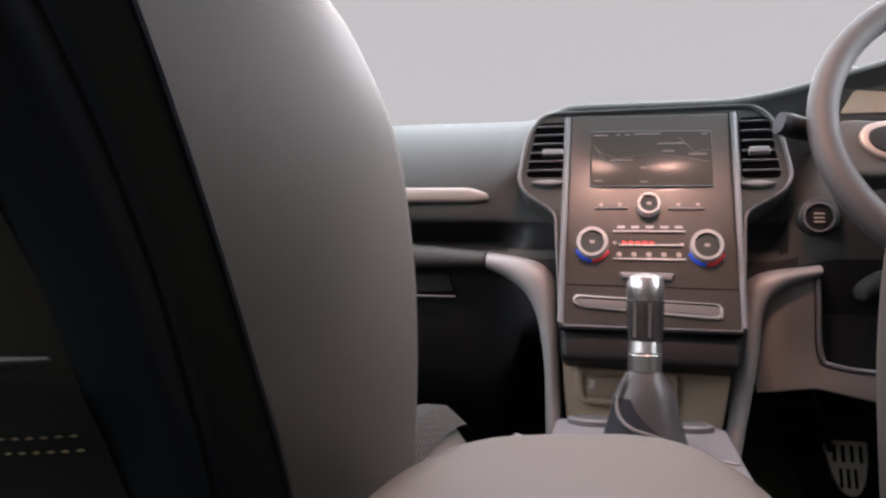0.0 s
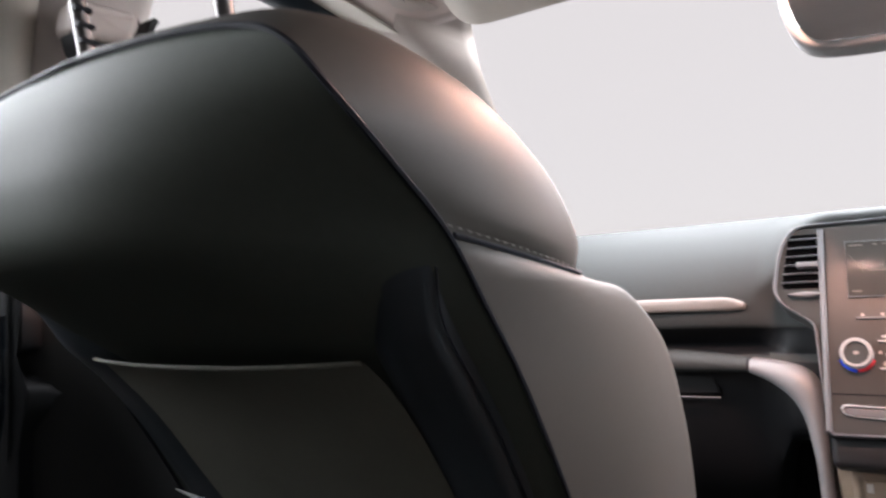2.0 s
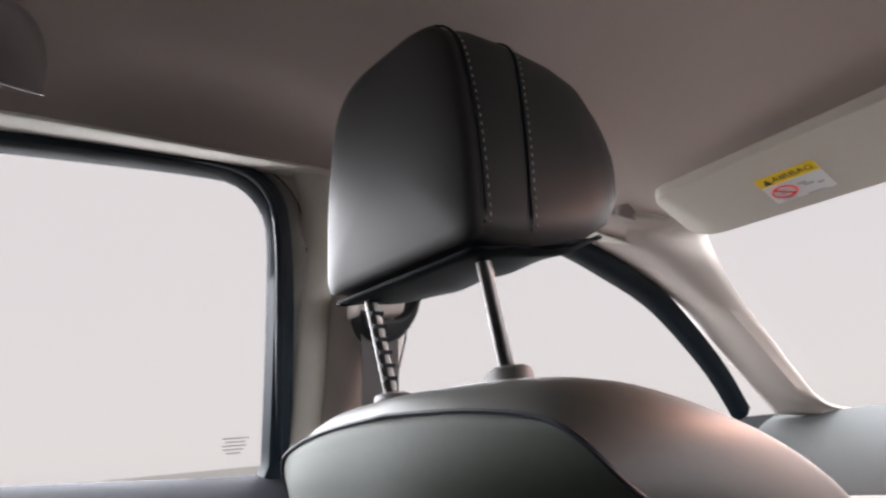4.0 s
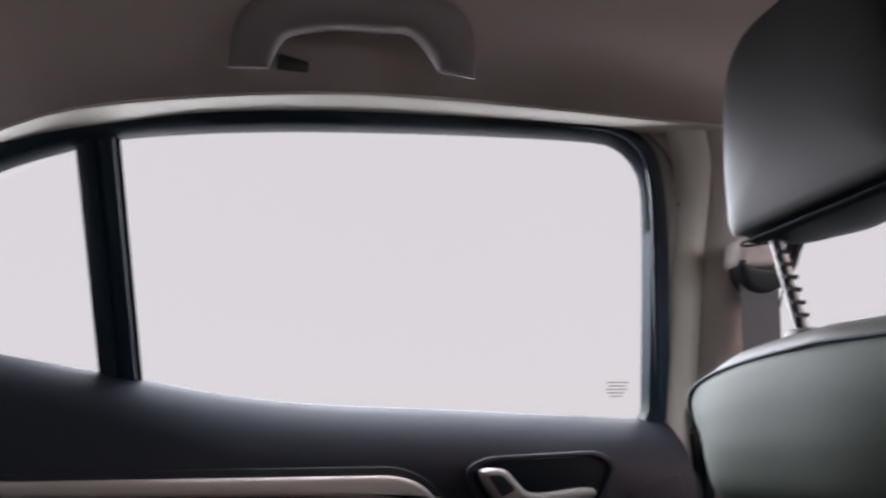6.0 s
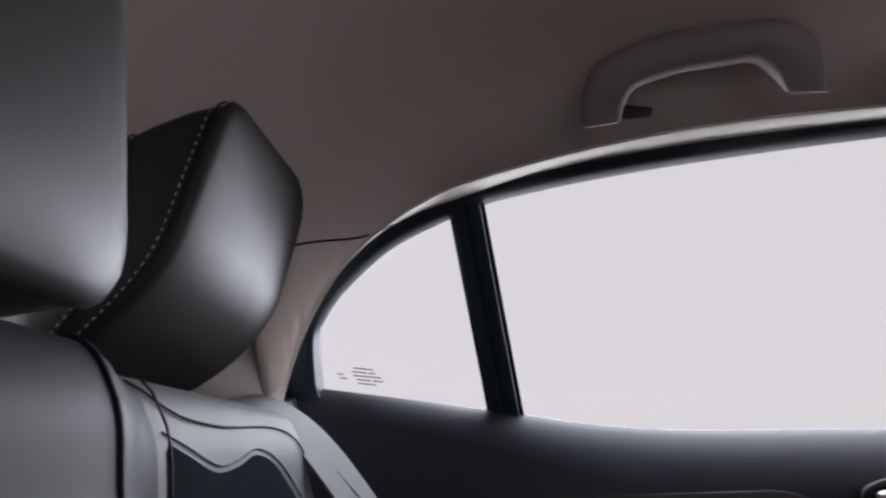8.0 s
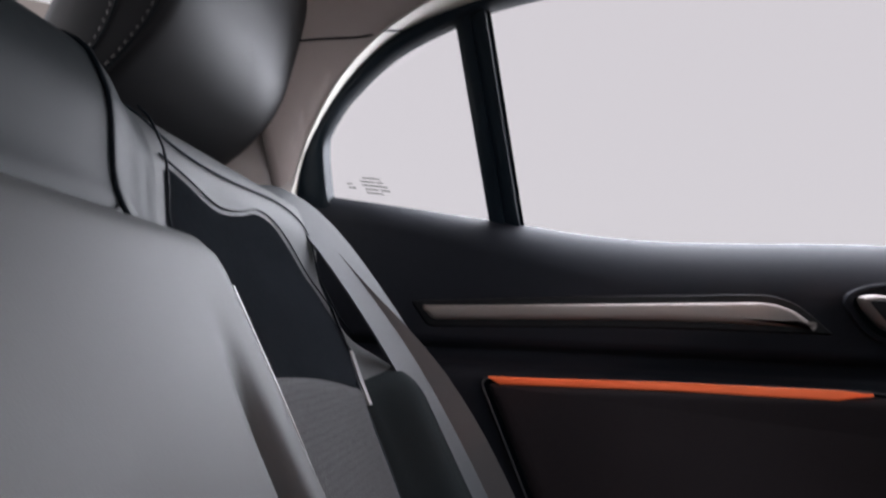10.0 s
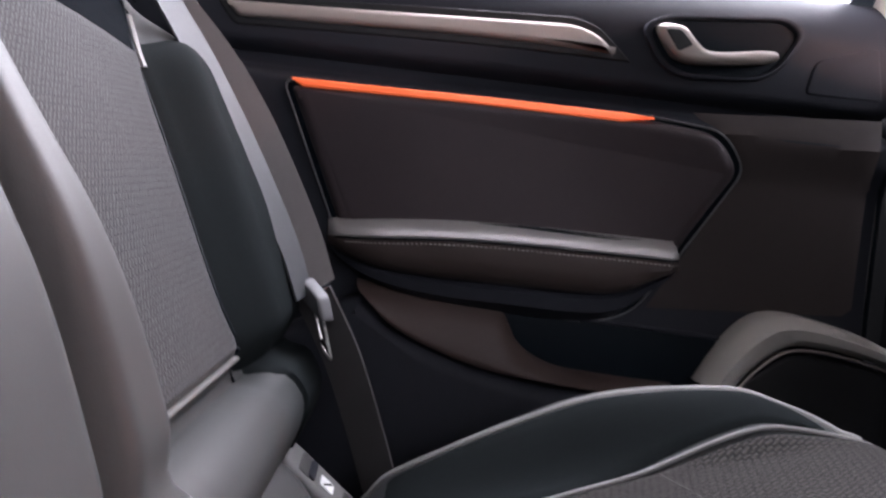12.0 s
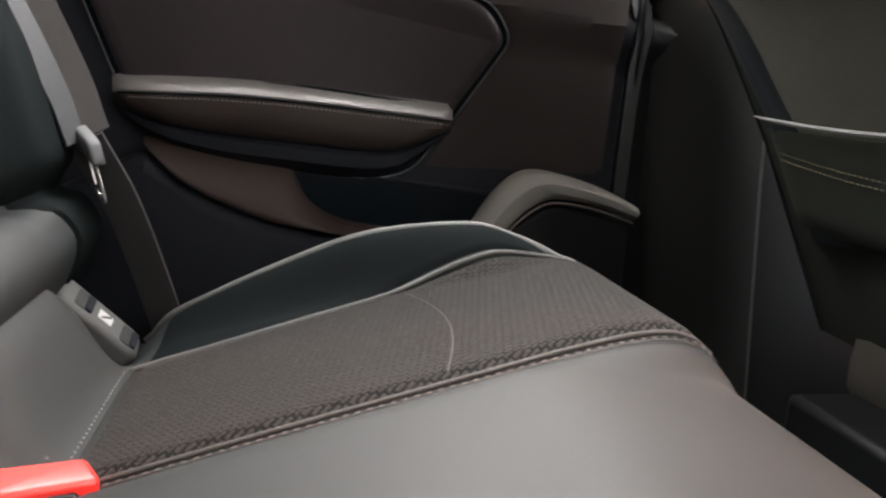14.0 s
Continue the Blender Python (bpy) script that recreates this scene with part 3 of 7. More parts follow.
for sx in (-1, 1):
    o = part("wall_quarter", loft([[Vector((sx * x, y, z)) for x, z in ((0.76, -0.06), (0.78, 0.45), (0.765, 0.80), (0.72, 0.90))] for y in (-1.40, -1.1, -0.72)], False, False), PLASTIC_HARD, solid=0.03, offset=0)
    tagged(o, "plain rear side wall of the cabin", "wall", kind="structure")
    o = part("wall_quarter", loft([[Vector((sx * p[0], p[1], p[2])) for p in row] for row in (((0.72, -0.72, 0.89), (0.60, -0.90, 1.04), (0.5, -1.05, 1.12)), ((0.70, -1.0, 0.87), (0.58, -1.05, 0.98), (0.5, -1.07, 1.11)), ((0.62, -1.36, 0.82), (0.54, -1.2, 0.95), (0.49, -1.06, 1.10)))], False, False), TRIM, solid=0.02, offset=0)
    tagged(o, "beige cover beside the rear window", "wall", kind="structure")
    o = part("wall_front_side", box_bm(min(sx * 0.72, sx * 0.80), max(sx * 0.72, sx * 0.80), 1.22, 1.54, -0.06, 0.84), PLASTIC_HARD)
    tagged(o, "plain side wall of the footwell", "wall", kind="structure")


# ---- doors ----
def sill_z(y):
    return curve(y, [(-0.80, 0.935), (-0.695, 0.917), (-0.5, 0.882), (-0.46, 0.875), (-0.384, 0.860), (-0.285, 0.848), (-0.111, 0.839), (0.149, 0.825), (0.5, 0.822), (1.2, 0.815)])


def groove_z(y):
    return 0.722 - 0.0695 * (y + 0.564)


def door_profile(y):
    """The inner face of a door at y, from the glass down: (x, z)."""
    s, g = sill_z(y), groove_z(y)
    gx = glass_x(y, s)
    deep = 0.072 * min(1.0, max(0.45, (-0.744 - gx) / 0.055))
    roll = [(lerp(gx + 0.002, -0.744, f), s + 0.001 - deep * h) for f, h in ((0, 0), (0.15, 0.04), (0.35, 0.14), (0.55, 0.28), (0.72, 0.44), (0.85, 0.62), (0.95, 0.82), (1.0, 1.0))]
    return [(gx - 0.012, s - 0.02), (gx - 0.003, s - 0.004)] + roll + [(-0.744, lerp(s - deep, g + 0.02, 0.5)), (-0.744, g + 0.022), (-0.748, g + 0.014), (-0.772, g + 0.006), (-0.768, g - 0.005), (-0.750, g - 0.010), (-0.738, g - 0.018), (-0.732, g - 0.028), (-0.741, g - 0.05), (-0.752, 0.60), (-0.756, 0.50), (-0.758, 0.40), (-0.757, 0.25), (-0.752, 0.12), (-0.75, 0.02)]


def door_x(y, z):
    """Inner face of the door below the belt line."""
    pts = door_profile(y)[16:]
    for (x0, z0), (x1, z1) in zip(pts, pts[1:]):
        if z1 <= z <= z0:
            return lerp(x0, x1, (z - z0) / (z1 - z0))
    return pts[0][0] if z > pts[0][1] else pts[-1][0]


def door_shell(door, sx, y0, y1, n, face):
    M = lambda x, y, z: Vector((x * sx, y, z))
    ys = np.linspace(y0, y1, n)
    part("inner_panel", loft([[M(x, y, z) for x, z in door_profile(y)] for y in ys], False, False), face, door, sharp=60)
    prof = lambda y: [(glass_x(y, sill_z(y)) - 0.03, sill_z(y) - 0.02), (-0.86, 0.70), (-0.875, 0.40), (-0.86, 0.10), (-0.82, -0.06)]
    part("outer_panel", loft([[M(x, y, z) for x, z in prof(y)] for y in ys], False, False), PAINT, door)
    for y in (y0, y1):
        a = door_profile(y)
        b = prof(y)
        part("end_panel", loft([resample([M(x, y, z) for x, z in a], 14), resample([M(x, y, z) for x, z in b], 14)], False, False), RUBBER, door)
    part("bottom_panel", loft([[M(-0.75, y, 0.02), M(-0.82, y, -0.06)] for y in (y0, y1)], False, False), PLASTIC_HARD, door)


def on_glass(sx):
    return lambda y, z, w=0.0: Vector((sx * (glass_x(y, z) + w), y, z))


def ring_frame(outer, inner, f, w0, w1, n=90):
    """A frame between two closed outlines, with a rounded front."""
    o, i = resample(list(outer) + [outer[0]], n + 1)[:-1], resample(list(inner) + [inner[0]], n + 1)[:-1]
    best = min(range(n), key=lambda s: sum((o[k] - i[(k + s) % n]).length for k in range(0, n, 5)))
    i = [i[(k + best) % n] for k in range(n)]
    rows = [[f(p.x, p.y, w0) for p in o]]
    for k, w in ((0.0, lerp(w0, w1, 0.55)), (0.12, lerp(w0, w1, 0.9)), (0.35, w1), (0.7, w1), (0.9, lerp(w0, w1, 0.85)), (1.0, lerp(w0, w1, 0.38))):
        rows.append([f(*(a.lerp(b, k)), w) for a, b in zip(o, i)])
    return loft(rows, True, False)


def rear_door(name, sx, detailed):
    door = thing(name, "closed rear car door with black padded panel, satin strip and glowing orange light line" if detailed else "plain closed black rear car door", "car door", "structure", at=(sx * 0.78, 0, 0))
    door.location = (0, 0, 0)
    door_shell(door, sx, -0.80, 0.175, 44, PLASTIC)
    g = on_glass(sx)
    # window: sealed frame, divider, two panes
    bottom = [(y, sill_z(y) - 0.034) for y in np.linspace(-0.735, 0.165, 12)]
    outer = spline(SEAL[:-1], 5) + spline([(0.03, 1.158), (0.085, 1.153), (0.120, 1.128), (0.140, 1.075), (0.155, 1.01), (0.174, 0.90)], 5) + [Vector((0.184, sill_z(0.19) - 0.034))] + [Vector(p) for p in reversed(bottom)]
    inner = spline([(-0.694, 0.912), (-0.691, 0.977), (-0.675, 1.003), (-0.651, 1.027), (-0.594, 1.066), (-0.525, 1.092), (-0.486, 1.104), (-0.389, 1.118), (-0.264, 1.129), (-0.1, 1.138), (0.034, 1.142), (0.07, 1.136), (0.095, 1.118), (0.109, 1.09), (0.125, 1.0), (0.149, 0.83)], 5) + [Vector((y, sill_z(y) - 0.014)) for y in np.linspace(0.13, -0.68, 22)]
    part("window_seal", ring_frame(outer, inner, g, -0.012, 0.022, 140), SEALING, door, "black rubber window seal")
    div = [[g(lerp(-0.525, -0.486, k) + 0.025 * (1.1 - z) / 0.22, z, w) for k, w in ((0, -0.006), (0.0, 0.006), (0.25, 0.012), (0.45, 0.012), (0.5, 0.007), (0.75, 0.012), (0.92, 0.012), (1.0, 0.004), (1, -0.006))] for z in (0.868, 0.95, 1.03, 1.105)]
    part("window_divider", loft(div, False, False), SEALING, door, "black upright divider bar in the window")
    edge = [[g(-0.4868 + 0.025 * (1.1 - z) / 0.22 + d, z, 0.006) for d in (0, 0.004)] for z in (0.868, 0.95, 1.03, 1.105)]
    part("glass_run", loft(edge, False, False), RUBBER, door)
    pane = lambda y0, y1: loft([[g(lerp(y0, y1, k), lerp(sill_z(lerp(y0, y1, k)) - 0.02, 1.15 if y0 > -0.6 else lerp(1.0, 1.11, k), j), -0.004) for k in np.linspace(0, 1, 12)] for j in np.linspace(0, 1, 8)], False, False)
    for nm, a, b in (("door_pane", -0.49, 0.16), ("quarter_pane", -0.71, -0.50)):
        o = part(nm, pane(a, b), GLASS, door)
        o.visible_shadow = False
    lip = spline([(-0.15, 1.1475), (0.0, 1.150), (0.055, 1.148), (0.088, 1.134), (0.108, 1.108), (0.121, 1.06), (0.132, 1.0), (0.147, 0.92), (0.162, 0.84)], 6)
    part("seal_lip", tube([g(p.x, p.y, 0.0215) for p in lip], 0.0042, 8, flat=0.7, taper=lambda k: 0.3 + 0.7 * min(1, 6 * k)), SEALING, door)
    jamb = spline([(0.06, 1.162), (0.098, 1.152), (0.131, 1.124), (0.151, 1.075), (0.166, 1.01), (0.185, 0.90), (0.196, 0.83)], 6)
    part("frame_strip", loft([[g(p.x + d, p.y, w) for d, w in ((-0.013, -0.004), (-0.010, 0.008), (0.0, 0.012), (0.008, 0.010), (0.011, -0.004))] for p in jamb], False, False), FRAME_GREY, door, "grey beige door frame strip beside the seal")
    part("frame_joint", tube([g(p.x + 0.0095, p.y, 0.0105) for p in jamb], 0.0009, 5), RUBBER, door)
    if not detailed:
        return door
    # printed marks on the panes, unreadable
    for nm, y0, z0, y1 in (("glass_mark", 0.096, 0.846, 0.128), ("glass_mark", -0.676, 0.918, -0.618)):
        bm = bmesh.new()
        rows = ((0, 0.0, 1.0), (1, 0.1, 0.9), (2, 0.0, 0.95), (3, 0.05, 0.85), (4, 0.2, 0.75)) if y0 > 0 else ((0, 0.36, 0.75), (1, 0.30, 0.62), (1, 0.66, 0.80), (2, 0.0, 0.12), (2, 0.34, 0.9), (3, 0.03, 0.2), (3, 0.40, 0.7), (3, 0.74, 0.95), (4, 0.42, 0.8))
        for r, k0, k1 in rows:
            zz, a, b = z0 + 0.0042 * (6 - r), lerp(y0, y1, k0), lerp(y0, y1, k1)
            q = [g(a, zz, -0.002), g(b, zz, -0.002), g(b, zz - 0.0016, -0.002), g(a, zz - 0.0016, -0.002)]
            if y0 < 0:
                q = [v + Vector((0, 0, -0.16 * (v.y - y0))) for v in q]
            bm.faces.new([bm.verts.new(v) for v in q])
        part(nm, bm, GREY_INK, door, "small grey printed glass mark")
    D = lambda y, z, w=0.0: Vector((sx * (door_x(y, z) + w), y, z))
    U = lambda y, z, w=0.0: Vector((sx * (-0.744 + w), y, z))
    # satin strip in a dark recess
    strip = rounded([(-0.581, 0.777), (-0.568, 0.760), (-0.30, 0.752), (-0.143, 0.739), (-0.165, 0.760), (-0.192, 0.769), (-0.40, 0.773)], [0.004, 0.006, 0.1, 0.002, 0.02, 0.02, 0.1])
    rec = rounded([(-0.594, 0.783), (-0.573, 0.752), (-0.30, 0.743), (-0.125, 0.731), (-0.16, 0.767), (-0.19, 0.778), (-0.40, 0.782)], [0.006, 0.008, 0.1, 0.003, 0.02, 0.02, 0.1])
    part("strip_recess", slab(rec, U, -0.004, 0.002, 0.002), PLASTIC_HARD, door)
    part("trim_strip", slab(strip, U, 0.001, 0.009, 0.006), SATIN, door, "satin champagne metal trim strip")
    # handle bowl and lever
    bowl_o = rounded([(-0.118, 0.772), (-0.09, 0.785), (0.05, 0.788), (0.072, 0.772), (0.045, 0.728), (0.02, 0.716), (-0.065, 0.715), (-0.095, 0.728)], 0.03, 6)
    bowl_i = [Vector((lerp(p.x, -0.02, 0.10), lerp(p.y, 0.752, 0.16))) for p in bowl_o]
    part("handle_surround", ring_frame(bowl_o, bowl_i, U, -0.002, 0.007, 60), PLASTIC, door)
    part("handle_bowl", slab(bowl_i, U, -0.003, 0.002, 0.001), RUBBER, door)
    lev = spline([(-0.100, 0.770), (-0.073, 0.771), (-0.058, 0.757), (-0.045, 0.746), (-0.02, 0.745), (0.012, 0.748), (0.033, 0.747), (0.034, 0.738), (0.01, 0.733), (-0.03, 0.731), (-0.066, 0.732), (-0.085, 0.742)], 4, True)
    part("door_handle", slab(lev, U, 0.004, 0.020, 0.007), SATIN, door, "satin metal inner door handle lever")
    part("lever_inset", slab(rounded([(-0.094, 0.766), (-0.077, 0.766), (-0.062, 0.750), (-0.078, 0.742)], 0.004), U, 0.018, 0.0215, 0.001), PLASTIC_HARD, door)
    # small blank cover ahead of the handle
    part("cover_plate", slab(rounded([(0.085, 0.742), (0.155, 0.760), (0.165, 0.70), (0.075, 0.705)], 0.008), U, -0.002, 0.002, 0.002), PLASTIC, door)
    # padded insert with its dark joint
    insert = rounded([(-0.507, 0.688), (-0.30, 0.680), (-0.105, 0.668), (-0.022, 0.655), (0.009, 0.613), (-0.058, 0.512), (-0.105, 0.448), (-0.150, 0.435), (-0.255, 0.444), (-0.366, 0.462), (-0.420, 0.480), (-0.446, 0.520)], [0.014, 0.1, 0.1, 0.025, 0.018, 0.02, 0.03, 0.04, 0.1, 0.05, 0.03, 0.03], 6)
    big = [Vector((lerp(p.x, -0.25, -0.022), lerp(p.y, 0.58, -0.035))) for p in insert]
    part("insert_joint", slab(big, D, -0.004, 0.0035, 0.002), RUBBER, door)
    part("padded_insert", slab(insert, D, 0.0, 0.013, 0.016, 7), DOOR_VINYL, door, "padded black vinyl door insert")
    part("insert_piping", tube([D(p.x, p.y, 0.005) for p in big], 0.0011, 6, True), PLASTIC_GREY, door)
    glow_line = rounded([(-0.503, 0.693), (-0.30, 0.6835), (-0.13, 0.673), (-0.098, 0.668), (-0.135, 0.6625), (-0.30, 0.6745), (-0.49, 0.6845)], 0.002, 3)
    part("light_strip", slab(glow_line, D, 0.004, 0.0125, 0.002), ORANGE_GLOW, door, "glowing orange ambient light strip")
    # armrest
    rows = []
    for k in np.linspace(0, 1, 34):
        y = lerp(-0.462, -0.052, k)
        e = min(1.0, k / 0.16, (1 - k) / 0.055) ** 0.5
        low = curve(k, [(0, 0.08), (0.11, 0.55), (0.28, 0.88), (0.5, 1.0), (0.75, 1.0), (0.84, 0.82), (0.93, 0.36), (1.0, 0.08)])
        top = curve(y, [(-0.462, 0.537), (-0.3, 0.541), (-0.052, 0.528)])
        bx = door_x(y, 0.5)
        sec = [(bx - 0.004, top + 0.005), (bx + 0.025 * e, top + 0.002), (bx + 0.048 * e, top - 0.005), (bx + 0.058 * e, top - 0.010), (bx + 0.061 * e, top - 0.014), (bx + 0.0575 * e, top - 0.0175), (bx + 0.061 * e, top - 0.021), (bx + 0.0615 * e, top - 0.022 - 0.016 * low), (bx + 0.055 * e, top - 0.023 - 0.031 * low), (bx + 0.038 * e, top - 0.024 - 0.040 * low), (bx + 0.030 * e, top - 0.0245 - 0.043 * low), (bx + 0.038 * e, top - 0.025 - 0.047 * low), (bx + 0.035 * e, top - 0.025 - 0.062 * low), (bx - 0.004, top - 0.026 - 0.080 * low)]
        rows.append([Vector((sx * a, y, b)) for a, b in sec])
    # the top's pale grey paints in light falling on it from above
    grey = mat("armrest_top_lit_vinyl", (0.30, 0.295, 0.29), 0.40, noise_scale=7, color_var=0.1, rough_var=0.05, bump=0.03, bump_scale=600)
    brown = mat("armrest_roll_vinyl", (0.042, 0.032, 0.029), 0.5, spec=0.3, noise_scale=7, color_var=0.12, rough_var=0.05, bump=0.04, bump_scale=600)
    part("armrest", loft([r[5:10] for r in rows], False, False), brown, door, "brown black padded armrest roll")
    part("armrest_top", loft([r[0:6] for r in rows], False, False), grey, door, "smooth armrest top, the light on it painted in as grey")
    part("armrest_lip", loft([r[9:14] for r in rows], False, False), PLASTIC, door, "black lower armrest lip")
    part("armrest_end", loft([rows[-1], [p + Vector((0, 0.0008, 0)) for p in rows[-1]]], True, True), PLASTIC, door)
    part("armrest_seam", tube([r[5] + Vector((sx * 0.0012, 0, 0)) for r in rows[1:-1]], 0.0013, 6), RUBBER, door, "dark groove between two stitched rows")
    for c, dz in ((4, -0.0004), (6, -0.0012)):
        part("stitching", stitches([r[c] + Vector((sx * 0.0010, 0, dz)) for r in rows[2:-1]], 0.0036, 0.0014, 0.0011), THREAD, door)
    crease = [r[1].lerp(r[2], 0.15 + 0.35 * sstep(0, 1, q)) + Vector((0, 0, 0.0006)) for r, q in zip(rows[14:28], np.linspace(0, 1, 14))]
    part("top_crease", tube(crease, 0.0016, 6, taper=lambda k: 0.25 + 0.75 * math.sin(math.pi * k)), RUBBER, door, "dark crease in the armrest top")
    crease = [r[1].lerp(r[2], 0.02 + 0.22 * sstep(0, 1, q)) + Vector((0, 0, 0.0004)) for r, q in zip(rows[17:30], np.linspace(0, 1, 13))]
    part("top_crease", tube(crease, 0.0010, 6, taper=lambda k: 0.25 + 0.75 * math.sin(math.pi * k)), PLASTIC, door)
    # lower pocket wall and speaker trim
    pocket = spline([(-0.60, 0.10), (-0.56, 0.36), (-0.47, 0.43), (-0.425, 0.452), (-0.402, 0.436), (-0.384, 0.419), (-0.324, 0.389), (-0.245, 0.365), (-0.179, 0.354), (-0.09, 0.347), (0.0, 0.344), (0.10, 0.335), (0.16, 0.30), (0.17, 0.10)], 5)
    part("pocket_wall", slab(pocket, D, -0.004, 0.030, 0.02), PLASTIC, door, "hard black door pocket wall")
    lip_up = resample(spline([(-0.425, 0.470), (-0.380, 0.463), (-0.34, 0.457), (-0.262, 0.442), (-0.246, 0.425), (-0.236, 0.405), (-0.215, 0.388), (-0.18, 0.375), (-0.114, 0.367), (-0.05, 0.362)], 5), 40)
    lip_low = resample(spline([(-0.420, 0.462), (-0.405, 0.444), (-0.384, 0.425), (-0.355, 0.408), (-0.324, 0.395), (-0.285, 0.381), (-0.245, 0.371), (-0.179, 0.360), (-0.12, 0.354), (-0.05, 0.350)], 5), 40)
    part("pocket_lip", loft([[D(*a.lerp(b, k), w) for a, b in zip(lip_up, lip_low)] for k, w in ((-0.02, -0.004), (0.0, 0.006), (0.15, 0.016), (0.4, 0.026), (0.7, 0.034), (0.9, 0.038), (1.0, 0.037), (1.06, 0.030), (1.08, 0.018))], False, False), POCKET, door, "brown black rolled lip of the door pocket", sharp=70)
    left = lambda z: curve(z, [(0.44, -0.095), (0.512, -0.050), (0.60, 0.0), (0.616, 0.006), (0.655, -0.024), (0.68, -0.055)])
    part("insert_surround", patch(D, left, 0.165, 0.447, 0.678, 16, 20, 0.003, 0.03), SURROUND, door, "brown black soft lower door panel")
    # near-black plate on the door face, painting the shade of the pocket's hollow
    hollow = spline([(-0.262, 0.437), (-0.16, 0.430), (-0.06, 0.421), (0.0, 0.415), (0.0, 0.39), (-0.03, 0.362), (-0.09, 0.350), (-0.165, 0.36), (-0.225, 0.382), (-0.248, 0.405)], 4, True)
    part("pocket_shade", slab(hollow, D, -0.002, 0.003, 0.001), RUBBER, door, "near-black plate painting the shade inside the door pocket")
    part("pocket_brow", tube([D(y, z, 0.004) for y, z in spline([(-0.262, 0.440), (-0.16, 0.433), (-0.06, 0.424), (0.004, 0.418)], 5)], 0.003, 6), PLASTIC, door)
    outer_s = spline([(-0.025, 0.368), (0.002, 0.412), (0.03, 0.442), (0.06, 0.453), (0.107, 0.447), (0.16, 0.432), (0.207, 0.412)], 6)
    inner_s = spline([(0.018, 0.362), (0.04, 0.388), (0.065, 0.408), (0.087, 0.416), (0.12, 0.414), (0.16, 0.406), (0.203, 0.393)], 6)
    rows = [[D(p.x, p.y, w) for p in c] for c, w in ((outer_s, 0.0), (outer_s, 0.012))]
    for k, w in ((0.12, 0.030), (0.4, 0.040), (0.75, 0.036), (1.0, 0.022), (1.0, 0.0)):
        rows.append([D(*(a.lerp(b, k)), w) for a, b in zip(outer_s, inner_s)])
    part("speaker_trim", skin(rows, 44), SPEAKER_GREY, door, "satin grey speaker surround")
    part("speaker_lip", tube([D(p.x, p.y - 0.004, 0.026) for p in inner_s], 0.0018, 6), SATIN, door)
    gr = rounded([(0.02, 0.365), (0.085, 0.41), (0.20, 0.388), (0.20, 0.20), (0.02, 0.20)], 0.02)
    part("speaker_grille", slab(gr, D, 0.0, 0.024, 0.006), PLASTIC_HARD, door)
    # front edge of the door: rubber joint and lip
    part("door_edge", tube([Vector((sx * (door_x(0.17, z) + 0.001), 0.178 + 0.02 * max(0, 0.45 - z), z)) for z in np.linspace(0.10, 0.72, 20)], 0.003, 8), RUBBER, door)
    return door


def front_door(name, sx):
    door = thing(name, "closed front car door with black panel and side glass", "car door", "structure")
    # darker plastic than the rear doors, painting in the front seat's shade
    door_shell(door, sx, 0.20, 1.20, 36, PLASTIC_HARD)
    g = on_glass(sx)
    rows = [[g(lerp(0.30, 1.10, k), lerp(sill_z(0.5) - 0.02, curve(lerp(0.30, 1.10, k), [(0.3, 1.16), (0.6, 1.135), (0.8, 1.085), (1.0, 0.975), (1.1, 0.87)]), j), -0.006) for k in np.linspace(0, 1, 16)] for j in np.linspace(0, 1, 6)]
    o = part("door_pane", loft(rows, False, False), GLASS, door)
    o.visible_shadow = False
    top = spline([(0.30, 1.150), (0.50, 1.142), (0.60, 1.130), (0.70, 1.103), (0.83, 1.058), (0.95, 0.992), (1.05, 0.925), (1.14, 0.85)], 6)
    rows = [[g(p.x + dx, p.y + dz, w) for p in top] for dx, dz, w in ((0, 0.014, -0.01), (0, 0.014, 0.012), (0, 0.006, 0.020), (0, -0.008, 0.018), (0, -0.016, 0.006), (0, -0.016, -0.01))]
    part("window_seal", skin(rows, 50), SEALING, door, "black rubber window seal")
    U = lambda y, z, w=0.0: Vector((sx * (-0.744 + w), y, z))
    part("trim_strip", slab(rounded([(0.45, 0.742), (0.45, 0.722), (0.95, 0.70), (1.02, 0.705), (0.95, 0.73)], 0.006), U, -0.002, 0.008, 0.005), SATIN, door)
    return door


rear_door("door_1", 1, True)
rear_door("door_2", -1, False)
front_door("door_3", 1)
front_door("door_4", -1)


# ---- front seats ----
SEAT_X = -0.38
# seam of the rear cover and the front edge of the backrest, from the foot up to the middle of the top: (x, y, z)
SEAM = [(-0.190, 0.445, 0.27), (-0.186, 0.345, 0.465), (-0.186, 0.309, 0.53), (-0.186, 0.262, 0.605), (-0.186, 0.22, 0.665), (-0.186, 0.182, 0.709), (-0.186, 0.145, 0.750), (-0.188, 0.102, 0.782), (-0.194, 0.066, 0.812), (-0.210, 0.052, 0.837), (-0.241, 0.051, 0.850), (-0.299, 0.050, 0.858), (-0.38, 0.048, 0.862)]
FRONT = [(-0.178, 0.530, 0.27), (-0.171, 0.530, 0.46), (-0.170, 0.524, 0.54), (-0.170, 0.505, 0.604), (-0.170, 0.462, 0.668), (-0.171, 0.374, 0.714), (-0.174, 0.290, 0.729), (-0.171, 0.280, 0.756), (-0.173, 0.238, 0.797), (-0.186, 0.168, 0.837), (-0.225, 0.117, 0.865), (-0.285, 0.104, 0.875), (-0.38, 0.085, 0.876)]
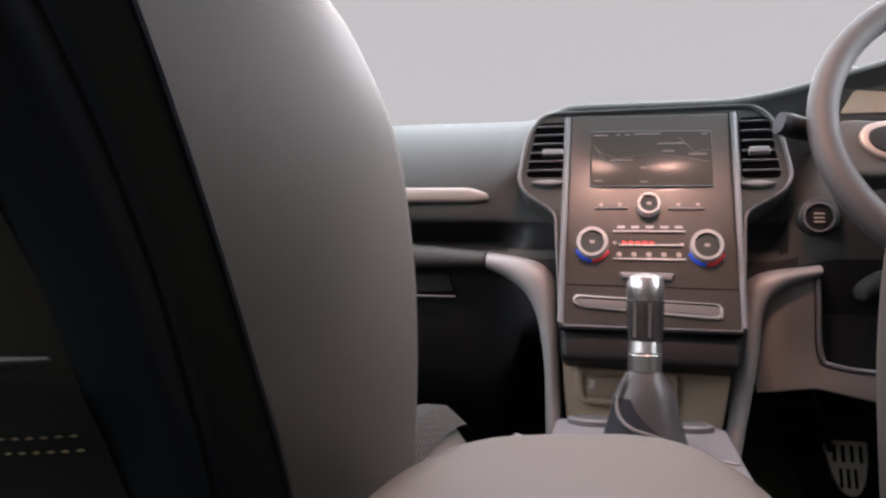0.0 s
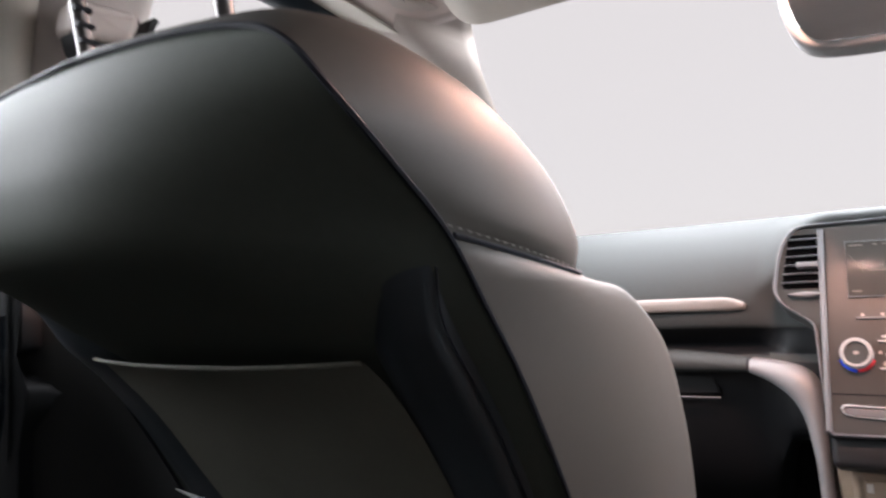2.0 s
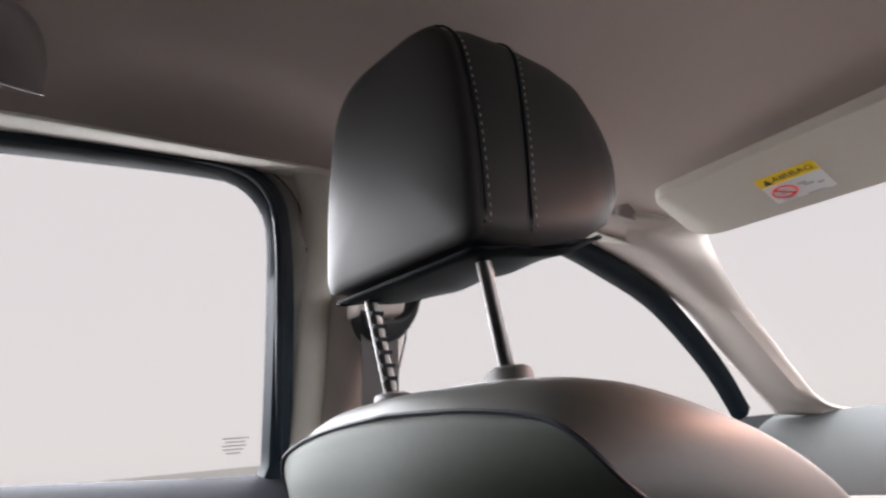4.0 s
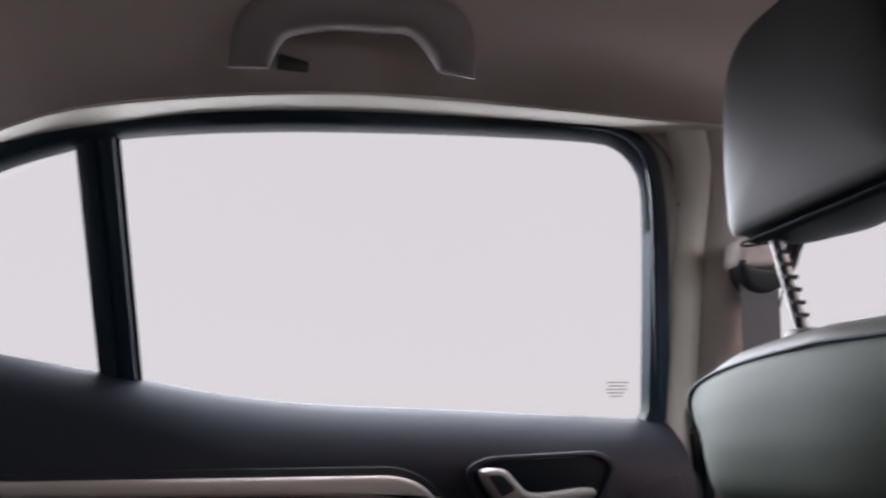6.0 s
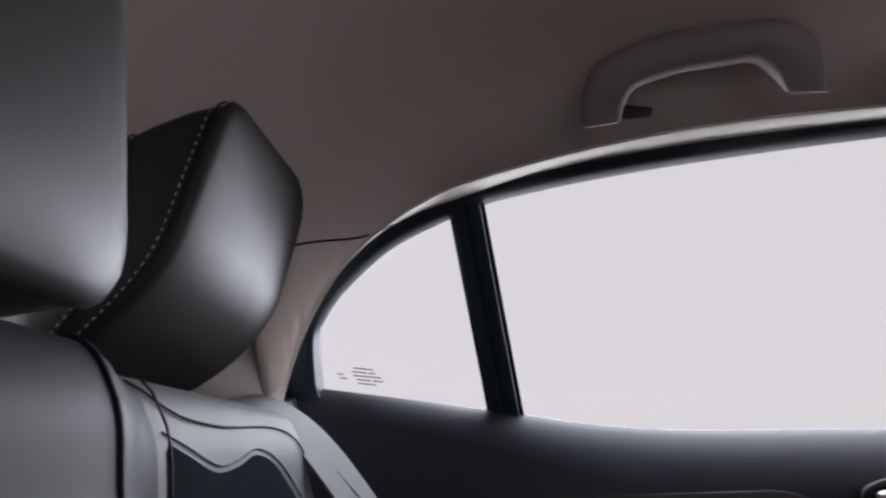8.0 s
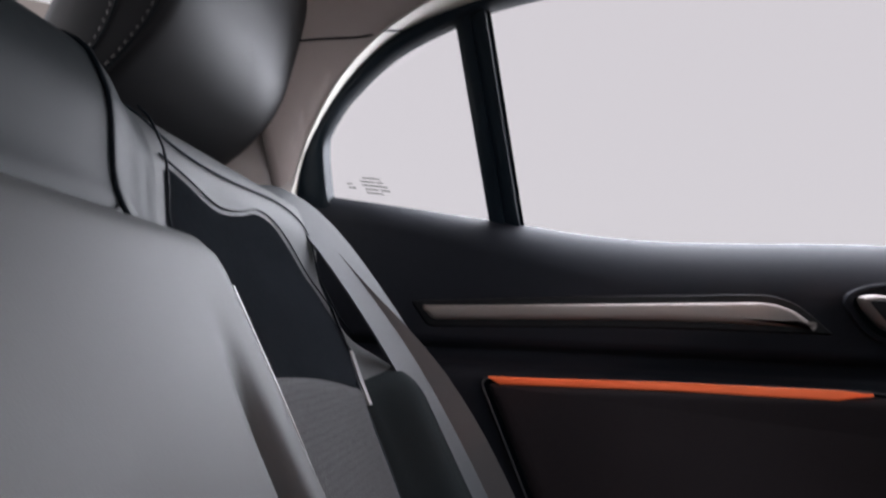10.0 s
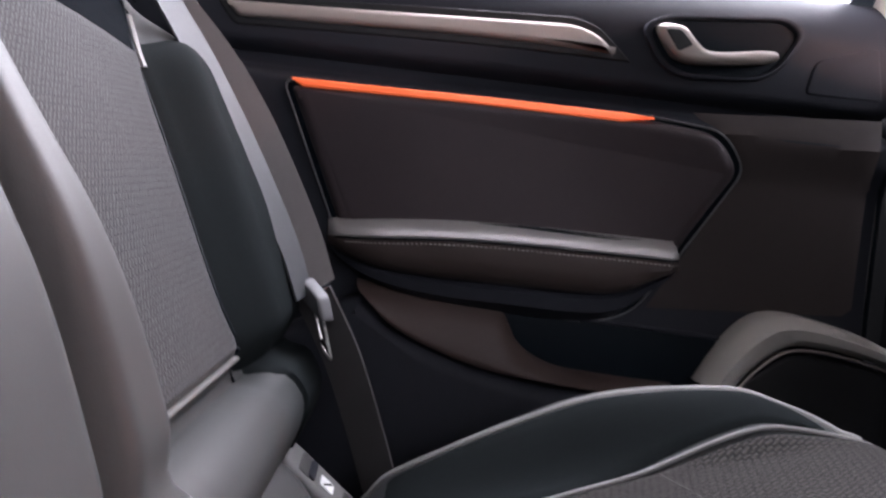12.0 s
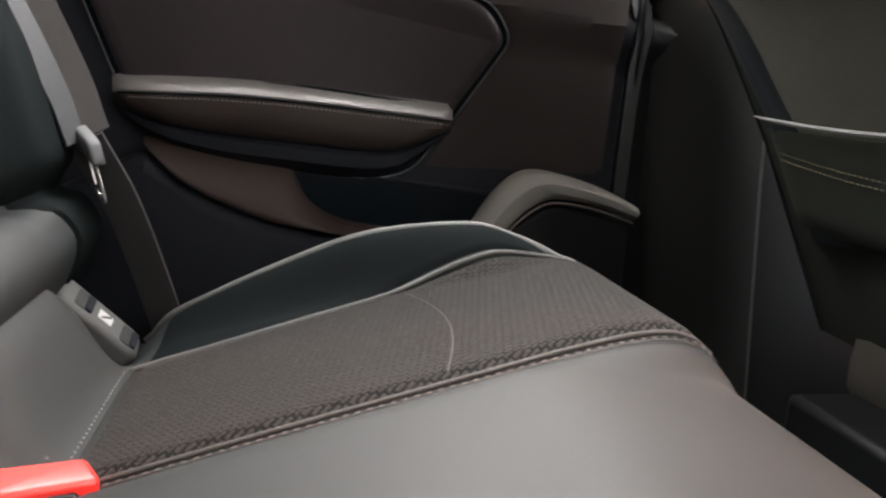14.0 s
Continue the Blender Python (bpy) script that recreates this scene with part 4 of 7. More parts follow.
SEAM_C, FRONT_C = spline(SEAM, 5), spline(FRONT, 5)
CROSS = 30


def flare(z):
    """The door side of the backrest is wider below the shoulder."""
    return 0.062 * sstep(0.825, 0.715, z)


def mirrored(p):
    return Vector((2 * SEAT_X - p.x - flare(p.z), p.y, p.z))


def side_strip():
    """Rows of the shoulder and flank of a backrest, from the rear seam forwards, foot to foot over the top."""
    n = len(SEAM_C)
    sides = []
    for i in range(n):
        s, e = SEAM_C[i], FRONT_C[i]
        t = SEAM_C[min(i + 1, n - 1)] - SEAM_C[max(i - 1, 0)] + FRONT_C[min(i + 1, n - 1)] - FRONT_C[max(i - 1, 0)]
        if i == n - 1:
            t = Vector((-1, 0, 0))
        f = (e - s).normalized()
        out = f.cross(t.normalized()).normalized()
        pinch = 1 - 0.75 * math.exp(-((i - CROSS) / 1.3) ** 2)
        big = lerp(0.010, 0.008, sstep(40, 60, i)) * pinch
        col = [s - out * 0.004, s]
        for k in (0.02, 0.06, 0.14, 0.3, 0.5, 0.7, 0.85, 0.95, 1.0):
            col.append(s.lerp(e, k) + out * big * math.sin(math.pi * k))
        for a, b in ((0.010, 0.004), (0.018, 0.012), (0.024, 0.026), (0.026, 0.045)):
            col.append(e + f * a * pinch - out * b)
        sides.append(col)
    rows = list(zip(*sides))
    return [list(r) + [mirrored(p) for p in reversed(r[:-1])] for r in rows]


STRIP = side_strip()


def seat_back_y(z):
    q = SEAM_C[:51]
    for a, b in zip(q, q[1:]):
        if a.z <= z <= b.z:
            k = (z - a.z) / (b.z - a.z)
            p = a.lerp(b, k)
            break
    else:
        p = q[-1] if z > q[-1].z else q[0]
    return p


def rear_face(p, s):
    """A point of the rear cover, level with the seam point p, s across."""
    bulge = curve(p.z, [(0.40, 0.010), (0.60, 0.020), (0.665, 0.034), (0.70, 0.060), (0.73, 0.090), (0.75, 0.106), (0.78, 0.075), (0.81, 0.036), (0.835, 0.013), (0.85, 0.002)])
    return Vector((SEAT_X + (p.x - SEAT_X) * s + flare(p.z) * min(0, s), p.y - bulge * (1 - abs(s) ** lerp(2.6, 2.0 if s > 0 else 4.0, sstep(0.71, 0.76, p.z))), p.z + 0.012 * (1 - s * s) * sstep(0.70, 0.85, p.z)))


def round_end(ring, amount, cx):
    """Draws an outline in along its own inward direction, to round the sides."""
    n = len(ring)
    area = sum(ring[i - 1].y * ring[i].z - ring[i].y * ring[i - 1].z for i in range(n))
    sg = 1 if area > 0 else -1
    out = []
    for i, p in enumerate(ring):
        t = Vector()
        for k in (1, 2, 3):
            t += (ring[(i + k) % n] - ring[i - k]).normalized()
        t.normalize()
        q = p + Vector((0, -t.z, t.y)) * amount * sg
        out.append(Vector((cx, q.y, q.z)))
    return out


def back_surface(dx, dy):
    """Points of the rear face of a front backrest: s across (-1..1), z height, w outwards."""
    def f(s, z, w=0.0):
        q = rear_face(seat_back_y(z), s)
        return Vector((q.x + dx, q.y + dy - w * 0.89, q.z - w * 0.42))
    return f


def headrest(parent, cx, y0, z0, w, h, d, lean, posts=(), rise=0.22, face=1, top=0.40):
    """A padded headrest: rear lower edge at y0, z0; width w, height h, depth d. posts: pairs of (top, foot)."""
    hr = new("headrest")
    hr.parent = parent
    hr["label"] = "black vinyl padded headrest"
    n = 72

    def outline(dep, inset, grow=1.0):
        t = dep / d
        hb, ht, z1 = w / 2 - inset, w * top * (1 - 0.08 * t) - inset, h - inset - (0.10 * h * t * t if face > 0 else 0.36 * max(0, dep))
        zb = inset + rise * dep + 0.05 * t**3
        o = rounded([(-hb, zb), (hb, zb), (hb * 0.99, lerp(zb, z1, 0.45)), (ht, z1), (-ht, z1), (-hb * 0.99, lerp(zb, z1, 0.45))], [0.012, 0.012, 0.06, 0.05, 0.05, 0.06] if face > 0 else [0.045, 0.045, 0.06, 0.022, 0.022, 0.06] if cx else [0.028, 0.028, 0.06, 0.035, 0.035, 0.06], 6)
        mid = Vector((0, h * 0.5))
        o = resample(list(o) + [o[0]], n + 1)[:-1]
        out = []
        for p in o:
            q = Vector((lerp(0, p.x, grow), lerp(mid.y, p.y, grow)))
            tuck = 0.070 * max(0, 1 - q.y / 0.10) ** 2 * max(0, 1 - t) if face < 0 and cx else 0.0
            out.append(Vector((cx + q.x, y0 + face * (dep + tuck) + lean * q.y, z0 + q.y)))
        return out

    sp = [(-0.006, 0.0, 0.04), (-0.006, 0.0, 0.16), (-0.0058, 0.0, 0.35), (-0.0052, 0.0, 0.54), (-0.004, 0.0, 0.7), (-0.0027, 0.0008, 0.82), (-0.001, 0.002, 0.92), (0.001, 0.0015, 0.985), (0.005, 0.0, 1), (0.010, 0.0006, 1), (0.014, 0.0, 1), (0.032, -0.003, 1), (0.06, -0.004, 1), (d * 0.6, -0.003, 1), (d * 0.75, 0.001, 1), (d * 0.87, 0.010, 1), (d * 0.95, 0.021, 1), (d * 1.0, 0.035, 1), (d * 1.02, 0.04, 0.6), (d * 1.02, 0.04, 0.04)]
    part("cover", loft([outline(*q) for q in sp]), HEAD_FRONT if face > 0 else HEAD, hr, sharp=55)
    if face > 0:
        # matt sheet painting the underside's shade dark, drawn in with small puckers, and its rim
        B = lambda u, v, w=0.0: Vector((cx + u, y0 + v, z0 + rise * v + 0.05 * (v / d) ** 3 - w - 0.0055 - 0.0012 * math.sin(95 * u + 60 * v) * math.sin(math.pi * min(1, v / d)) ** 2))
        part("underside", patch(B, -w / 2 + 0.010, w / 2 - 0.010, 0.006, d * 0.74, 22, 22, 0.0035, 0.05), BOLSTER, hr, "puckered underside sheet, its shade painted dark")
        part("seam", tube([B(u, v, 0.0015) for u, v in rounded([(-w / 2 + 0.006, 0.004), (w / 2 - 0.006, 0.004), (w / 2 - 0.006, d * 0.74), (-w / 2 + 0.006, d * 0.74)], 0.012)], 0.0012, 5, True), RUBBER, hr)
    # two stitched seams, one along the edge of the face, one over the side
    for dep, more in ((0.0098, 0.0), (0.050, 0.02)) if face > 0 else ((0.0098, 0.0), (0.034, 0.045)):
        def run(extra, inset):
            out = []
            lo, hi = outline(dep, inset), outline(dep + more, inset)
            for p, q in zip(lo, hi):
                k = max(0, (p.z - z0) / h) ** 2
                out.append(p.lerp(q, k) + Vector((0, face * extra, 0)))
            return out + out[:1]
        up = lambda line: [p for p in line if p.z > z0 + (0.006 if face > 0 else 0.016)]
        part("seam", tube(up(run(0, -0.0048 if more else -0.0012)[:-1]), 0.0009, 5), RUBBER, hr)
        part("stitching", stitches(up(run(0.004, -0.0052 if more else -0.0014)[:-1]), 0.004, 0.0028, 0.0006), THREAD, hr)
    for i, (top, foot) in enumerate(posts):
        a, b = Vector(top), Vector(foot)
        part("post", tube([a, b], 0.0058, 14, up=(1, 0, 0)), STEEL, hr, "steel headrest post")
        if i == 0 and face > 0:
            for j in range(8):
                p = a.lerp(b, 0.14 + 0.66 * j / 7)
                part("notch", box_bm(p.x + 0.0019, p.x + 0.0069, p.y - 0.0069, p.y + 0.0057, p.z - 0.0017, p.z + 0.0017), RUBBER, hr)
    return hr


def front_seat(dx, dy, label, detailed=True, reach=1.0):
    seat = thing("front_seat_unit", label, "car seat", group="front seats")
    shift = Vector((dx, dy, 0))
    move = lambda rows: [[p + shift for p in r] for r in rows]
    part("side_cover", loft(move(STRIP), False, False), LEATHER_G, seat, "black leather shoulder and side bolsters", sharp=80)
    ss = [math.sin(math.pi / 2 * k) for k in np.linspace(-1, 1, 29)]
    rear = [[rear_face(p, s) for s in ss] for p in SEAM_C[:51]]
    part("backrest", loft(move(rear), False, False), LEATHER_R, seat, "black leather backrest", sharp=80)
    inner = STRIP[-1]
    n = len(SEAM_C)
    front = []
    for i in range(n):
        a, b = inner[i], inner[2 * n - 2 - i]
        front.append([a.lerp(b, k) + Vector((0, -0.05 * math.sin(math.pi * k) ** 0.5 * (1 - i / (n - 1)), 0)) for k in np.linspace(0, 1, 13)])
    part("backrest_front", loft(move(front), False, False), LEATHER_G, seat, sharp=80)
    S = back_surface(dx, dy)
    if detailed:
        # edge seam of the rear cover
        whole = SEAM_C + [mirrored(p) for p in reversed(SEAM_C[:-1])]
        part("seam", tube([p + shift + Vector((0, -0.0012, 0.0006)) for p in whole], 0.0019, 6), PLASTIC, seat)
        # hard side rails of the rear shell: rounded inside, creased outside
        r_in = lambda z: curve(z, [(0.40, 0.41), (0.491, 0.443), (0.535, 0.459), (0.59, 0.502), (0.637, 0.526), (0.679, 0.588), (0.703, 0.679), (0.722, 0.745)])
        r_out = lambda z: curve(z, [(0.40, 0.81), (0.5, 0.838), (0.57, 0.866), (0.624, 0.874), (0.678, 0.88), (0.711, 0.907), (0.734, 0.938)])
        for sgn in (-1, 1):
            rows = []
            for j in range(41):
                row = []
                for i in range(17):
                    k = i / 16
                    z = lerp(0.41, 0.711 + 0.023 * math.sin(math.pi / 2 * k) ** 0.8, j / 40)
                    fall = 1 - sstep(0.86, 1.0, j / 40)
                    w = -0.003 + 0.017 * math.sin(math.pi / 2 * min(1, k / 0.62)) ** 0.8 * (1 - 0.55 * sstep(0.9, 1.0, k)) * (0.22 + 0.78 * fall)
                    row.append(S(sgn * lerp(r_in(z), r_out(z), k), z, w))
                row.append(S(sgn * (r_out(z) + 0.008), z, -0.003))
                rows.append(row)
            part("shell_rail", loft(rows, False, False), SHELL, seat, "dark hard plastic rail of the rear shell", sharp=50)
            part("shell_edge", tube([S(sgn * (r_out(z) + 0.002), z, 0.0078 - 0.008 * sstep(0.70, 0.734, z)) for z in np.linspace(0.42, 0.733, 30)], 0.0008, 6), PLASTIC, seat)
        # map pocket
        bow = lambda s, z: 0.006 + 0.010 * (1 - (s / 0.80) ** 2) * sstep(0.40, 0.60, z)
        part("map_pocket", patch(lambda s, z, w: S(s, z, w + bow(s, z)), -0.88, 0.60, 0.42, 0.683, 20, 16, 0.003, 0.04), OLIVE, seat, "olive black stretched map pocket")
        part("pocket_hem", tube([S(s, 0.684, bow(s, 0.684) + 0.002) for s in np.linspace(-0.88, 0.60, 18)], 0.0017, 6), OLIVE, seat, "light stitched hem")
        low = lambda s: 0.538 - 0.004 * (1 - (s / 0.75) ** 2)
        part("lower_pocket", patch(lambda s, z, w: S(s, z, w + bow(s, z) * 0.9 + 0.008), -0.84, 0.60, 0.42, 0.535, 20, 10, 0.004, 0.05), LEATHER_R, seat, "black leather lower pocket")
        part("pocket_hem", tube([S(s, low(s) + 0.010, bow(s, low(s)) + 0.013) for s in np.linspace(-0.88, 0.60, 22)], 0.0035, 7, flat=0.7, taper=lambda k: 0.35 + 0.65 * min(1, 8 * k, 8 * (1 - k))), PIPING, seat, "grey piped pocket hem")
        for d in (0.036, 0.044):
            part("stitching", stitches([S(s, low(s) - d + 0.010 * abs(s), bow(s, low(s)) + 0.0105) for s in np.linspace(-0.78, 0.58, 20)], 0.006, 0.002, 0.0009), YTHREAD, seat)
        # cross seam on both flanks, between shoulder and side bolster
        m = len(STRIP[0])
        for c0 in (CROSS, m - 1 - CROSS):
            sg = 1 if c0 == CROSS else -1
            line = [STRIP[r][c0] + shift + Vector((sg * 0.0008, 0, 0)) for r in range(2, len(STRIP) - 2)]
            part("seam", tube(line, 0.0017, 6), PLASTIC, seat)
            over = [STRIP[r][c0 + sg].lerp(STRIP[r][c0], 0.25) + shift + Vector((sg * 0.0004, 0, 0)) for r in range(2, len(STRIP) - 3)]
            part("stitching", stitches(over, 0.005, 0.003, 0.0005), THREAD, seat)
    # collars and headrest
    feet = []
    for px, py, lift in ((-0.080, 0.110, 0.884), (0.056, 0.118, 0.887)):
        q = Vector((SEAT_X + dx + px, py + dy, lift))
        part("post_collar", lathe([(0.001, 0.002), (0.010, 0.002), (0.014, 0.0), (0.0155, -0.004), (0.0155, -0.014)], lambda a, b, h, q=q: q + Vector((a * 1.25, b, h))), COLLAR, seat, "grey plastic post collar")
        feet.append((q + Vector((0.010, -0.027, 0.105)), q + Vector((0, 0, -0.01))))
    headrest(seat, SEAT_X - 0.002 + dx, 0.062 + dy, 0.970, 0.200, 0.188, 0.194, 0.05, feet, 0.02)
    # cushion
    crings = []
    for k in np.linspace(-1, 1, 17):
        a = abs(k)
        side = 0.03 * sstep(0.55, 0.8, a)
        prof = [(0.44, 0.20), (0.43, 0.31), (0.45, 0.378), (0.50, 0.397 + side), (0.62, 0.412 + side), (0.76, 0.407 + side * 0.6), (0.83, 0.372), (0.85, 0.32), (0.82, 0.24), (0.6, 0.19)]
        ins = 0.035 * (1 - math.sqrt(max(0, 1 - max(0, (a - 0.7) / 0.3) ** 2.5)))
        crings.append([Vector((p.x + dx, p.y + dy, p.z)) for p in round_end([Vector((0, 0.31 + (q[0] - 0.31) * reach, q[1])) for q in spline(prof, 4, True)], ins, SEAT_X + 0.205 * k)])
    part("cushion", loft(crings), ARM_TOP, seat, "black leather seat cushion")
    part("cushion_fabric", patch(lambda x, y, w: Vector((SEAT_X + dx + x, 0.31 + (y - 0.31) * reach + dy, curve(y, [(0.36, 0.377), (0.48, 0.399), (0.62, 0.416), (0.76, 0.410), (0.82, 0.384)]) + 0.022 * sstep(0.11, 0.17, abs(x)) - 0.035 * (1 - math.sqrt(1 - max(0, (abs(x) / 0.205 - 0.7) / 0.3) ** 2.5)) + w)), -0.198, 0.198, 0.40, 0.81, 18, 18, 0.006), FABRIC_C, seat, "honeycomb woven seat fabric")
    part("seat_base", box_bm(SEAT_X + dx - 0.17, SEAT_X + dx + 0.17, 0.34 + dy, 0.31 + 0.45 * reach + dy, 0.0, 0.22), PLASTIC_HARD, seat, bevel=0.01)
    return seat


front_seat(0, 0, "black leather front passenger seat with adjustable headrest and rear map pocket")
front_seat(0.847, 0.18, "black leather driver seat set further forward", True, 0.62)

# ---- rear bench ----
UPV, NRM, BASE = Vector((0, -0.435, 0.900)), Vector((0, 0.900, 0.435)), Vector((0, -0.452, 0.36))


def fabric_edge(v):
    """Outer edge of the woven panel and the insert over it."""
    return curve(v, [(0.08, 0.487), (0.14, 0.491), (0.28, 0.535), (0.355, 0.556), (0.385, 0.572), (0.42, 0.592), (0.46, 0.598), (0.50, 0.585), (0.53, 0.575)])


def back_bulge(x, v):
    """Relief of the rear backrest: x across, v metres up its slope."""
    a = abs(x)
    up = sstep(0.10, 0.32, v)
    core = 1 - sstep(0.2, 1.0, math.hypot(max(0, a - lerp(0.240, 0.200, up)) / lerp(0.048, 0.085, up), max(0, v - 0.418) / 0.050))
    block = 0.056 * (0.28 * (1 - sstep(lerp(0.248, 0.223, up), lerp(0.287, 0.282, up), a)) + 0.72 * core) * lerp(0.45, 1, sstep(0.0, 0.22, v))
    eb = fabric_edge(v)
    b = 0.042 * sstep(eb - 0.005, eb + 0.045, a) * sstep(0.02, 0.10, v) * (1 - sstep(0.33, 0.46, v))
    lumbar = 0.020 * math.exp(-((v - 0.018) / 0.048) ** 2) - 0.024 * math.exp(-((v - 0.074) / 0.013) ** 2)
    gap = 0.060 * math.exp(-((a - 0.199 + 0.008 * sstep(0.1, 0.3, v)) / 0.0085) ** 2) * (1 - sstep(0.17, 0.40, v))
    frame = 0.016 * sstep(0.475, 0.535, v)
    return block - gap + b * (1 - 0.55 * sstep(0.36, 0.56, v)) * lerp(0.45, 1, sstep(0.0, 0.22, v)) + lumbar * (1 - sstep(0.28, 0.31, a)) * 0.3 + lumbar * sstep(0.24, 0.32, a) + frame - 0.075 * sstep(0.035, -0.085, v) * (0.2 + 0.8 * sstep(0.252, 0.300, a)) - 0.03 * sstep(0.54, 0.60, v) ** 2


def RB(x, v, w=0.0):
    p = BASE + UPV * v + NRM * (back_bulge(x, v) + w)
    return Vector((x, p.y, p.z))


def insert_top(k):
    """Wavy upper edge of the backrest insert across its width."""
    return curve(k, [(0, 0.529), (0.10, 0.522), (0.27, 0.511), (0.42, 0.515), (0.55, 0.523), (0.68, 0.519), (0.82, 0.502), (0.93, 0.478), (1.0, 0.45)])


bench = thing("rear_bench", "black leather and woven fabric rear bench seat of a car", "car seat")
rings = []
for k in np.linspace(-1, 1, 321):
    x = 0.64 * k
    a = abs(x)
    ins = 0.05 * (1 - math.sqrt(max(0, 1 - max(0, (a - 0.595) / 0.045) ** 2.2)))
    vtop = 0.578
    ring = [RB(x, lerp(-0.10, vtop - ins * 0.6, j / 84), -ins) for j in range(85)]
    t = BASE + UPV * (vtop + 0.006 - ins * 0.6)
    ring += [Vector((x, *(t + NRM * w)[1:])) for w in (-0.03 - ins * 0.3, -0.06)]
    b2 = BASE + UPV * (vtop - 0.02) + NRM * -0.10
    ring += [Vector((x, *b2[1:])), Vector((x, *(BASE + UPV * -0.10 + NRM * -0.10)[1:]))]
    rings.append(ring)
part("backrest", loft(rings), LEATHER, bench, "black leather rear backrest")

part("centre_pad", patch(lambda s, v, w=0.0: RB(s, v, w), -0.301, 0.301, 0.464, 0.574, 50, 14, 0.006, 0.08), LEATHER_D, bench, "dark leather upper centre pad")
for sg in (-1, 1):
    part("pad_seam", tube([RB(sg * 0.222, v, 0.006) for v in np.linspace(0.464, 0.574, 14)], 0.0016, 6), RUBBER, bench)
    Q = lambda s, v, w=0.0, sg=sg: RB(sg * s, v, w)
    # dark insert above, woven fabric below
    part("upper_insert", patch(Q, 0.305, lambda v: fabric_edge(v) - 0.002, 0.36, insert_top, 36, 20, 0.0035, 0.04), SUEDE, bench, "dark matt cloth insert")
    part("back_fabric", patch(Q, 0.295, lambda v: fabric_edge(v) - 0.002, 0.088, lambda k: 0.387 - 0.022 * k**3, 26, 36, 0.0055, 0.04), FABRIC_B, bench, "dark grey woven backrest fabric")
    low_edge = lambda v: fabric_edge(v) - 0.001 if v > 0.085 else 0.487 + 0.050 * math.sin(math.pi / 2 * min(1, (0.085 - v) / 0.07))
    part("side_bolster", patch(Q, low_edge, lambda v: 0.620, -0.03, 0.372, 16, 50, 0.0045, 0.05), BOLSTER, bench, "smooth black vinyl bolster")
    part("fabric_hem", tube([Q(s, 0.086 + 0.003 * math.sin(6 * s), 0.003) for s in np.linspace(0.295, 0.487, 16)], 0.0028, 7, flat=0.8), HEM, bench, "folded grey cloth hem")
    inner = [Q(0.292 + 0.010 * sstep(0.42, 0.5, v), v, 0.0015 + 0.0045 * sstep(0.455, 0.475, v)) for v in np.linspace(0.09, 0.565, 44)]
    part("seam", tube(inner, 0.0009, 6), RUBBER, bench)
    edge = [Q(0.264 + 0.006 * sstep(0.10, -0.04, v) - 0.033 * sstep(0.08, 0.36, v), v, 0.001) for v in np.linspace(-0.05, 0.41, 50)]
    part("block_seam", tube(edge, 0.0016, 6), PIPING, bench)
    part("stitching", stitches([p + Vector((-sg * 0.004, 0, 0)) + NRM * 0.0014 for p in edge], 0.006, 0.003, 0.0015), THREAD, bench)
    outer_line = [Q(fabric_edge(v), v, 0.0015) for v in np.linspace(0.07, 0.45, 34)]
    part("seam", tube(outer_line, 0.0016, 6), RUBBER, bench)
    part("piping", tube([Q(fabric_edge(v) + 0.004, v, 0.002) for v in np.linspace(0.345, 0.40, 8)], 0.003, 6), PIPING, bench)
    part("top_seam", tube([Q(s, v, 0.0015) for s, v in spline([(0.292, 0.565), (0.33, 0.545), (0.40, 0.540), (0.51, 0.546), (0.565, 0.538), (0.590, 0.51), (0.606, 0.47), (0.615, 0.42)], 6)], 0.0009, 6), RUBBER, bench)
    part("insert_edge", tube([Q(lerp(0.305, fabric_edge(insert_top(k)), k), insert_top(k) + 0.002, 0.001) for k in np.linspace(0, 1, 30)], 0.0007, 6), RUBBER, bench)

# cushion
CUSH = [(-0.50, 0.374), (-0.46, 0.364), (-0.44, 0.350), (-0.422, 0.322), (-0.405, 0.293), (-0.390, 0.281), (-0.365, 0.288), (-0.26, 0.319), (-0.14, 0.353), (-0.05, 0.378), (0.0, 0.388), (0.03, 0.386), (0.052, 0.37), (0.066, 0.345)]


def cush_z(x, y):
    a = abs(x)
    z = curve(y, CUSH)
    xb = curve(y, [(-0.45, 0.605), (-0.354, 0.60), (-0.174, 0.565), (-0.067, 0.54), (-0.006, 0.535)])
    h = curve(y, [(-0.45, -0.005), (-0.40, 0.0), (-0.354, 0.014), (-0.26, 0.036), (-0.174, 0.050), (-0.067, 0.038), (-0.02, 0.016), (0.02, -0.004)])
    z += h * sstep(xb - 0.070, xb - 0.008, a) - 0.03 * sstep(xb + 0.02, xb + 0.08, a)
    z += 0.014 * sstep(0.275, 0.225, a) * (sstep(-0.46, -0.40, y) - 2.4 * sstep(-0.12, 0.06, y))
    z -= 0.003 * math.exp(-((a - 0.268) / 0.012) ** 2) + 0.050 * sstep(0.46, 0.55, a) * sstep(-0.375, -0.425, y)
    return z


def CU(x, y, w=0.0):
    return Vector((x, y, cush_z(x, y) + w))


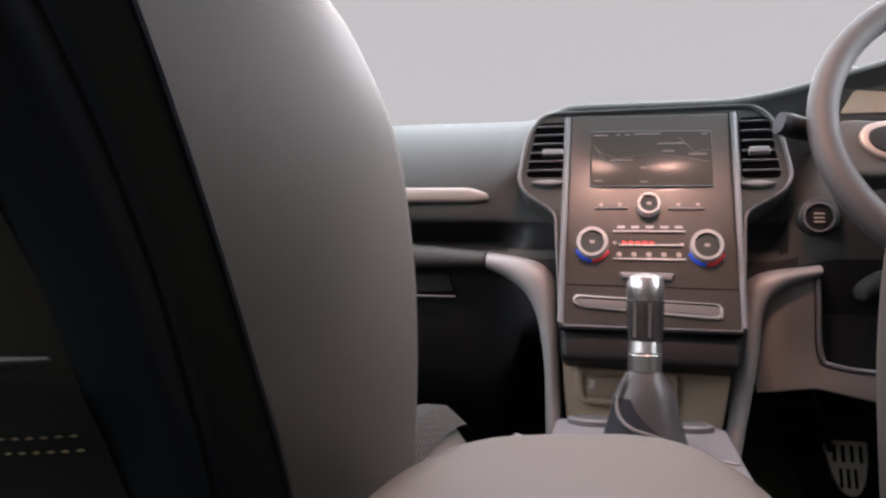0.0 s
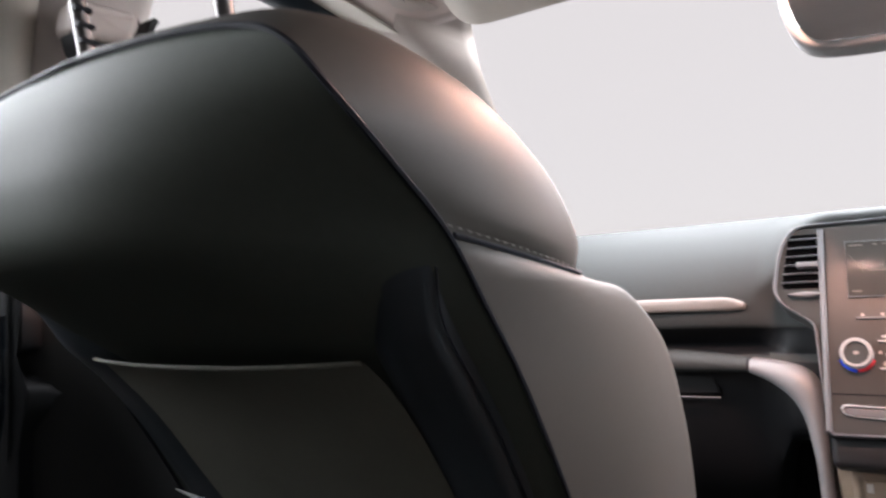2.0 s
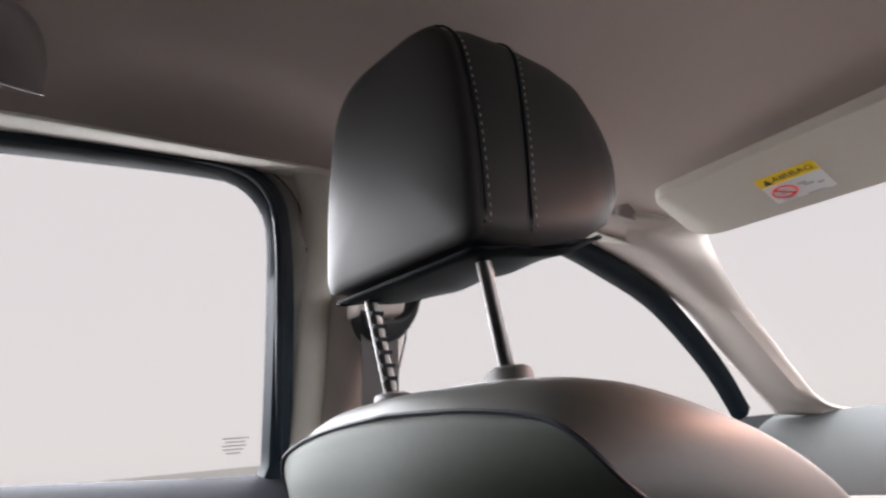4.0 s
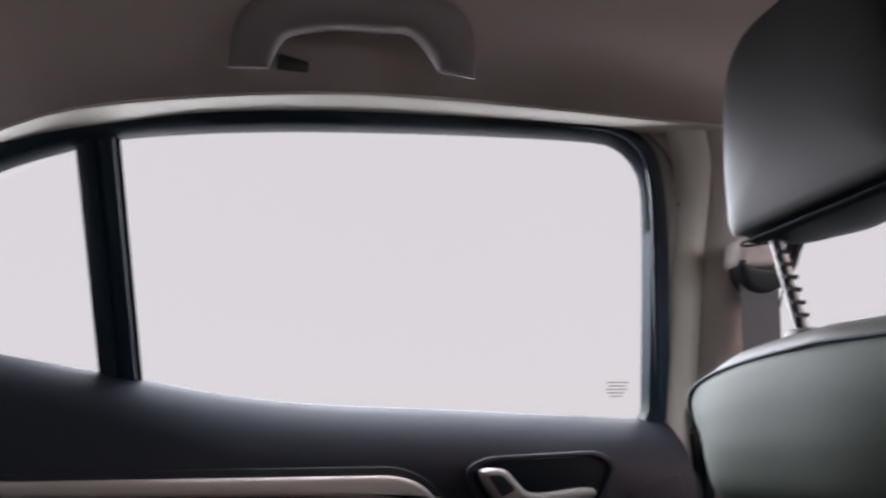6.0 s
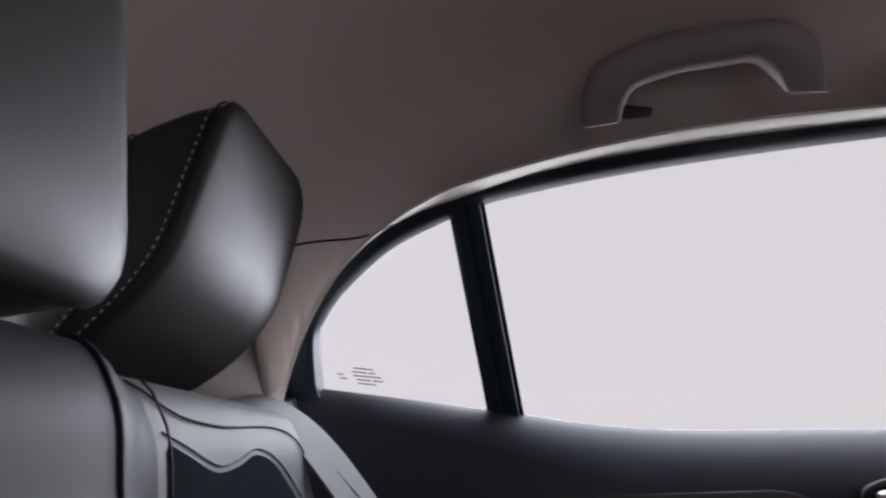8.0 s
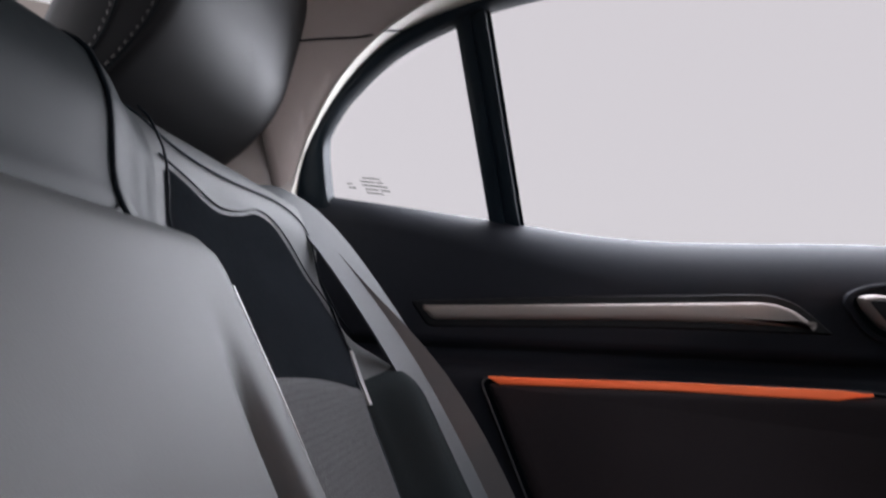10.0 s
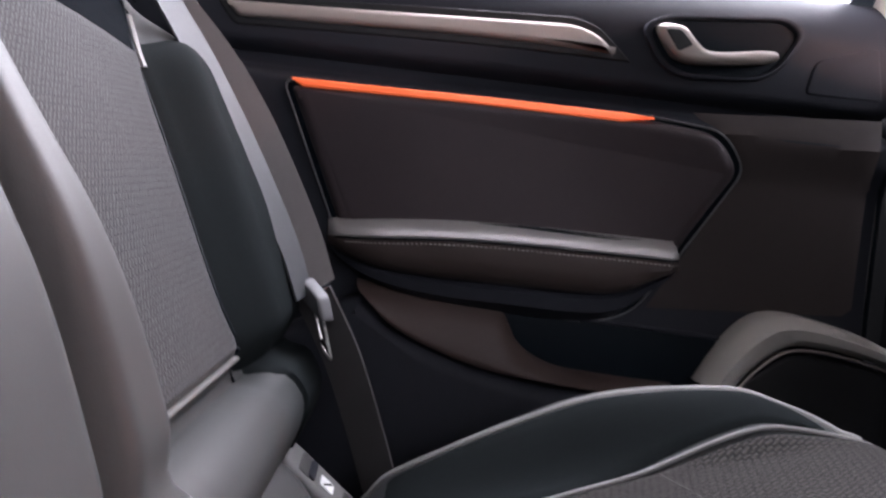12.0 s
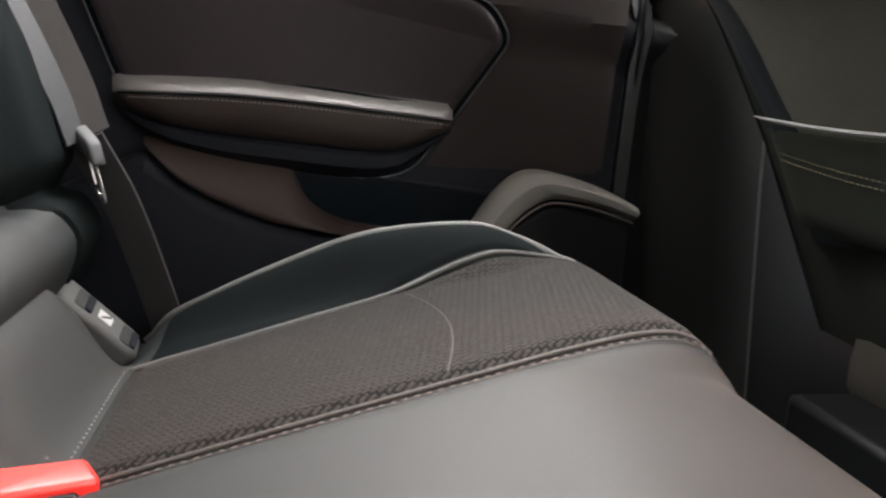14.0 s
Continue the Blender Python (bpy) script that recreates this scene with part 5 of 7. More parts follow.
rings = []
for k in np.linspace(-1, 1, 201):
    x = 0.64 * k
    a = abs(x)
    ins = 0.04 * (1 - math.sqrt(max(0, 1 - max(0, (a - 0.60) / 0.04) ** 2.2)))
    ring = [CU(x, lerp(-0.50, 0.066, j / 88), -ins) for j in range(89)]
    f = cush_z(x, 0.066)
    ring += [Vector((x, 0.074, f - 0.03)), Vector((x, 0.072, f - 0.09)), Vector((x, 0.05, 0.18)), Vector((x, 0.03, 0.06)), Vector((x, -0.50, 0.06))]
    rings.append(ring)
part("cushion", loft(rings), LEATHER, bench, "black leather rear seat cushion")
part("bench_base", box_bm(-0.62, 0.62, -0.60, 0.02, 0.0, 0.10), PLASTIC_HARD, bench)
for sg in (-1, 1):
    C = lambda s, y, w=0.0, sg=sg: CU(sg * s, y, w)
    outer = lambda y: 0.475 + 0.02 * sstep(-0.38, -0.1, y) - 0.01 * sstep(-0.05, 0.04, y)
    part("cushion_fabric", patch(C, 0.278, outer, -0.385, 0.048, 30, 40, 0.005, 0.04), FABRIC_C, bench, "dark honeycomb woven seat fabric")
    for s_off, rr in ((0.0, 0.0017), (0.010, 0.0007)):
        part("seam", tube([C(0.276 - s_off, y, 0.002) for y in np.linspace(-0.385, 0.05, 30)], rr, 6), HEM, bench)
    part("stitching", stitches([C(0.270, y, 0.002) for y in np.linspace(-0.385, 0.05, 40)], 0.005, 0.003, 0.0008), THREAD, bench)
    part("seam", tube([C(outer(y) + 0.003, y, 0.002) for y in np.linspace(-0.39, 0.03, 30)], 0.002, 6), PIPING, bench)
    part("seam", tube([C(s, -0.387, 0.003) for s in np.linspace(0.278, 0.475, 16)], 0.0020, 6), LEATHER, bench)
    part("stitching", stitches([C(s, -0.3915, 0.003) for s in np.linspace(0.278, 0.475, 16)], 0.004, 0.003, 0.0007), THREAD, bench)
    part("quilt_seam", tube([C(s, -0.143 + 0.02 * math.sin((s - 0.28) / 0.2 * math.pi), 0.0038) for s in np.linspace(0.285, 0.485, 20)], 0.0009, 6), DOOR_VINYL, bench)
    # piping on the crest of the side bolster
    crest = spline([(0.61, -0.40), (0.602, -0.354), (0.588, -0.26), (0.570, -0.174), (0.552, -0.10), (0.540, -0.05), (0.530, -0.012), (0.520, 0.012), (0.512, 0.035)], 5)
    cx = lambda y: curve(y, sorted((p.y, p.x) for p in crest))
    part("bolster_face", patch(C, lambda y: outer(y) + 0.007, lambda y: max(outer(y) + 0.012, cx(y) - 0.005), -0.38, 0.005, 12, 30, 0.004, 0.1), BOLSTER, bench, "smooth black vinyl bolster face")
    part("bolster_piping", tube([C(p.x, p.y, 0.0015) for p in crest], 0.0055, 8, flat=0.6), PIPING, bench, "light grey piping")
    part("stitching", stitches([C(p.x + 0.008, p.y, 0.001) for p in crest], 0.005, 0.003, 0.0009), THREAD, bench)
# headrests
for cx, yb, z0, w, h, lean in ((-0.468, -0.717, 0.890, 0.226, 0.206, 0.30), (0.468, -0.717, 0.890, 0.226, 0.206, 0.30), (0.0, -0.578, 0.862, 0.203, 0.130, -0.06)):
    headrest(bench, cx, yb, z0, w, h, 0.128, lean, [((cx + q, yb - 0.075, z0 + 0.03), (cx + q, yb - 0.085, z0 - 0.09)) for q in (-0.07, 0.07)], 0.1, -1, 0.47)


# ---- fastening points, belts and buckles ----
def isofix(x):
    iso = thing("isofix_cover", "dark grey plastic child seat anchor cover with white pictogram", "anchor cover")
    u, v = Vector((-0.14, 0.67, -0.72)).normalized(), Vector((-0.95, 0.0, 0.30)).normalized()
    nn = u.cross(v).normalized()
    if nn.y < 0:
        nn = -nn
    o = Vector((x, -0.460, 0.328)) + nn * 0.002
    f = lambda a, b, w=0.0: o + u * a + v * b + nn * w
    out = rounded([(-0.014, -0.020), (0.085, -0.018), (0.082, 0.020), (-0.014, 0.018)], 0.014)
    part("bezel", slab(out, f, -0.03, 0.012, 0.007), ISO, iso)
    for a in (0.004, 0.058):
        part("slot", slab(rounded([(a, -0.012), (a + 0.014, -0.012), (a + 0.014, 0.012), (a, 0.012)], 0.003), f, 0.008, 0.0128, 0.0005), INK, iso)
        part("slot_flap", slab(rounded([(a + 0.011, -0.011), (a + 0.019, -0.011), (a + 0.019, 0.011), (a + 0.011, 0.011)], 0.003), f, 0.008, 0.0145, 0.001), PLASTIC, iso)
    part("pictogram", slab(rounded([(0.030, -0.006), (0.046, -0.006), (0.046, 0.006), (0.030, 0.006)], 0.002), f, 0.011, 0.0128, 0.0003), WHITE, iso, "white pictogram")
    part("pictogram_mark", tube([f(0.034, -0.004, 0.0131), f(0.039, 0.001, 0.0131), f(0.043, 0.004, 0.0131)], 0.001, 5), INK, iso)


isofix(-0.541)
isofix(-0.283)


def rear_belt():
    belt = thing("seat_belt", "dark grey webbing rear seat belt with metal tongue, hanging unfastened", "seat belt")
    up = spline([(-0.560, -0.760, 0.886), (-0.580, -0.715, 0.889), (-0.600, -0.664, 0.850), (-0.616, -0.600, 0.758), (-0.620, -0.535, 0.645), (-0.612, -0.475, 0.530), (-0.600, -0.452, 0.475)], 6)
    m = len(up)
    turn = [Vector((0.93, -0.32, -0.18)).lerp(Vector((0.866, -0.435, -0.24)), sstep(0.0, 0.6, i / (m - 1))) for i in range(m)]
    part("webbing", band(up, 0.050, turn), BELT, belt, "grey belt webbing")
    # the strap is folded lengthwise over its lower half
    c = m * 2 // 5
    ks = np.linspace(0, 1, m - c)
    fold = [p + Vector((-0.0095, 0.0092, 0.0052)) * sstep(0, 0.4, k) + Vector((-0.004, 0.003, 0)) * math.sin(5 * k) for p, k in zip(up[c:], ks)]
    part("webbing_fold", band(fold, [0.001 + 0.033 * sstep(0, 0.55, k) for k in ks], (0.52, -0.75, -0.40)), BELT_F, belt, "folded edge of the webbing")
    low = spline([(-0.600, -0.452, 0.475), (-0.622, -0.425, 0.41), (-0.635, -0.40, 0.33), (-0.645, -0.375, 0.24)], 6)
    part("webbing", band(low, 0.046, (0.45, 0.78, 0.35)), BELT_D, belt)
    o = Vector((-0.593, -0.447, 0.472))
    u, v = Vector((0.6, 0.45, -0.3)).normalized(), Vector((0.2, 0.25, -0.85)).normalized()
    nn = u.cross(v).normalized()
    if nn.x < 0:
        nn = -nn
    f = lambda a, b, w=0.0: o + u * a + v * b + nn * w
    part("tongue_grip", slab(rounded([(-0.027, -0.014), (0.027, -0.014), (0.025, 0.012), (-0.022, 0.014)], 0.007), f, -0.004, 0.008, 0.004), PLASTIC_GREY, belt, "grey plastic belt tongue grip")
    part("tongue", tube([f(a, b, 0.001) for a, b in rounded([(-0.009, 0.012), (0.009, 0.012), (0.008, 0.056), (-0.008, 0.056)], 0.004)], 0.0016, 7, True), CHROME, belt, "bright steel loop of the belt tongue")
    part("tongue_bar", tube([f(-0.008, 0.046, 0.001), f(0.008, 0.046, 0.001)], 0.0022, 7), STEEL, belt)


rear_belt()
buckle = thing("belt_buckle", "black seat belt buckle with a bright red release button", "belt buckle")
bo = Vector((-0.262, -0.378, 0.285))
bu, bv = Vector((0.50, -0.83, 0.13)).normalized(), Vector((-0.83, -0.50, 0.05)).normalized()
bnn = bv.cross(bu).normalized()
if bnn.z < 0:
    bnn = -bnn
bf = lambda a, b, w=0.0: bo + bu * a + bv * b + bnn * w
part("red_button", slab(rounded([(-0.012, -0.017), (0.05, -0.017), (0.05, 0.017), (-0.012, 0.013)], 0.006), bf, -0.006, 0.020, 0.005), RED, buckle, "bright red release button")
part("buckle_body", slab(rounded([(0.0, -0.022), (0.11, -0.02), (0.11, 0.02), (0.0, 0.021)], 0.007), bf, -0.012, 0.014, 0.005), PLASTIC_HARD, buckle)


# ---- dashboard ----
DASH_P = [(1.34, 0.836), (1.27, 0.838), (1.22, 0.83), (1.15, 0.805), (1.10, 0.775), (1.07, 0.745), (1.052, 0.715), (1.045, 0.69), (1.047, 0.655), (1.062, 0.645), (1.095, 0.622), (1.06, 0.612), (1.045, 0.59), (1.06, 0.53), (1.12, 0.38), (1.25, 0.28)]
DASH_C = [(1.34, 0.836), (1.27, 0.838), (1.16, 0.831), (1.075, 0.822), (1.048, 0.817), (1.042, 0.808), (1.050, 0.79), (1.06, 0.70), (1.05, 0.655), (1.05, 0.645), (1.045, 0.62), (1.045, 0.608), (1.04, 0.585), (1.035, 0.53), (1.04, 0.49), (1.10, 0.47)]
DASH_D = [(1.34, 0.836), (1.27, 0.842), (1.15, 0.853), (1.04, 0.862), (0.98, 0.862), (0.965, 0.854), (0.975, 0.850), (1.03, 0.84), (1.04, 0.77), (0.985, 0.725), (0.978, 0.69), (0.985, 0.64), (1.0, 0.60), (1.03, 0.53), (1.10, 0.42), (1.25, 0.30)]


def dash_ring(x):
    c = sstep(-0.215, -0.15, x)
    e = sstep(0.56, 0.62, x)
    out = []
    for i, (p, q, r) in enumerate(zip(DASH_P, DASH_C, DASH_D)):
        d = (sstep(0.10, 0.40, x) if i < 8 else sstep(0.165, 0.25, x)) * (1 - sstep(0.56, 0.62, x))
        v = Vector(p).lerp(Vector(q), c if i > 6 else sstep(-0.20, -0.09, x)).lerp(Vector(r), d).lerp(Vector(p), e)
        out.append((x, v.x - 0.05 * max(0, abs(x) - 0.4) ** 2 * 4, v.y))
    return spline(out, 3)


dash = thing("dashboard", "dark grey soft plastic dashboard with satin strip and centre screen", "dashboard")
xs = sorted(set([round(v, 4) for v in np.linspace(-0.72, 0.72, 73)] + [-0.205, -0.195, -0.185, -0.175, -0.165, -0.155, 0.17, 0.19, 0.21, 0.23]))
dash_pad = part("dash_pad", loft([dash_ring(x) for x in xs], False, False), PLASTIC_DASH, dash, "dark grey grained dash pad", sharp=60)
# faces of the lower half and of the recess above it take the darker plastic
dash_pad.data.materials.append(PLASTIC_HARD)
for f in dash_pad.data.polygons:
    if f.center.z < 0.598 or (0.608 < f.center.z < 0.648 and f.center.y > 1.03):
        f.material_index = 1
DP = lambda x, z, w=0.0: Vector((x, 1.046 - 0.05 * max(0, abs(x) - 0.4) ** 2 * 4 - w, z))
part("trim_strip", slab(rounded([(-0.66, 0.700), (-0.24, 0.699), (-0.214, 0.690), (-0.212, 0.679), (-0.235, 0.677), (-0.66, 0.677)], [0.004, 0.02, 0.012, 0.006, 0.01, 0.004]), DP, -0.004, 0.010, 0.006), SATIN, dash, "satin silver dash strip")
part("glovebox_handle", slab(rounded([(-0.40, 0.575), (-0.272, 0.572), (-0.262, 0.545), (-0.40, 0.540)], 0.004), lambda x, z, w=0: Vector((x, 1.050 - w, z)), -0.01, 0.004, 0.002), PLASTIC_HARD, dash)
part("glovebox_lip", tube([(-0.42, 1.045, 0.538), (-0.262, 1.045, 0.538)], 0.002, 6), PLASTIC_GREY, dash)

# centre stack on its leaning plane
AL = radians(18)
ST = lambda x, z, w=0.0: Vector((x, 0.988 + (z - 0.65) * math.sin(AL) - w * math.cos(AL), z + w * math.sin(AL)))
bez_o = rounded([(-0.137, 0.800), (0.155, 0.803), (0.180, 0.765), (0.190, 0.700), (0.178, 0.683), (0.131, 0.655), (0.124, 0.505), (-0.100, 0.505), (-0.112, 0.655), (-0.155, 0.683), (-0.166, 0.702), (-0.157, 0.765)], [0.03, 0.03, 0.03, 0.012, 0.012, 0.008, 0.004, 0.004, 0.008, 0.012, 0.012, 0.03], 6)
part("stack_body", slab(bez_o, ST, -0.05, 0.004, 0.006), PLASTIC_DASH, dash)
bez_i = [Vector((lerp(p.x, 0.011, 0.028), lerp(p.y, 0.68, 0.022))) for p in bez_o]
part("stack_bezel", ring_frame(bez_o, bez_i, ST, 0.0, 0.010, 120), PLASTIC_GREY, dash, "satin grey bezel round the centre stack")
part("stack_panel", slab(rounded([(-0.094, 0.793), (0.113, 0.790), (0.120, 0.508), (-0.095, 0.508)], 0.004), ST, 0.0, 0.0085, 0.002), PIANO, dash, "glossy black centre panel")
for a, b in ((-0.098, 0.0), (0.119, 0.0)):
    part("panel_rail", tube([ST(a + (0.004 if a > 0 else 0.0) * k, lerp(0.79, 0.51, k), 0.009) for k in np.linspace(0, 1, 8)], 0.004, 8), PLASTIC_GREY, dash)
# screen, leaning back a little more than its panel
SC = lambda x, z, w=0.0: ST(x, z, w + 0.0012 - 0.034 * (z - 0.729))
part("screen", slab(rounded([(-0.066, 0.768), (0.090, 0.765), (0.091, 0.689), (-0.065, 0.690)], 0.003), SC, 0.007, 0.0095, 0.0006), SCREEN_MAT, dash, "dim glossy navigation screen", sharp=20)
part("screen_frame", tube([SC(x, z, 0.0095) for x, z in ((-0.0665, 0.7685), (0.0905, 0.7655), (0.0915, 0.6885), (-0.0655, 0.6895))], 0.0006, 4, True), PLASTIC_GREY, dash)
for i, (x, z, w) in enumerate(((-0.062, 0.762, 0.018), (-0.032, 0.762, 0.006), (-0.02, 0.762, 0.006), (-0.008, 0.7625, 0.035), (0.078, 0.761, 0.008), (0.022, 0.748, 0.036), (0.028, 0.737, 0.016), (0.062, 0.732, 0.022), (-0.04, 0.725, 0.03), (0.0, 0.714, 0.008), (-0.06, 0.696, 0.012), (0.0, 0.694, 0.01))):
    part("screen_mark", slab([(x, z), (x + w, z), (x + w, z + 0.0018), (x, z + 0.0018)], SC, 0.009, 0.0099, 0.0001, 1), MAP_INK, dash)
for pts in (((-0.06, 0.742), (-0.03, 0.728), (0.02, 0.735), (0.088, 0.722)), ((-0.062, 0.75), (-0.045, 0.724)), ((0.05, 0.757), (0.07, 0.735), (0.088, 0.74))):
    part("map_line", tube([SC(x, z, 0.0097) for x, z in pts], 0.00028, 4), MAP_INK, dash)


def knob(x, z, r, ring):
    f = lambda a, b, h: ST(x + a, z + b, 0.008 + h)
    part("knob_ring", lathe([(r * 0.80, 0.0), (r, 0.002), (r, 0.012), (r * 0.93, 0.015), (r * 0.76, 0.015), (r * 0.74, 0.011)], f), RING, dash, "silver control knob ring")
    part("knob_face", lathe([(r * 0.74, 0.004), (r * 0.74, 0.011), (0.001, 0.0125)], f), PLASTIC_DASH, dash)
    part("knob_mark", slab([(x - 0.003, z - 0.002), (x + 0.003, z - 0.002), (x + 0.003, z + 0.002), (x - 0.003, z + 0.002)], ST, 0.018, 0.0212, 0.0003, 1), ICON_GLOW, dash)
    if ring:
        for a0, a1, m_, nm in ((200, 268, BLUE_INK, "cold_arc"), (272, 340, RED_INK, "warm_arc")):
            rows = []
            for k in np.linspace(a0, a1, 12):
                c, s = math.cos(radians(k)), math.sin(radians(k))
                rows.append([f(c * q, s * q, h) for q, h in ((r * 1.0, 0.0), (r * 1.0, 0.005), (r * 1.15, 0.003), (r * 1.15, 0.0))])
            part(nm, loft(rows, True, True), m_, dash)


knob(0.011, 0.662, 0.0150, False)
knob(-0.060, 0.611, 0.0202, True)
knob(0.081, 0.608, 0.0202, True)
for x0, x1, z in ((-0.058, -0.016, 0.660), (0.036, 0.080, 0.659), (-0.034, 0.056, 0.6285), (-0.026, 0.052, 0.6105), (-0.034, 0.056, 0.5925)):
    part("button_line", slab([(x0, z - 0.0013), (x1, z - 0.0013), (x1, z + 0.0013), (x0, z + 0.0013)], ST, 0.007, 0.0115, 0.0008, 2), RING if z < 0.65 else PLASTIC_GREY, dash)
for i in range(5):
    part("button_icon", slab([(-0.029 + i * 0.018, 0.6335), (-0.019 + i * 0.018, 0.6335), (-0.019 + i * 0.018, 0.6365), (-0.029 + i * 0.018, 0.6365)], ST, 0.008, 0.0092, 0.0002, 1), GREY_INK, dash)
    part("button_icon", lathe([(0.0035, 0.0), (0.003, 0.0008)], lambda a, b, h, i=i: ST(-0.026 + i * 0.0185 + a, 0.599 + b, 0.0085 + h), 10), ICON_GLOW, dash)
    part("fan_light", slab([(-0.022 + i * 0.0085, 0.612), (-0.017 + i * 0.0085, 0.612), (-0.017 + i * 0.0085, 0.6155), (-0.022 + i * 0.0085, 0.6155)], ST, 0.008, 0.0095, 0.0002, 1), RED_GLOW, dash)
for x, z in ((-0.050, 0.665), (-0.026, 0.665), (0.048, 0.665), (0.072, 0.665), (-0.032, 0.614), (0.052, 0.612)):
    part("button_icon", slab([(x - 0.002, z - 0.002), (x + 0.002, z - 0.002), (x + 0.002, z + 0.002), (x - 0.002, z + 0.002)], ST, 0.008, 0.0092, 0.0002, 1), ICON_GLOW, dash)
part("hazard_switch", slab(rounded([(-0.026, 0.576), (0.044, 0.575), (0.040, 0.565), (-0.022, 0.566)], 0.004), ST, 0.006, 0.013, 0.003), PLASTIC_GREY, dash)
part("panel_joint", slab([(-0.095, 0.5585), (0.118, 0.556), (0.118, 0.5572), (-0.095, 0.5597)], ST, 0.008, 0.0092, 0.0002, 1), RUBBER, dash)
slot_o = rounded([(-0.083, 0.546), (0.098, 0.538), (0.099, 0.521), (0.090, 0.519), (-0.072, 0.530), (-0.083, 0.535)], 0.005)
slot_i = [Vector((lerp(p.x, 0.008, 0.04), lerp(p.y, 0.533, 0.3))) for p in slot_o]
part("slot_rim", ring_frame(slot_o, slot_i, ST, 0.006, 0.013, 60), RING, dash, "silver rim of the lower slot")
part("slot_cover", slab(slot_i, ST, 0.004, 0.0105, 0.002), PLASTIC_GREY, dash)
part("stack_chin", slab(rounded([(-0.10, 0.508), (0.122, 0.506), (0.118, 0.465), (-0.097, 0.468)], 0.008), ST, -0.05, -0.004, 0.008), PLASTIC_HARD, dash)


VENT_BLACK = mat("matt_black_duct", (0.0015, 0.0015, 0.0018), 0.9, spec=0.02, noise_scale=20, color_var=0.2)


def vent(x0, x1, z0, z1, sgn):
    out = rounded([(x0, z1), (x1, z1), (x1 + (0.012 if sgn > 0 else 0), z0), (x0 - (0.012 if sgn < 0 else 0), z0)], 0.008)
    part("vent_back", slab(out, ST, 0.002, 0.006, 0.001), VENT_BLACK, dash)
    for i in range(6):
        z = lerp(z0 + 0.008, z1 - 0.008, i / 5)
        g_ = 0.012 * (1 - i / 5)
        a, b = x0 + 0.001 - (g_ if sgn < 0 else 0), x1 - 0.001 + (g_ if sgn > 0 else 0)
        part("vent_slat", slab(rounded([(a, z - 0.0007), (b, z - 0.0007), (b, z + 0.0007), (a, z + 0.0007)], 0.0004, 2), ST, 0.0075, 0.011, 0.0006, 2), PLASTIC_GREY, dash)
    zm = lerp(z0, z1, 0.40)
    part("vent_tab", slab(rounded([(lerp(x0, x1, 0.25), zm - 0.004), (lerp(x0, x1, 0.95), zm - 0.004), (lerp(x0, x1, 0.95), zm + 0.004), (lerp(x0, x1, 0.25), zm + 0.004)], 0.002), ST, 0.006, 0.016, 0.002), PLASTIC_GREY, dash)
    part("vent_wheel", slab(spline([(x0 - 0.003, z0 - 0.010), (lerp(x0, x1, 0.5), z0 - 0.006), (x1 + 0.003, z0 - 0.010), (lerp(x0, x1, 0.5), z0 - 0.015)], 4, True), ST, 0.004, 0.013, 0.003), PLASTIC_GREY, dash)


vent(-0.141, -0.100, 0.706, 0.786, -1)
vent(0.127, 0.163, 0.702, 0.786, 1)
# start button, with its unreadable wording as bars
SB = lambda a, b, h: Vector((0.213 + a, 0.982 - h, 0.651 + b))
part("start_button", lathe([(0.024, -0.01), (0.024, 0.004), (0.021, 0.007), (0.017, 0.008), (0.0165, 0.005), (0.001, 0.006)], SB), PLASTIC_HARD, dash, "black round start button with chrome rim")
part("start_ring", lathe([(0.0185, 0.004), (0.0185, 0.0095), (0.0165, 0.0095), (0.0165, 0.004)], SB), PLASTIC_GREY, dash)
for dz in (0.004, -0.001, -0.006):
    part("button_text", slab([(-0.006, dz - 0.001), (0.006, dz - 0.001), (0.006, dz + 0.001), (-0.006, dz + 0.001)], lambda a, b, w: SB(a, b, 0.0055 + w), 0, 0.002, 0.0002, 1), ICON_GLOW, dash)
# lip under the dash and the tapering legs that run down to the tunnel
def dash_leg(name, lower, upper, material, label, proud=0.012):
    """A rounded panel between two edges, each of (x, y, z)."""
    lo, up = resample(spline(lower, 5), 40), resample(spline(upper, 5), 40)
    rows = []
    for k, w in ((0, -0.05), (0, -0.004), (0.06, 0.35), (0.2, 0.75), (0.42, 1.0), (0.65, 0.9), (0.85, 0.55), (1.0, -0.004), (1.0, -0.05)):
        rows.append([a.lerp(b, k) + Vector((0, -proud * w if w > 0 else -w, 0)) for a, b in zip(lo, up)])
    return part(name, loft(rows, False, False), material, dash, label, sharp=70)


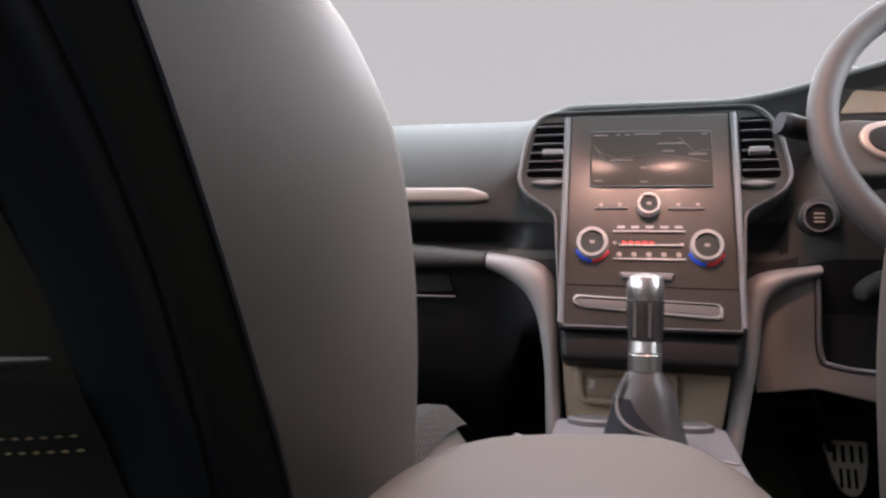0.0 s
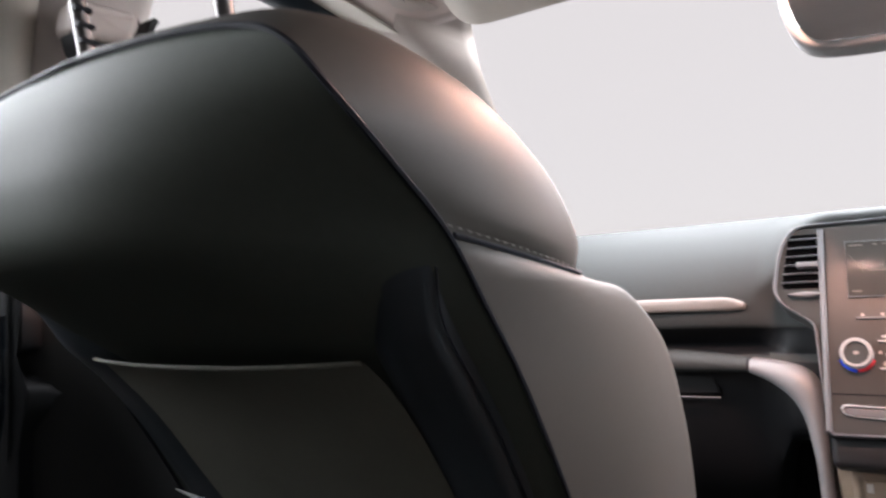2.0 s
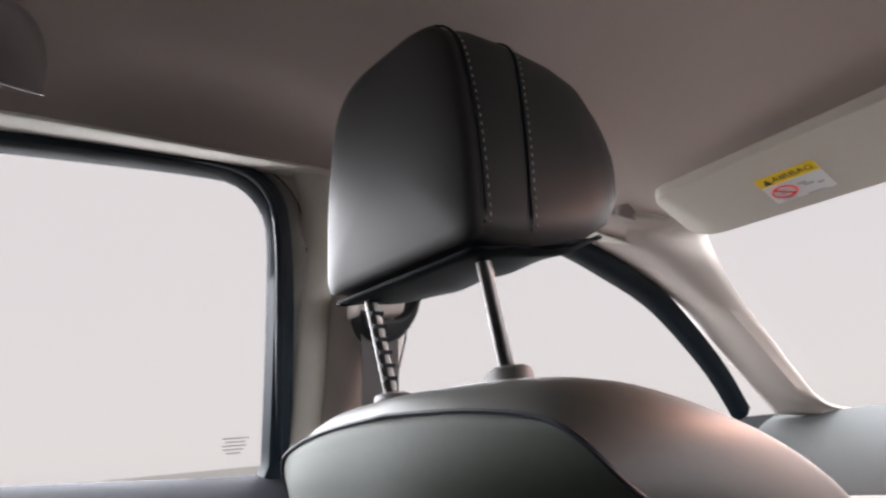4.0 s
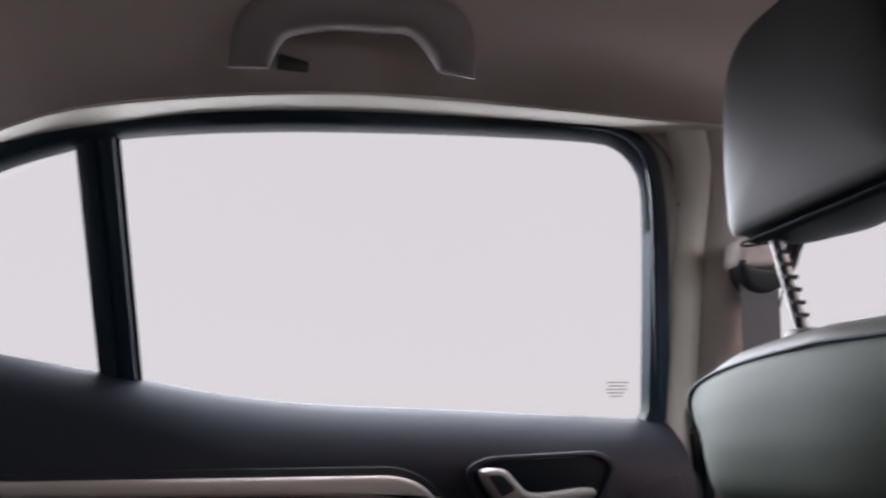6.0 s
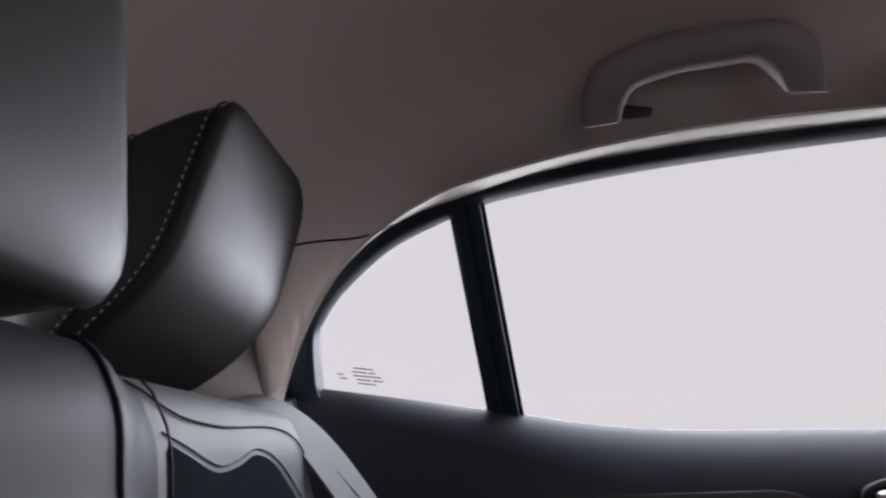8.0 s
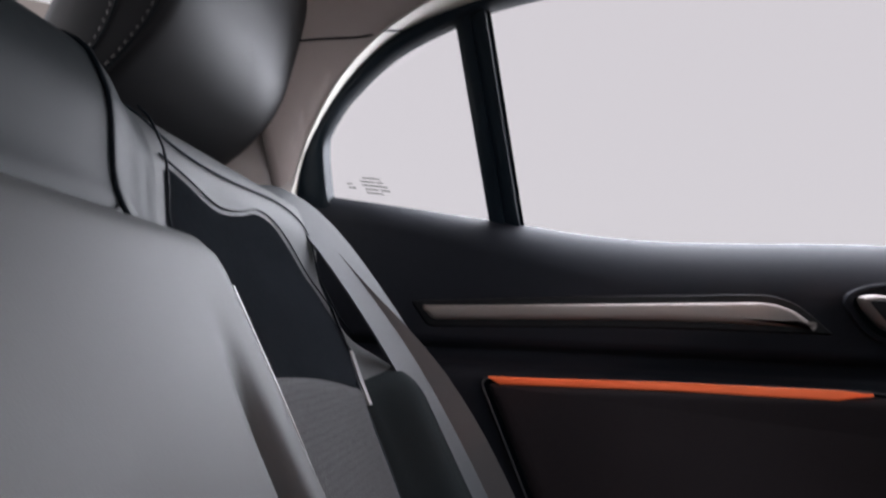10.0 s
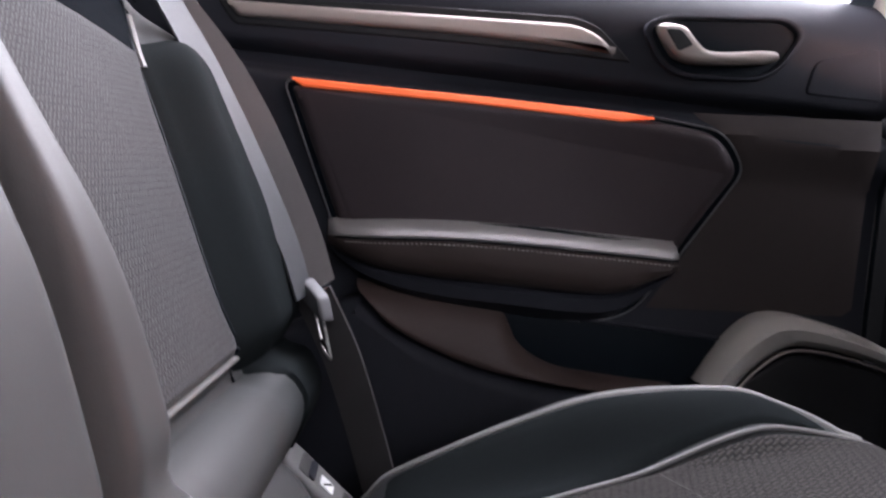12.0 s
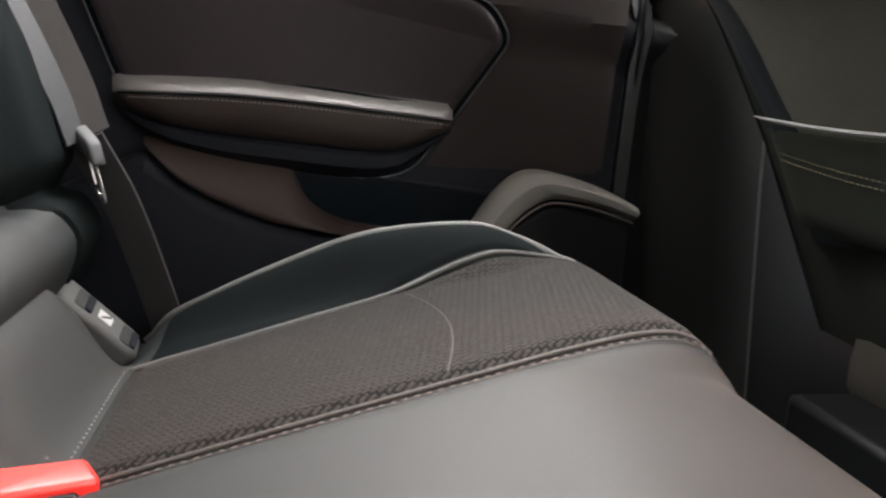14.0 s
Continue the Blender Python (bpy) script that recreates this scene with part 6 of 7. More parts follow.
LEG_GREY = mat("cool_grey_leg_plastic", (0.25, 0.252, 0.258), 0.5, metal=0.15, noise_scale=6, color_var=0.06, rough_var=0.04, bump=0.06, bump_scale=900)
dash_leg("dash_lip", [(-0.72, 1.00, 0.585), (-0.45, 1.03, 0.582), (-0.31, 1.028, 0.580), (-0.212, 1.018, 0.582)], [(-0.72, 1.00, 0.618), (-0.45, 1.03, 0.617), (-0.31, 1.028, 0.613), (-0.212, 1.018, 0.604)], PLASTIC_DASH, "dark grey rounded lip under the dash")
dash_leg("dash_leg", [(-0.209, 1.016, 0.581), (-0.178, 1.008, 0.567), (-0.152, 1.0, 0.547), (-0.137, 0.998, 0.52), (-0.129, 0.996, 0.485), (-0.123, 0.992, 0.439), (-0.119, 0.985, 0.35)], [(-0.208, 1.016, 0.603), (-0.168, 1.008, 0.598), (-0.133, 1.0, 0.588), (-0.113, 0.998, 0.563), (-0.107, 0.996, 0.517), (-0.104, 0.992, 0.456), (-0.099, 0.985, 0.35)], LEG_GREY, "satin grey tapering trim leg")
dash_leg("dash_leg", [(0.222, 1.006, 0.577), (0.186, 1.0, 0.566), (0.167, 1.0, 0.551), (0.155, 1.0, 0.526), (0.150, 0.998, 0.482), (0.142, 0.994, 0.431), (0.127, 0.985, 0.35)], [(0.222, 1.006, 0.592), (0.180, 1.0, 0.586), (0.150, 1.0, 0.578), (0.135, 1.0, 0.560), (0.128, 0.998, 0.525), (0.121, 0.994, 0.466), (0.108, 0.985, 0.35)], LEG_GREY, "satin grey tapering trim leg")
# knee panel beside the column opening, its rim, and the dark hollow behind
KN = lambda x, z, w=0.0: Vector((x, 1.012 + 0.06 * (0.55 - z) - w, z))
knee = [Vector(q) for q in ((0.148, 0.574), (0.214, 0.580))] + spline([(0.217, 0.56), (0.219, 0.50), (0.223, 0.471), (0.236, 0.462), (0.30, 0.455)], 4) + [Vector(q) for q in ((0.64, 0.45), (0.64, 0.405), (0.30, 0.417), (0.22, 0.433), (0.150, 0.424), (0.140, 0.45))]
part("knee_panel", slab(knee, KN, -0.03, 0.004, 0.004), mat("brown_grey_knee_plastic", (0.17, 0.155, 0.145), 0.55, spec=0.35, noise_scale=6, color_var=0.1, rough_var=0.05, bump=0.1, bump_scale=900), dash, "brown grey knee panel")
part("opening_rim", tube([KN(q.x + 0.003, q.y + 0.003, 0.004) for q in spline([(0.214, 0.585), (0.217, 0.56), (0.219, 0.50), (0.223, 0.471), (0.236, 0.462), (0.30, 0.455), (0.5, 0.45)], 6)], 0.0032, 7), PLASTIC_GREY, dash)
part("column_opening", slab([(0.20, 0.66), (0.60, 0.66), (0.60, 0.44), (0.20, 0.44)], lambda x, z, w=0.0: Vector((x, 1.035 - w, z)), -0.02, 0.004, 0.003), PLASTIC_HARD, dash)
part("release_lever", slab(spline([(0.262, 0.565), (0.285, 0.585), (0.315, 0.588), (0.318, 0.572), (0.290, 0.562), (0.268, 0.548)], 5, True), lambda x, z, w=0.0: Vector((x, 0.995 - w, z)), -0.02, 0.012, 0.009), PLASTIC_DASH, dash, "grey column release lever")
# carpet kick panel, bracket and cable runs over the pedals
part("kick_panel", slab([(0.10, 0.43), (0.17, 0.425), (0.24, 0.26), (0.24, 0.0), (0.10, 0.0)], lambda x, z, w=0.0: Vector((x, 1.16 - w, z)), -0.03, 0.004, 0.006), mat("olive_black_carpet", (0.030, 0.029, 0.020), 0.95, noise_scale=20, color_var=0.3, bump=0.8, bump_scale=500), dash)
part("pedal_bracket", slab([(0.17, 0.425), (0.40, 0.425), (0.40, 0.36), (0.30, 0.345), (0.20, 0.375)], lambda x, z, w=0.0: Vector((x, 1.20 - w, z)), -0.02, 0.004, 0.004), PLASTIC_HARD, dash)
for path, r in ((((0.16, 1.10, 0.415), (0.19, 1.09, 0.395), (0.225, 1.10, 0.40), (0.27, 1.12, 0.385)), 0.006), (((0.17, 1.12, 0.40), (0.20, 1.10, 0.365), (0.25, 1.12, 0.36), (0.27, 1.15, 0.33)), 0.005), (((0.23, 1.09, 0.425), (0.245, 1.10, 0.385), (0.285, 1.12, 0.372), (0.33, 1.14, 0.40)), 0.007), (((0.15, 1.11, 0.385), (0.175, 1.12, 0.36), (0.18, 1.13, 0.33)), 0.004)):
    part("cable", tube(spline(path, 6), r, 8), PLASTIC, dash, "black cable run over the pedals")
# instrument panel
part("instrument_face", slab(rounded([(0.22, 0.775), (0.54, 0.775), (0.53, 0.845), (0.23, 0.845)], 0.02), lambda x, z, w=0.0: Vector((x, 1.02 - w, z)), 0, 0.006, 0.003), PIANO, dash)
# plain pale patch imitating lit instruments by colour; it gives no light
part("instrument_lit_patch", slab(rounded([(0.245, 0.785), (0.33, 0.785), (0.33, 0.808), (0.262, 0.815)], 0.005), lambda x, z, w=0.0: Vector((x, 1.02 - w, z)), 0.005, 0.008, 0.001), NICHE, dash)

# ---- steering wheel ----
wheel = thing("steering_wheel", "dark grey leather steering wheel with satin spokes", "steering wheel")
WC, WT = Vector((0.365, 0.835, 0.735)), radians(24)
WH = lambda a, b, h=0.0: WC + Vector((a, b * math.sin(WT) - h * math.cos(WT), b * math.cos(WT) + h * math.sin(WT)))
part("rim", tube([WH(0.182 * math.cos(q), 0.182 * math.sin(q)) for q in np.linspace(0, 2 * math.pi, 65)[:-1]], 0.0158, 14, True, up=(0, 1, -0.4)), mat("wheel_leather", (0.024, 0.0235, 0.024), 0.62, noise_scale=8, color_var=0.12, rough_var=0.05, bump=0.15, bump_scale=700, kind="voronoi"), wheel, "grey leather wheel rim")
part("hub", slab(spline([(-0.085, 0.02), (-0.06, 0.06), (0.06, 0.06), (0.085, 0.02), (0.06, -0.05), (0, -0.075), (-0.06, -0.05)], 6, True), WH, -0.05, 0.012, 0.02), PLASTIC_DASH, wheel)
WR = WH
WH = lambda a, b, h=0.0: WR(a, b - 0.028, h)
for sg in (-1, 1):
    part("spoke", slab(spline([(sg * 0.07, 0.035), (sg * 0.12, 0.032), (sg * 0.172, 0.03), (sg * 0.172, -0.03), (sg * 0.12, -0.035), (sg * 0.07, -0.02)], 4, True), WH, -0.02, 0.008, 0.008), PLASTIC_DASH, wheel)
    part("switch_pad", slab(spline([(sg * 0.085, 0.012), (sg * 0.11, 0.028), (sg * 0.145, 0.022), (sg * 0.152, 0.0), (sg * 0.13, -0.02), (sg * 0.095, -0.014)], 5, True), WH, 0.0, 0.013, 0.004), SATIN, wheel, "satin switch pad")
    part("switch_face", slab(spline([(sg * 0.092, 0.010), (sg * 0.112, 0.021), (sg * 0.140, 0.016), (sg * 0.145, 0.0), (sg * 0.128, -0.014), (sg * 0.10, -0.01)], 5, True), WH, 0.01, 0.0145, 0.002), PLASTIC_HARD, wheel)
part("lower_spoke", slab(spline([(-0.03, -0.06), (0.03, -0.06), (0.022, -0.17), (-0.022, -0.17)], 4, True), WH, -0.01, 0.006, 0.006), SATIN, wheel)
part("column", tube([WH(0, 0, -0.02), WH(0, -0.02, -0.22)], 0.05, 18), PLASTIC_HARD, wheel)
part("stalk", tube([(0.27, 0.90, 0.728), (0.20, 0.87, 0.732), (0.150, 0.85, 0.742)], 0.011, 10, taper=lambda k: 0.8 + 0.4 * k), PLASTIC_HARD, wheel, "black indicator stalk")
part("stalk_tip", tube([(0.150, 0.85, 0.742), (0.142, 0.847, 0.744)], 0.0125, 12), PLASTIC, wheel)

# ---- centre console, gear lever, handbrake side, armrest ----
console = thing("centre_console", "grey plastic centre console with padded beige grey lit armrest", "centre console")
rings = []
for y, h, w in ((0.10, 0.30, 0.095), (0.12, 0.33, 0.10), (0.40, 0.345, 0.105), (0.55, 0.37, 0.105), (0.70, 0.385, 0.105), (0.90, 0.385, 0.105), (1.02, 0.365, 0.10)):
    rings.append([Vector((0.0 + a, y, b)) for a, b in ((-w - 0.02, 0.0), (-w - 0.01, h - 0.06), (-w, h - 0.015), (-w + 0.015, h), (0, h), (w - 0.015, h), (w, h - 0.015), (w + 0.01, h - 0.06), (w + 0.02, 0.0))])
part("body", loft(rings), PLASTIC_DASH, console, sharp=50)
arm_out = spline([(-0.143, 0.16), (-0.148, 0.30), (-0.142, 0.388), (-0.122, 0.440), (-0.085, 0.470), (-0.025, 0.492), (0.018, 0.484), (0.047, 0.450), (0.063, 0.385), (0.069, 0.30), (0.068, 0.16), (0.0, 0.13), (-0.08, 0.13)], 6, True)
part("armrest", slab(arm_out, lambda x, y, w: Vector((x, y, 0.435 + w)), -0.07, 0.045, 0.035, 7), ARM_TOP, console, "padded leather armrest")
part("top_plate", slab(rounded([(-0.095, 0.58), (0.095, 0.58), (0.10, 0.93), (-0.10, 0.93)], 0.02), lambda x, y, w: Vector((x, y, 0.386 + w)), -0.01, 0.008, 0.004), PLATE, console, "satin grey console plate")
for cx in (-0.055, 0.055):
    part("cup_ring", lathe([(0.030, 0.0), (0.030, 0.008), (0.024, 0.010), (0.022, 0.004)], lambda a, b, h, cx=cx: Vector((cx + a, 0.905 + b * 0.7, 0.392 + h))), PLASTIC_GREY, console)
part("brake_switch", slab(rounded([(-0.150, 0.72), (-0.105, 0.72), (-0.105, 0.80), (-0.140, 0.82)], 0.012), lambda x, y, w: Vector((x, y, 0.375 + w + 0.03 * (y - 0.72))), -0.03, 0.02, 0.01), PLATE, console)
part("switch_light", slab(rounded([(-0.062, 0.70), (-0.04, 0.70), (-0.04, 0.706), (-0.062, 0.706)], 0.001), lambda x, y, w: Vector((x, y, 0.394 + w)), -0.002, 0.0015, 0.0005), RED_GLOW, console)
part("niche_back", slab(rounded([(-0.10, 0.468), (0.118, 0.466), (0.105, 0.378), (-0.092, 0.378)], 0.008), lambda x, z, w: Vector((x, 0.995 - w, z)), -0.03, 0.006, 0.003), NICHE, console, "storage niche back, its light painted in as brown grey")
part("socket_plate", ring_frame(rounded([(-0.082, 0.452), (0.052, 0.450), (0.050, 0.403), (-0.078, 0.403)], 0.012), rounded([(-0.072, 0.445), (0.043, 0.443), (0.041, 0.410), (-0.070, 0.410)], 0.009), lambda x, z, w: Vector((x, 0.989 - w, z)), 0, 0.008, 60), NICHE, console)
part("socket_cover", slab(rounded([(-0.066, 0.440), (-0.01, 0.440), (-0.01, 0.415), (-0.064, 0.415)], 0.003), lambda x, z, w: Vector((x, 0.989 - w, z)), 0, 0.005, 0.002), NICHE, console)
part("usb_port", slab(rounded([(-0.063, 0.436), (-0.055, 0.436), (-0.055, 0.424), (-0.063, 0.424)], 0.001), lambda x, z, w: Vector((x, 0.984 - w, z)), -0.002, 0.003, 0.0005), CHROME, console)

lever = thing("gear_lever", "chrome and black gear lever with leather boot", "gear lever")
GX, GY = 0.004, 0.838
GL = lambda a, b, h: Vector((GX + a, GY + b + (h - 0.48) * 0.05, h))
part("cap", lathe([(0.019, 0.548), (0.0205, 0.552), (0.0205, 0.566), (0.018, 0.574), (0.010, 0.577), (0.001, 0.578)], GL), CHROME, lever, "chrome cap")
part("knob", lathe([(0.014, 0.502), (0.018, 0.504), (0.0205, 0.52), (0.0205, 0.5475), (0.019, 0.5485)], GL), mat("dark_knob_lacquer", (0.035, 0.033, 0.033), 0.28, spec=0.6, noise_scale=20, color_var=0.1, rough_var=0.05), lever, "gloss black knob")
for q in (-0.6, 0.2):
    part("knob_rib", tube([GL(0.0205 * math.sin(q), -0.0205 * math.cos(q), h) for h in (0.508, 0.528, 0.546)], 0.0018, 6), CHROME, lever)
part("collar", lathe([(0.018, 0.470), (0.0185, 0.488), (0.017, 0.4895), (0.0185, 0.491), (0.0165, 0.503), (0.012, 0.504)], GL), CHROME, lever, "chrome collar")
rings = []
for h, r in ((0.388, 0.048), (0.40, 0.046), (0.42, 0.038), (0.44, 0.033), (0.455, 0.027), (0.466, 0.021), (0.472, 0.0175)):
    rings.append([GL(r * math.cos(q) * (1 + 0.05 * math.sin(4 * q + h * 90)), r * 0.9 * math.sin(q) * (1 + 0.04 * math.sin(3 * q + h * 50)), h) for q in np.linspace(0, 2 * math.pi, 29)[:-1]])
BOOT = mat("dark_boot_leather", (0.050, 0.050, 0.053), 0.38, spec=0.5, noise_scale=14, color_var=0.2, rough_var=0.08, bump=0.25, bump_scale=220)
part("boot", loft(rings), BOOT, lever, "creased grey leather boot")
part("boot_seam", tube([GL(a, b, h) for a, b, h in spline([(-0.019, -0.016, 0.468), (-0.030, -0.020, 0.435), (-0.018, -0.036, 0.415), (0.016, -0.040, 0.405), (0.022, -0.040, 0.396), (0.0, -0.047, 0.390), (-0.03, -0.038, 0.389)], 5)], 0.0022, 6), PLASTIC_GREY, lever)

# dark folded gusset of the boot, inside the curved seam
fold_rows = []
for h, r, q0, q1 in ((0.389, 0.050, 3.75, 5.35), (0.398, 0.0480, 3.70, 5.30), (0.408, 0.0445, 3.62, 5.05), (0.418, 0.0405, 3.55, 4.75), (0.430, 0.0375, 3.50, 4.45), (0.442, 0.0345, 3.48, 4.25)):
    fold_rows.append([GL(r * math.cos(q) * (1 + 0.05 * math.sin(4 * q + h * 90)), r * 0.9 * math.sin(q) * (1 + 0.04 * math.sin(3 * q + h * 50)), h) for q in np.linspace(q0, q1, 9)])
part("boot_gusset", loft(fold_rows, False, False), PLASTIC, lever, "dark folded boot gusset", sharp=80)
# raised lip of the console plate, two slots and a switch beside them
part("plate_lip", tube([(x, 0.775 - 0.9 * x * x * 3, 0.396) for x in np.linspace(-0.088, 0.092, 16)], 0.0032, 8, flat=0.6), PLATE, console)
for x0, x1 in ((-0.046, -0.012), (0.012, 0.030), (0.064, 0.080)):
    part("plate_slot", slab(rounded([(x0, 0.738), (x1, 0.736), (x1, 0.746), (x0, 0.748)], 0.002), lambda x, y, w: Vector((x, y, 0.394 + w)), -0.003, 0.0012, 0.0004), INK, console)
part("plate_switch", slab(rounded([(0.031, 0.734), (0.063, 0.732), (0.063, 0.746), (0.031, 0.748)], 0.003), lambda x, y, w: Vector((x, y, 0.394 + w)), -0.003, 0.004, 0.002), RING, console)
for cx in (-0.055, 0.055):
    part("cup_well", lathe([(0.024, 0.0085), (0.016, 0.0045), (0.001, 0.004)], lambda a, b, h, cx=cx: Vector((cx + a, 0.905 + b * 0.7, 0.392 + h))), PLASTIC_DASH, console, "shadowed cup well")

pedal = thing("brake_pedal", "silver metal brake pedal with rubber slots", "pedal")
PD = lambda x, z, w=0.0: Vector((x, 1.20 + (z - 0.29) * 0.35 - w, z))
PEDAL = mat("brushed_pedal_metal", (0.62, 0.57, 0.48), 0.4, metal=0.5, noise_scale=20, color_var=0.05, rough_var=0.05)
part("pad", slab(spline([(0.278, 0.332), (0.305, 0.337), (0.334, 0.332), (0.331, 0.285), (0.318, 0.258), (0.298, 0.258), (0.283, 0.285)], 5, True), PD, -0.008, 0.006, 0.004), PEDAL, pedal, "silver pedal pad")
for i in range(4):
    part("slot", slab(rounded([(0.286 + i * 0.012, 0.325), (0.291 + i * 0.012, 0.325), (0.291 + i * 0.012, 0.302), (0.286 + i * 0.012, 0.302)], 0.001), PD, 0.003, 0.0068, 0.0003), RUBBER, pedal)
for i in range(3):
    part("slot", slab(rounded([(0.293 + i * 0.010, 0.293), (0.2975 + i * 0.010, 0.293), (0.2975 + i * 0.010, 0.267), (0.293 + i * 0.010, 0.267)], 0.001), PD, 0.003, 0.0068, 0.0003), RUBBER, pedal)
part("arm", tube([(0.31, 1.24, 0.33), (0.31, 1.30, 0.45), (0.31, 1.34, 0.55)], 0.012, 8), PLASTIC_HARD, pedal)

# ---- roof fittings ----
visor = thing("sun_visor", "beige grey folded sun visor with yellow and white airbag label", "sun visor")
V00, V10, V11, V01 = Vector((-0.456, 0.524, 1.119)), Vector((-0.115, 0.507, 1.128)), Vector((-0.118, 0.655, 1.086)), Vector((-0.470, 0.648, 1.084))


def VS(a, b, w=0.0):
    p = V00.lerp(V10, a).lerp(V01.lerp(V11, a), b)
    return p + Vector((0, -0.2, -0.98)) * w


part("visor_panel", slab([(p.x / 0.344, p.y / 0.14) for p in rounded([(0.004, 0.0), (0.340, 0.0), (0.344, 0.14), (0.0, 0.14)], [0.022, 0.016, 0.03, 0.045], 8)], VS, -0.010, 0.004, 0.005), mat("visor_cloth", (0.54, 0.50, 0.44), 0.85, noise_scale=5, color_var=0.04, bump=0.2, bump_scale=1200), visor)
part("pull_notch", slab(spline([(0.745, 0.80), (0.78, 0.775), (0.82, 0.79), (0.78, 0.83)], 5, True), VS, 0.002, 0.0055, 0.0008), HANDLE, visor)


def label_quad(a0, a1, b0, b1, w):
    return slab([(a0, b0), (a1, b0), (a1, b1), (a0, b1)], VS, 0.003, w, 0.0002, 1)


LA0, LA1, LB0, LB1 = 0.36, 0.565, 0.34, 0.80
part("label_sheet", label_quad(LA0, LA1, LB0, LB1, 0.0046), WHITE, visor, "white warning label")
part("label_band", label_quad(LA0, LA1, LB0, LB0 + 0.15, 0.0049), YELLOW, visor, "yellow warning band")


def lettering(word, a, b, size, parent, ink):
    cu = bpy.data.curves.new("lettering", "FONT")
    cu.body, cu.size, cu.align_x, cu.align_y = word, 1.0, "CENTER", "CENTER"
    tmp = bpy.data.objects.new("lettering_tmp", cu)
    me = bpy.data.meshes.new_from_object(tmp)
    bpy.data.objects.remove(tmp)
    ux, uy = (V10 - V00).length, (V01 - V00).length
    for v in me.vertices:
        v.co = VS(a + v.co.x * size / ux, b - v.co.y * size / uy, 0.0052)
    me.materials.append(ink)
    o = new("lettering", me)
    o.parent = parent
    o["label"] = "black printed word AIRBAG"
    return o


lettering("AIRBAG", lerp(LA0, LA1, 0.60), LB0 + 0.078, 0.0140, visor, INK)
part("warning_triangle", slab([(LA0 + 0.018, LB0 + 0.125), (LA0 + 0.048, LB0 + 0.125), (LA0 + 0.033, LB0 + 0.03)], VS, 0.004, 0.0053, 0.0001, 1), INK, visor)
cc = lambda q, r: (lerp(LA0, LA1, 0.27) + r * math.cos(q), LB0 + 0.30 + r * math.sin(q) * 2.3)
part("ban_sign", tube([VS(*cc(q, 0.040), 0.0050) for q in np.linspace(0, 2 * math.pi, 25)[:-1]], 0.0014, 5, True), RED_INK, visor, "red prohibition ring")
part("ban_bar", tube([VS(*cc(0.8, 0.038), 0.0050), VS(*cc(3.94, 0.038), 0.0050)], 0.0012, 5), RED_INK, visor)
for a, b, w_, h_ in ((0.25, 0.31, 0.03, 0.06), (0.60, 0.26, 0.04, 0.03), (0.68, 0.30, 0.05, 0.03), (0.85, 0.33, 0.03, 0.03), (0.68, 0.45, 0.09, 0.03), (0.25, 0.43, 0.07, 0.02)):
    aa, bb = lerp(LA0, LA1, a), LB0 + b
    part("label_bar", slab([(aa - w_ / 3, bb - h_ / 2), (aa + w_ / 3, bb - h_ / 2), (aa + w_ / 3, bb + h_ / 2), (aa - w_ / 3, bb + h_ / 2)], VS, 0.004, 0.0050, 0.0001, 1), GREY_INK, visor)

roof_con = thing("roof_console", "beige plastic roof console with two lit warm map lights", "roof console")
RC = lambda x, y, w=0.0: Vector((x, y, 1.132 - 0.10 * (y - 0.60) - w))
part("console_panel", slab(rounded([(-0.108, 0.50), (0.108, 0.50), (0.112, 0.74), (-0.112, 0.74)], 0.03), RC, -0.05, 0.012, 0.010), TRIM, roof_con)
for sx in (-0.068, 0.068):
    part("lamp_surround", lathe([(0.030, 0.010), (0.030, 0.014), (0.024, 0.016), (0.022, 0.012)], lambda a, b, h, sx=sx: RC(sx + a, 0.615 + b, h)), TRIM, roof_con)
    part("lamp_lens", lathe([(0.021, 0.010), (0.021, 0.0135), (0.001, 0.0145)], lambda a, b, h, sx=sx: RC(sx + a, 0.615 + b, h)), LAMP_GLOW, roof_con, "lit warm white lamp lens")
    part("lamp_groove", tube([RC(sx * 1.0 + 0.034 * math.cos(q), 0.615 + 0.05 * math.sin(q), 0.0125) for q in np.linspace(0, 2 * math.pi, 29)[:-1]], 0.0012, 5, True), PLASTIC_DASH, roof_con)

mirror_t = thing("rear_view_mirror", "grey plastic rear view mirror hanging under the windscreen top", "mirror")
MW = lambda x, z, w=0.0: Vector((0.035 + x, 0.735 + 0.12 * x - w, 1.02 + z))
part("mirror_shell", slab(spline([(-0.125, 0.03), (-0.09, 0.036), (0.09, 0.036), (0.125, 0.025), (0.12, -0.025), (0.08, -0.045), (-0.06, -0.048), (-0.11, -0.03)], 6, True), MW, -0.035, 0.006, 0.012, 6), mat("mirror_shell_plastic", (0.22, 0.215, 0.21), 0.5, noise_scale=6, color_var=0.06), mirror_t)
part("mirror_face", slab(spline([(-0.115, 0.026), (-0.09, 0.03), (0.09, 0.03), (0.115, 0.02), (0.11, -0.022), (0.078, -0.038), (-0.06, -0.04), (-0.10, -0.026)], 6, True), MW, 0.004, 0.0075, 0.001), MIRROR, mirror_t)
part("mirror_stem", tube([MW(-0.01, 0.02, -0.03), MW(-0.01, 0.10, -0.06)], 0.014, 10), PLASTIC_DASH, mirror_t)
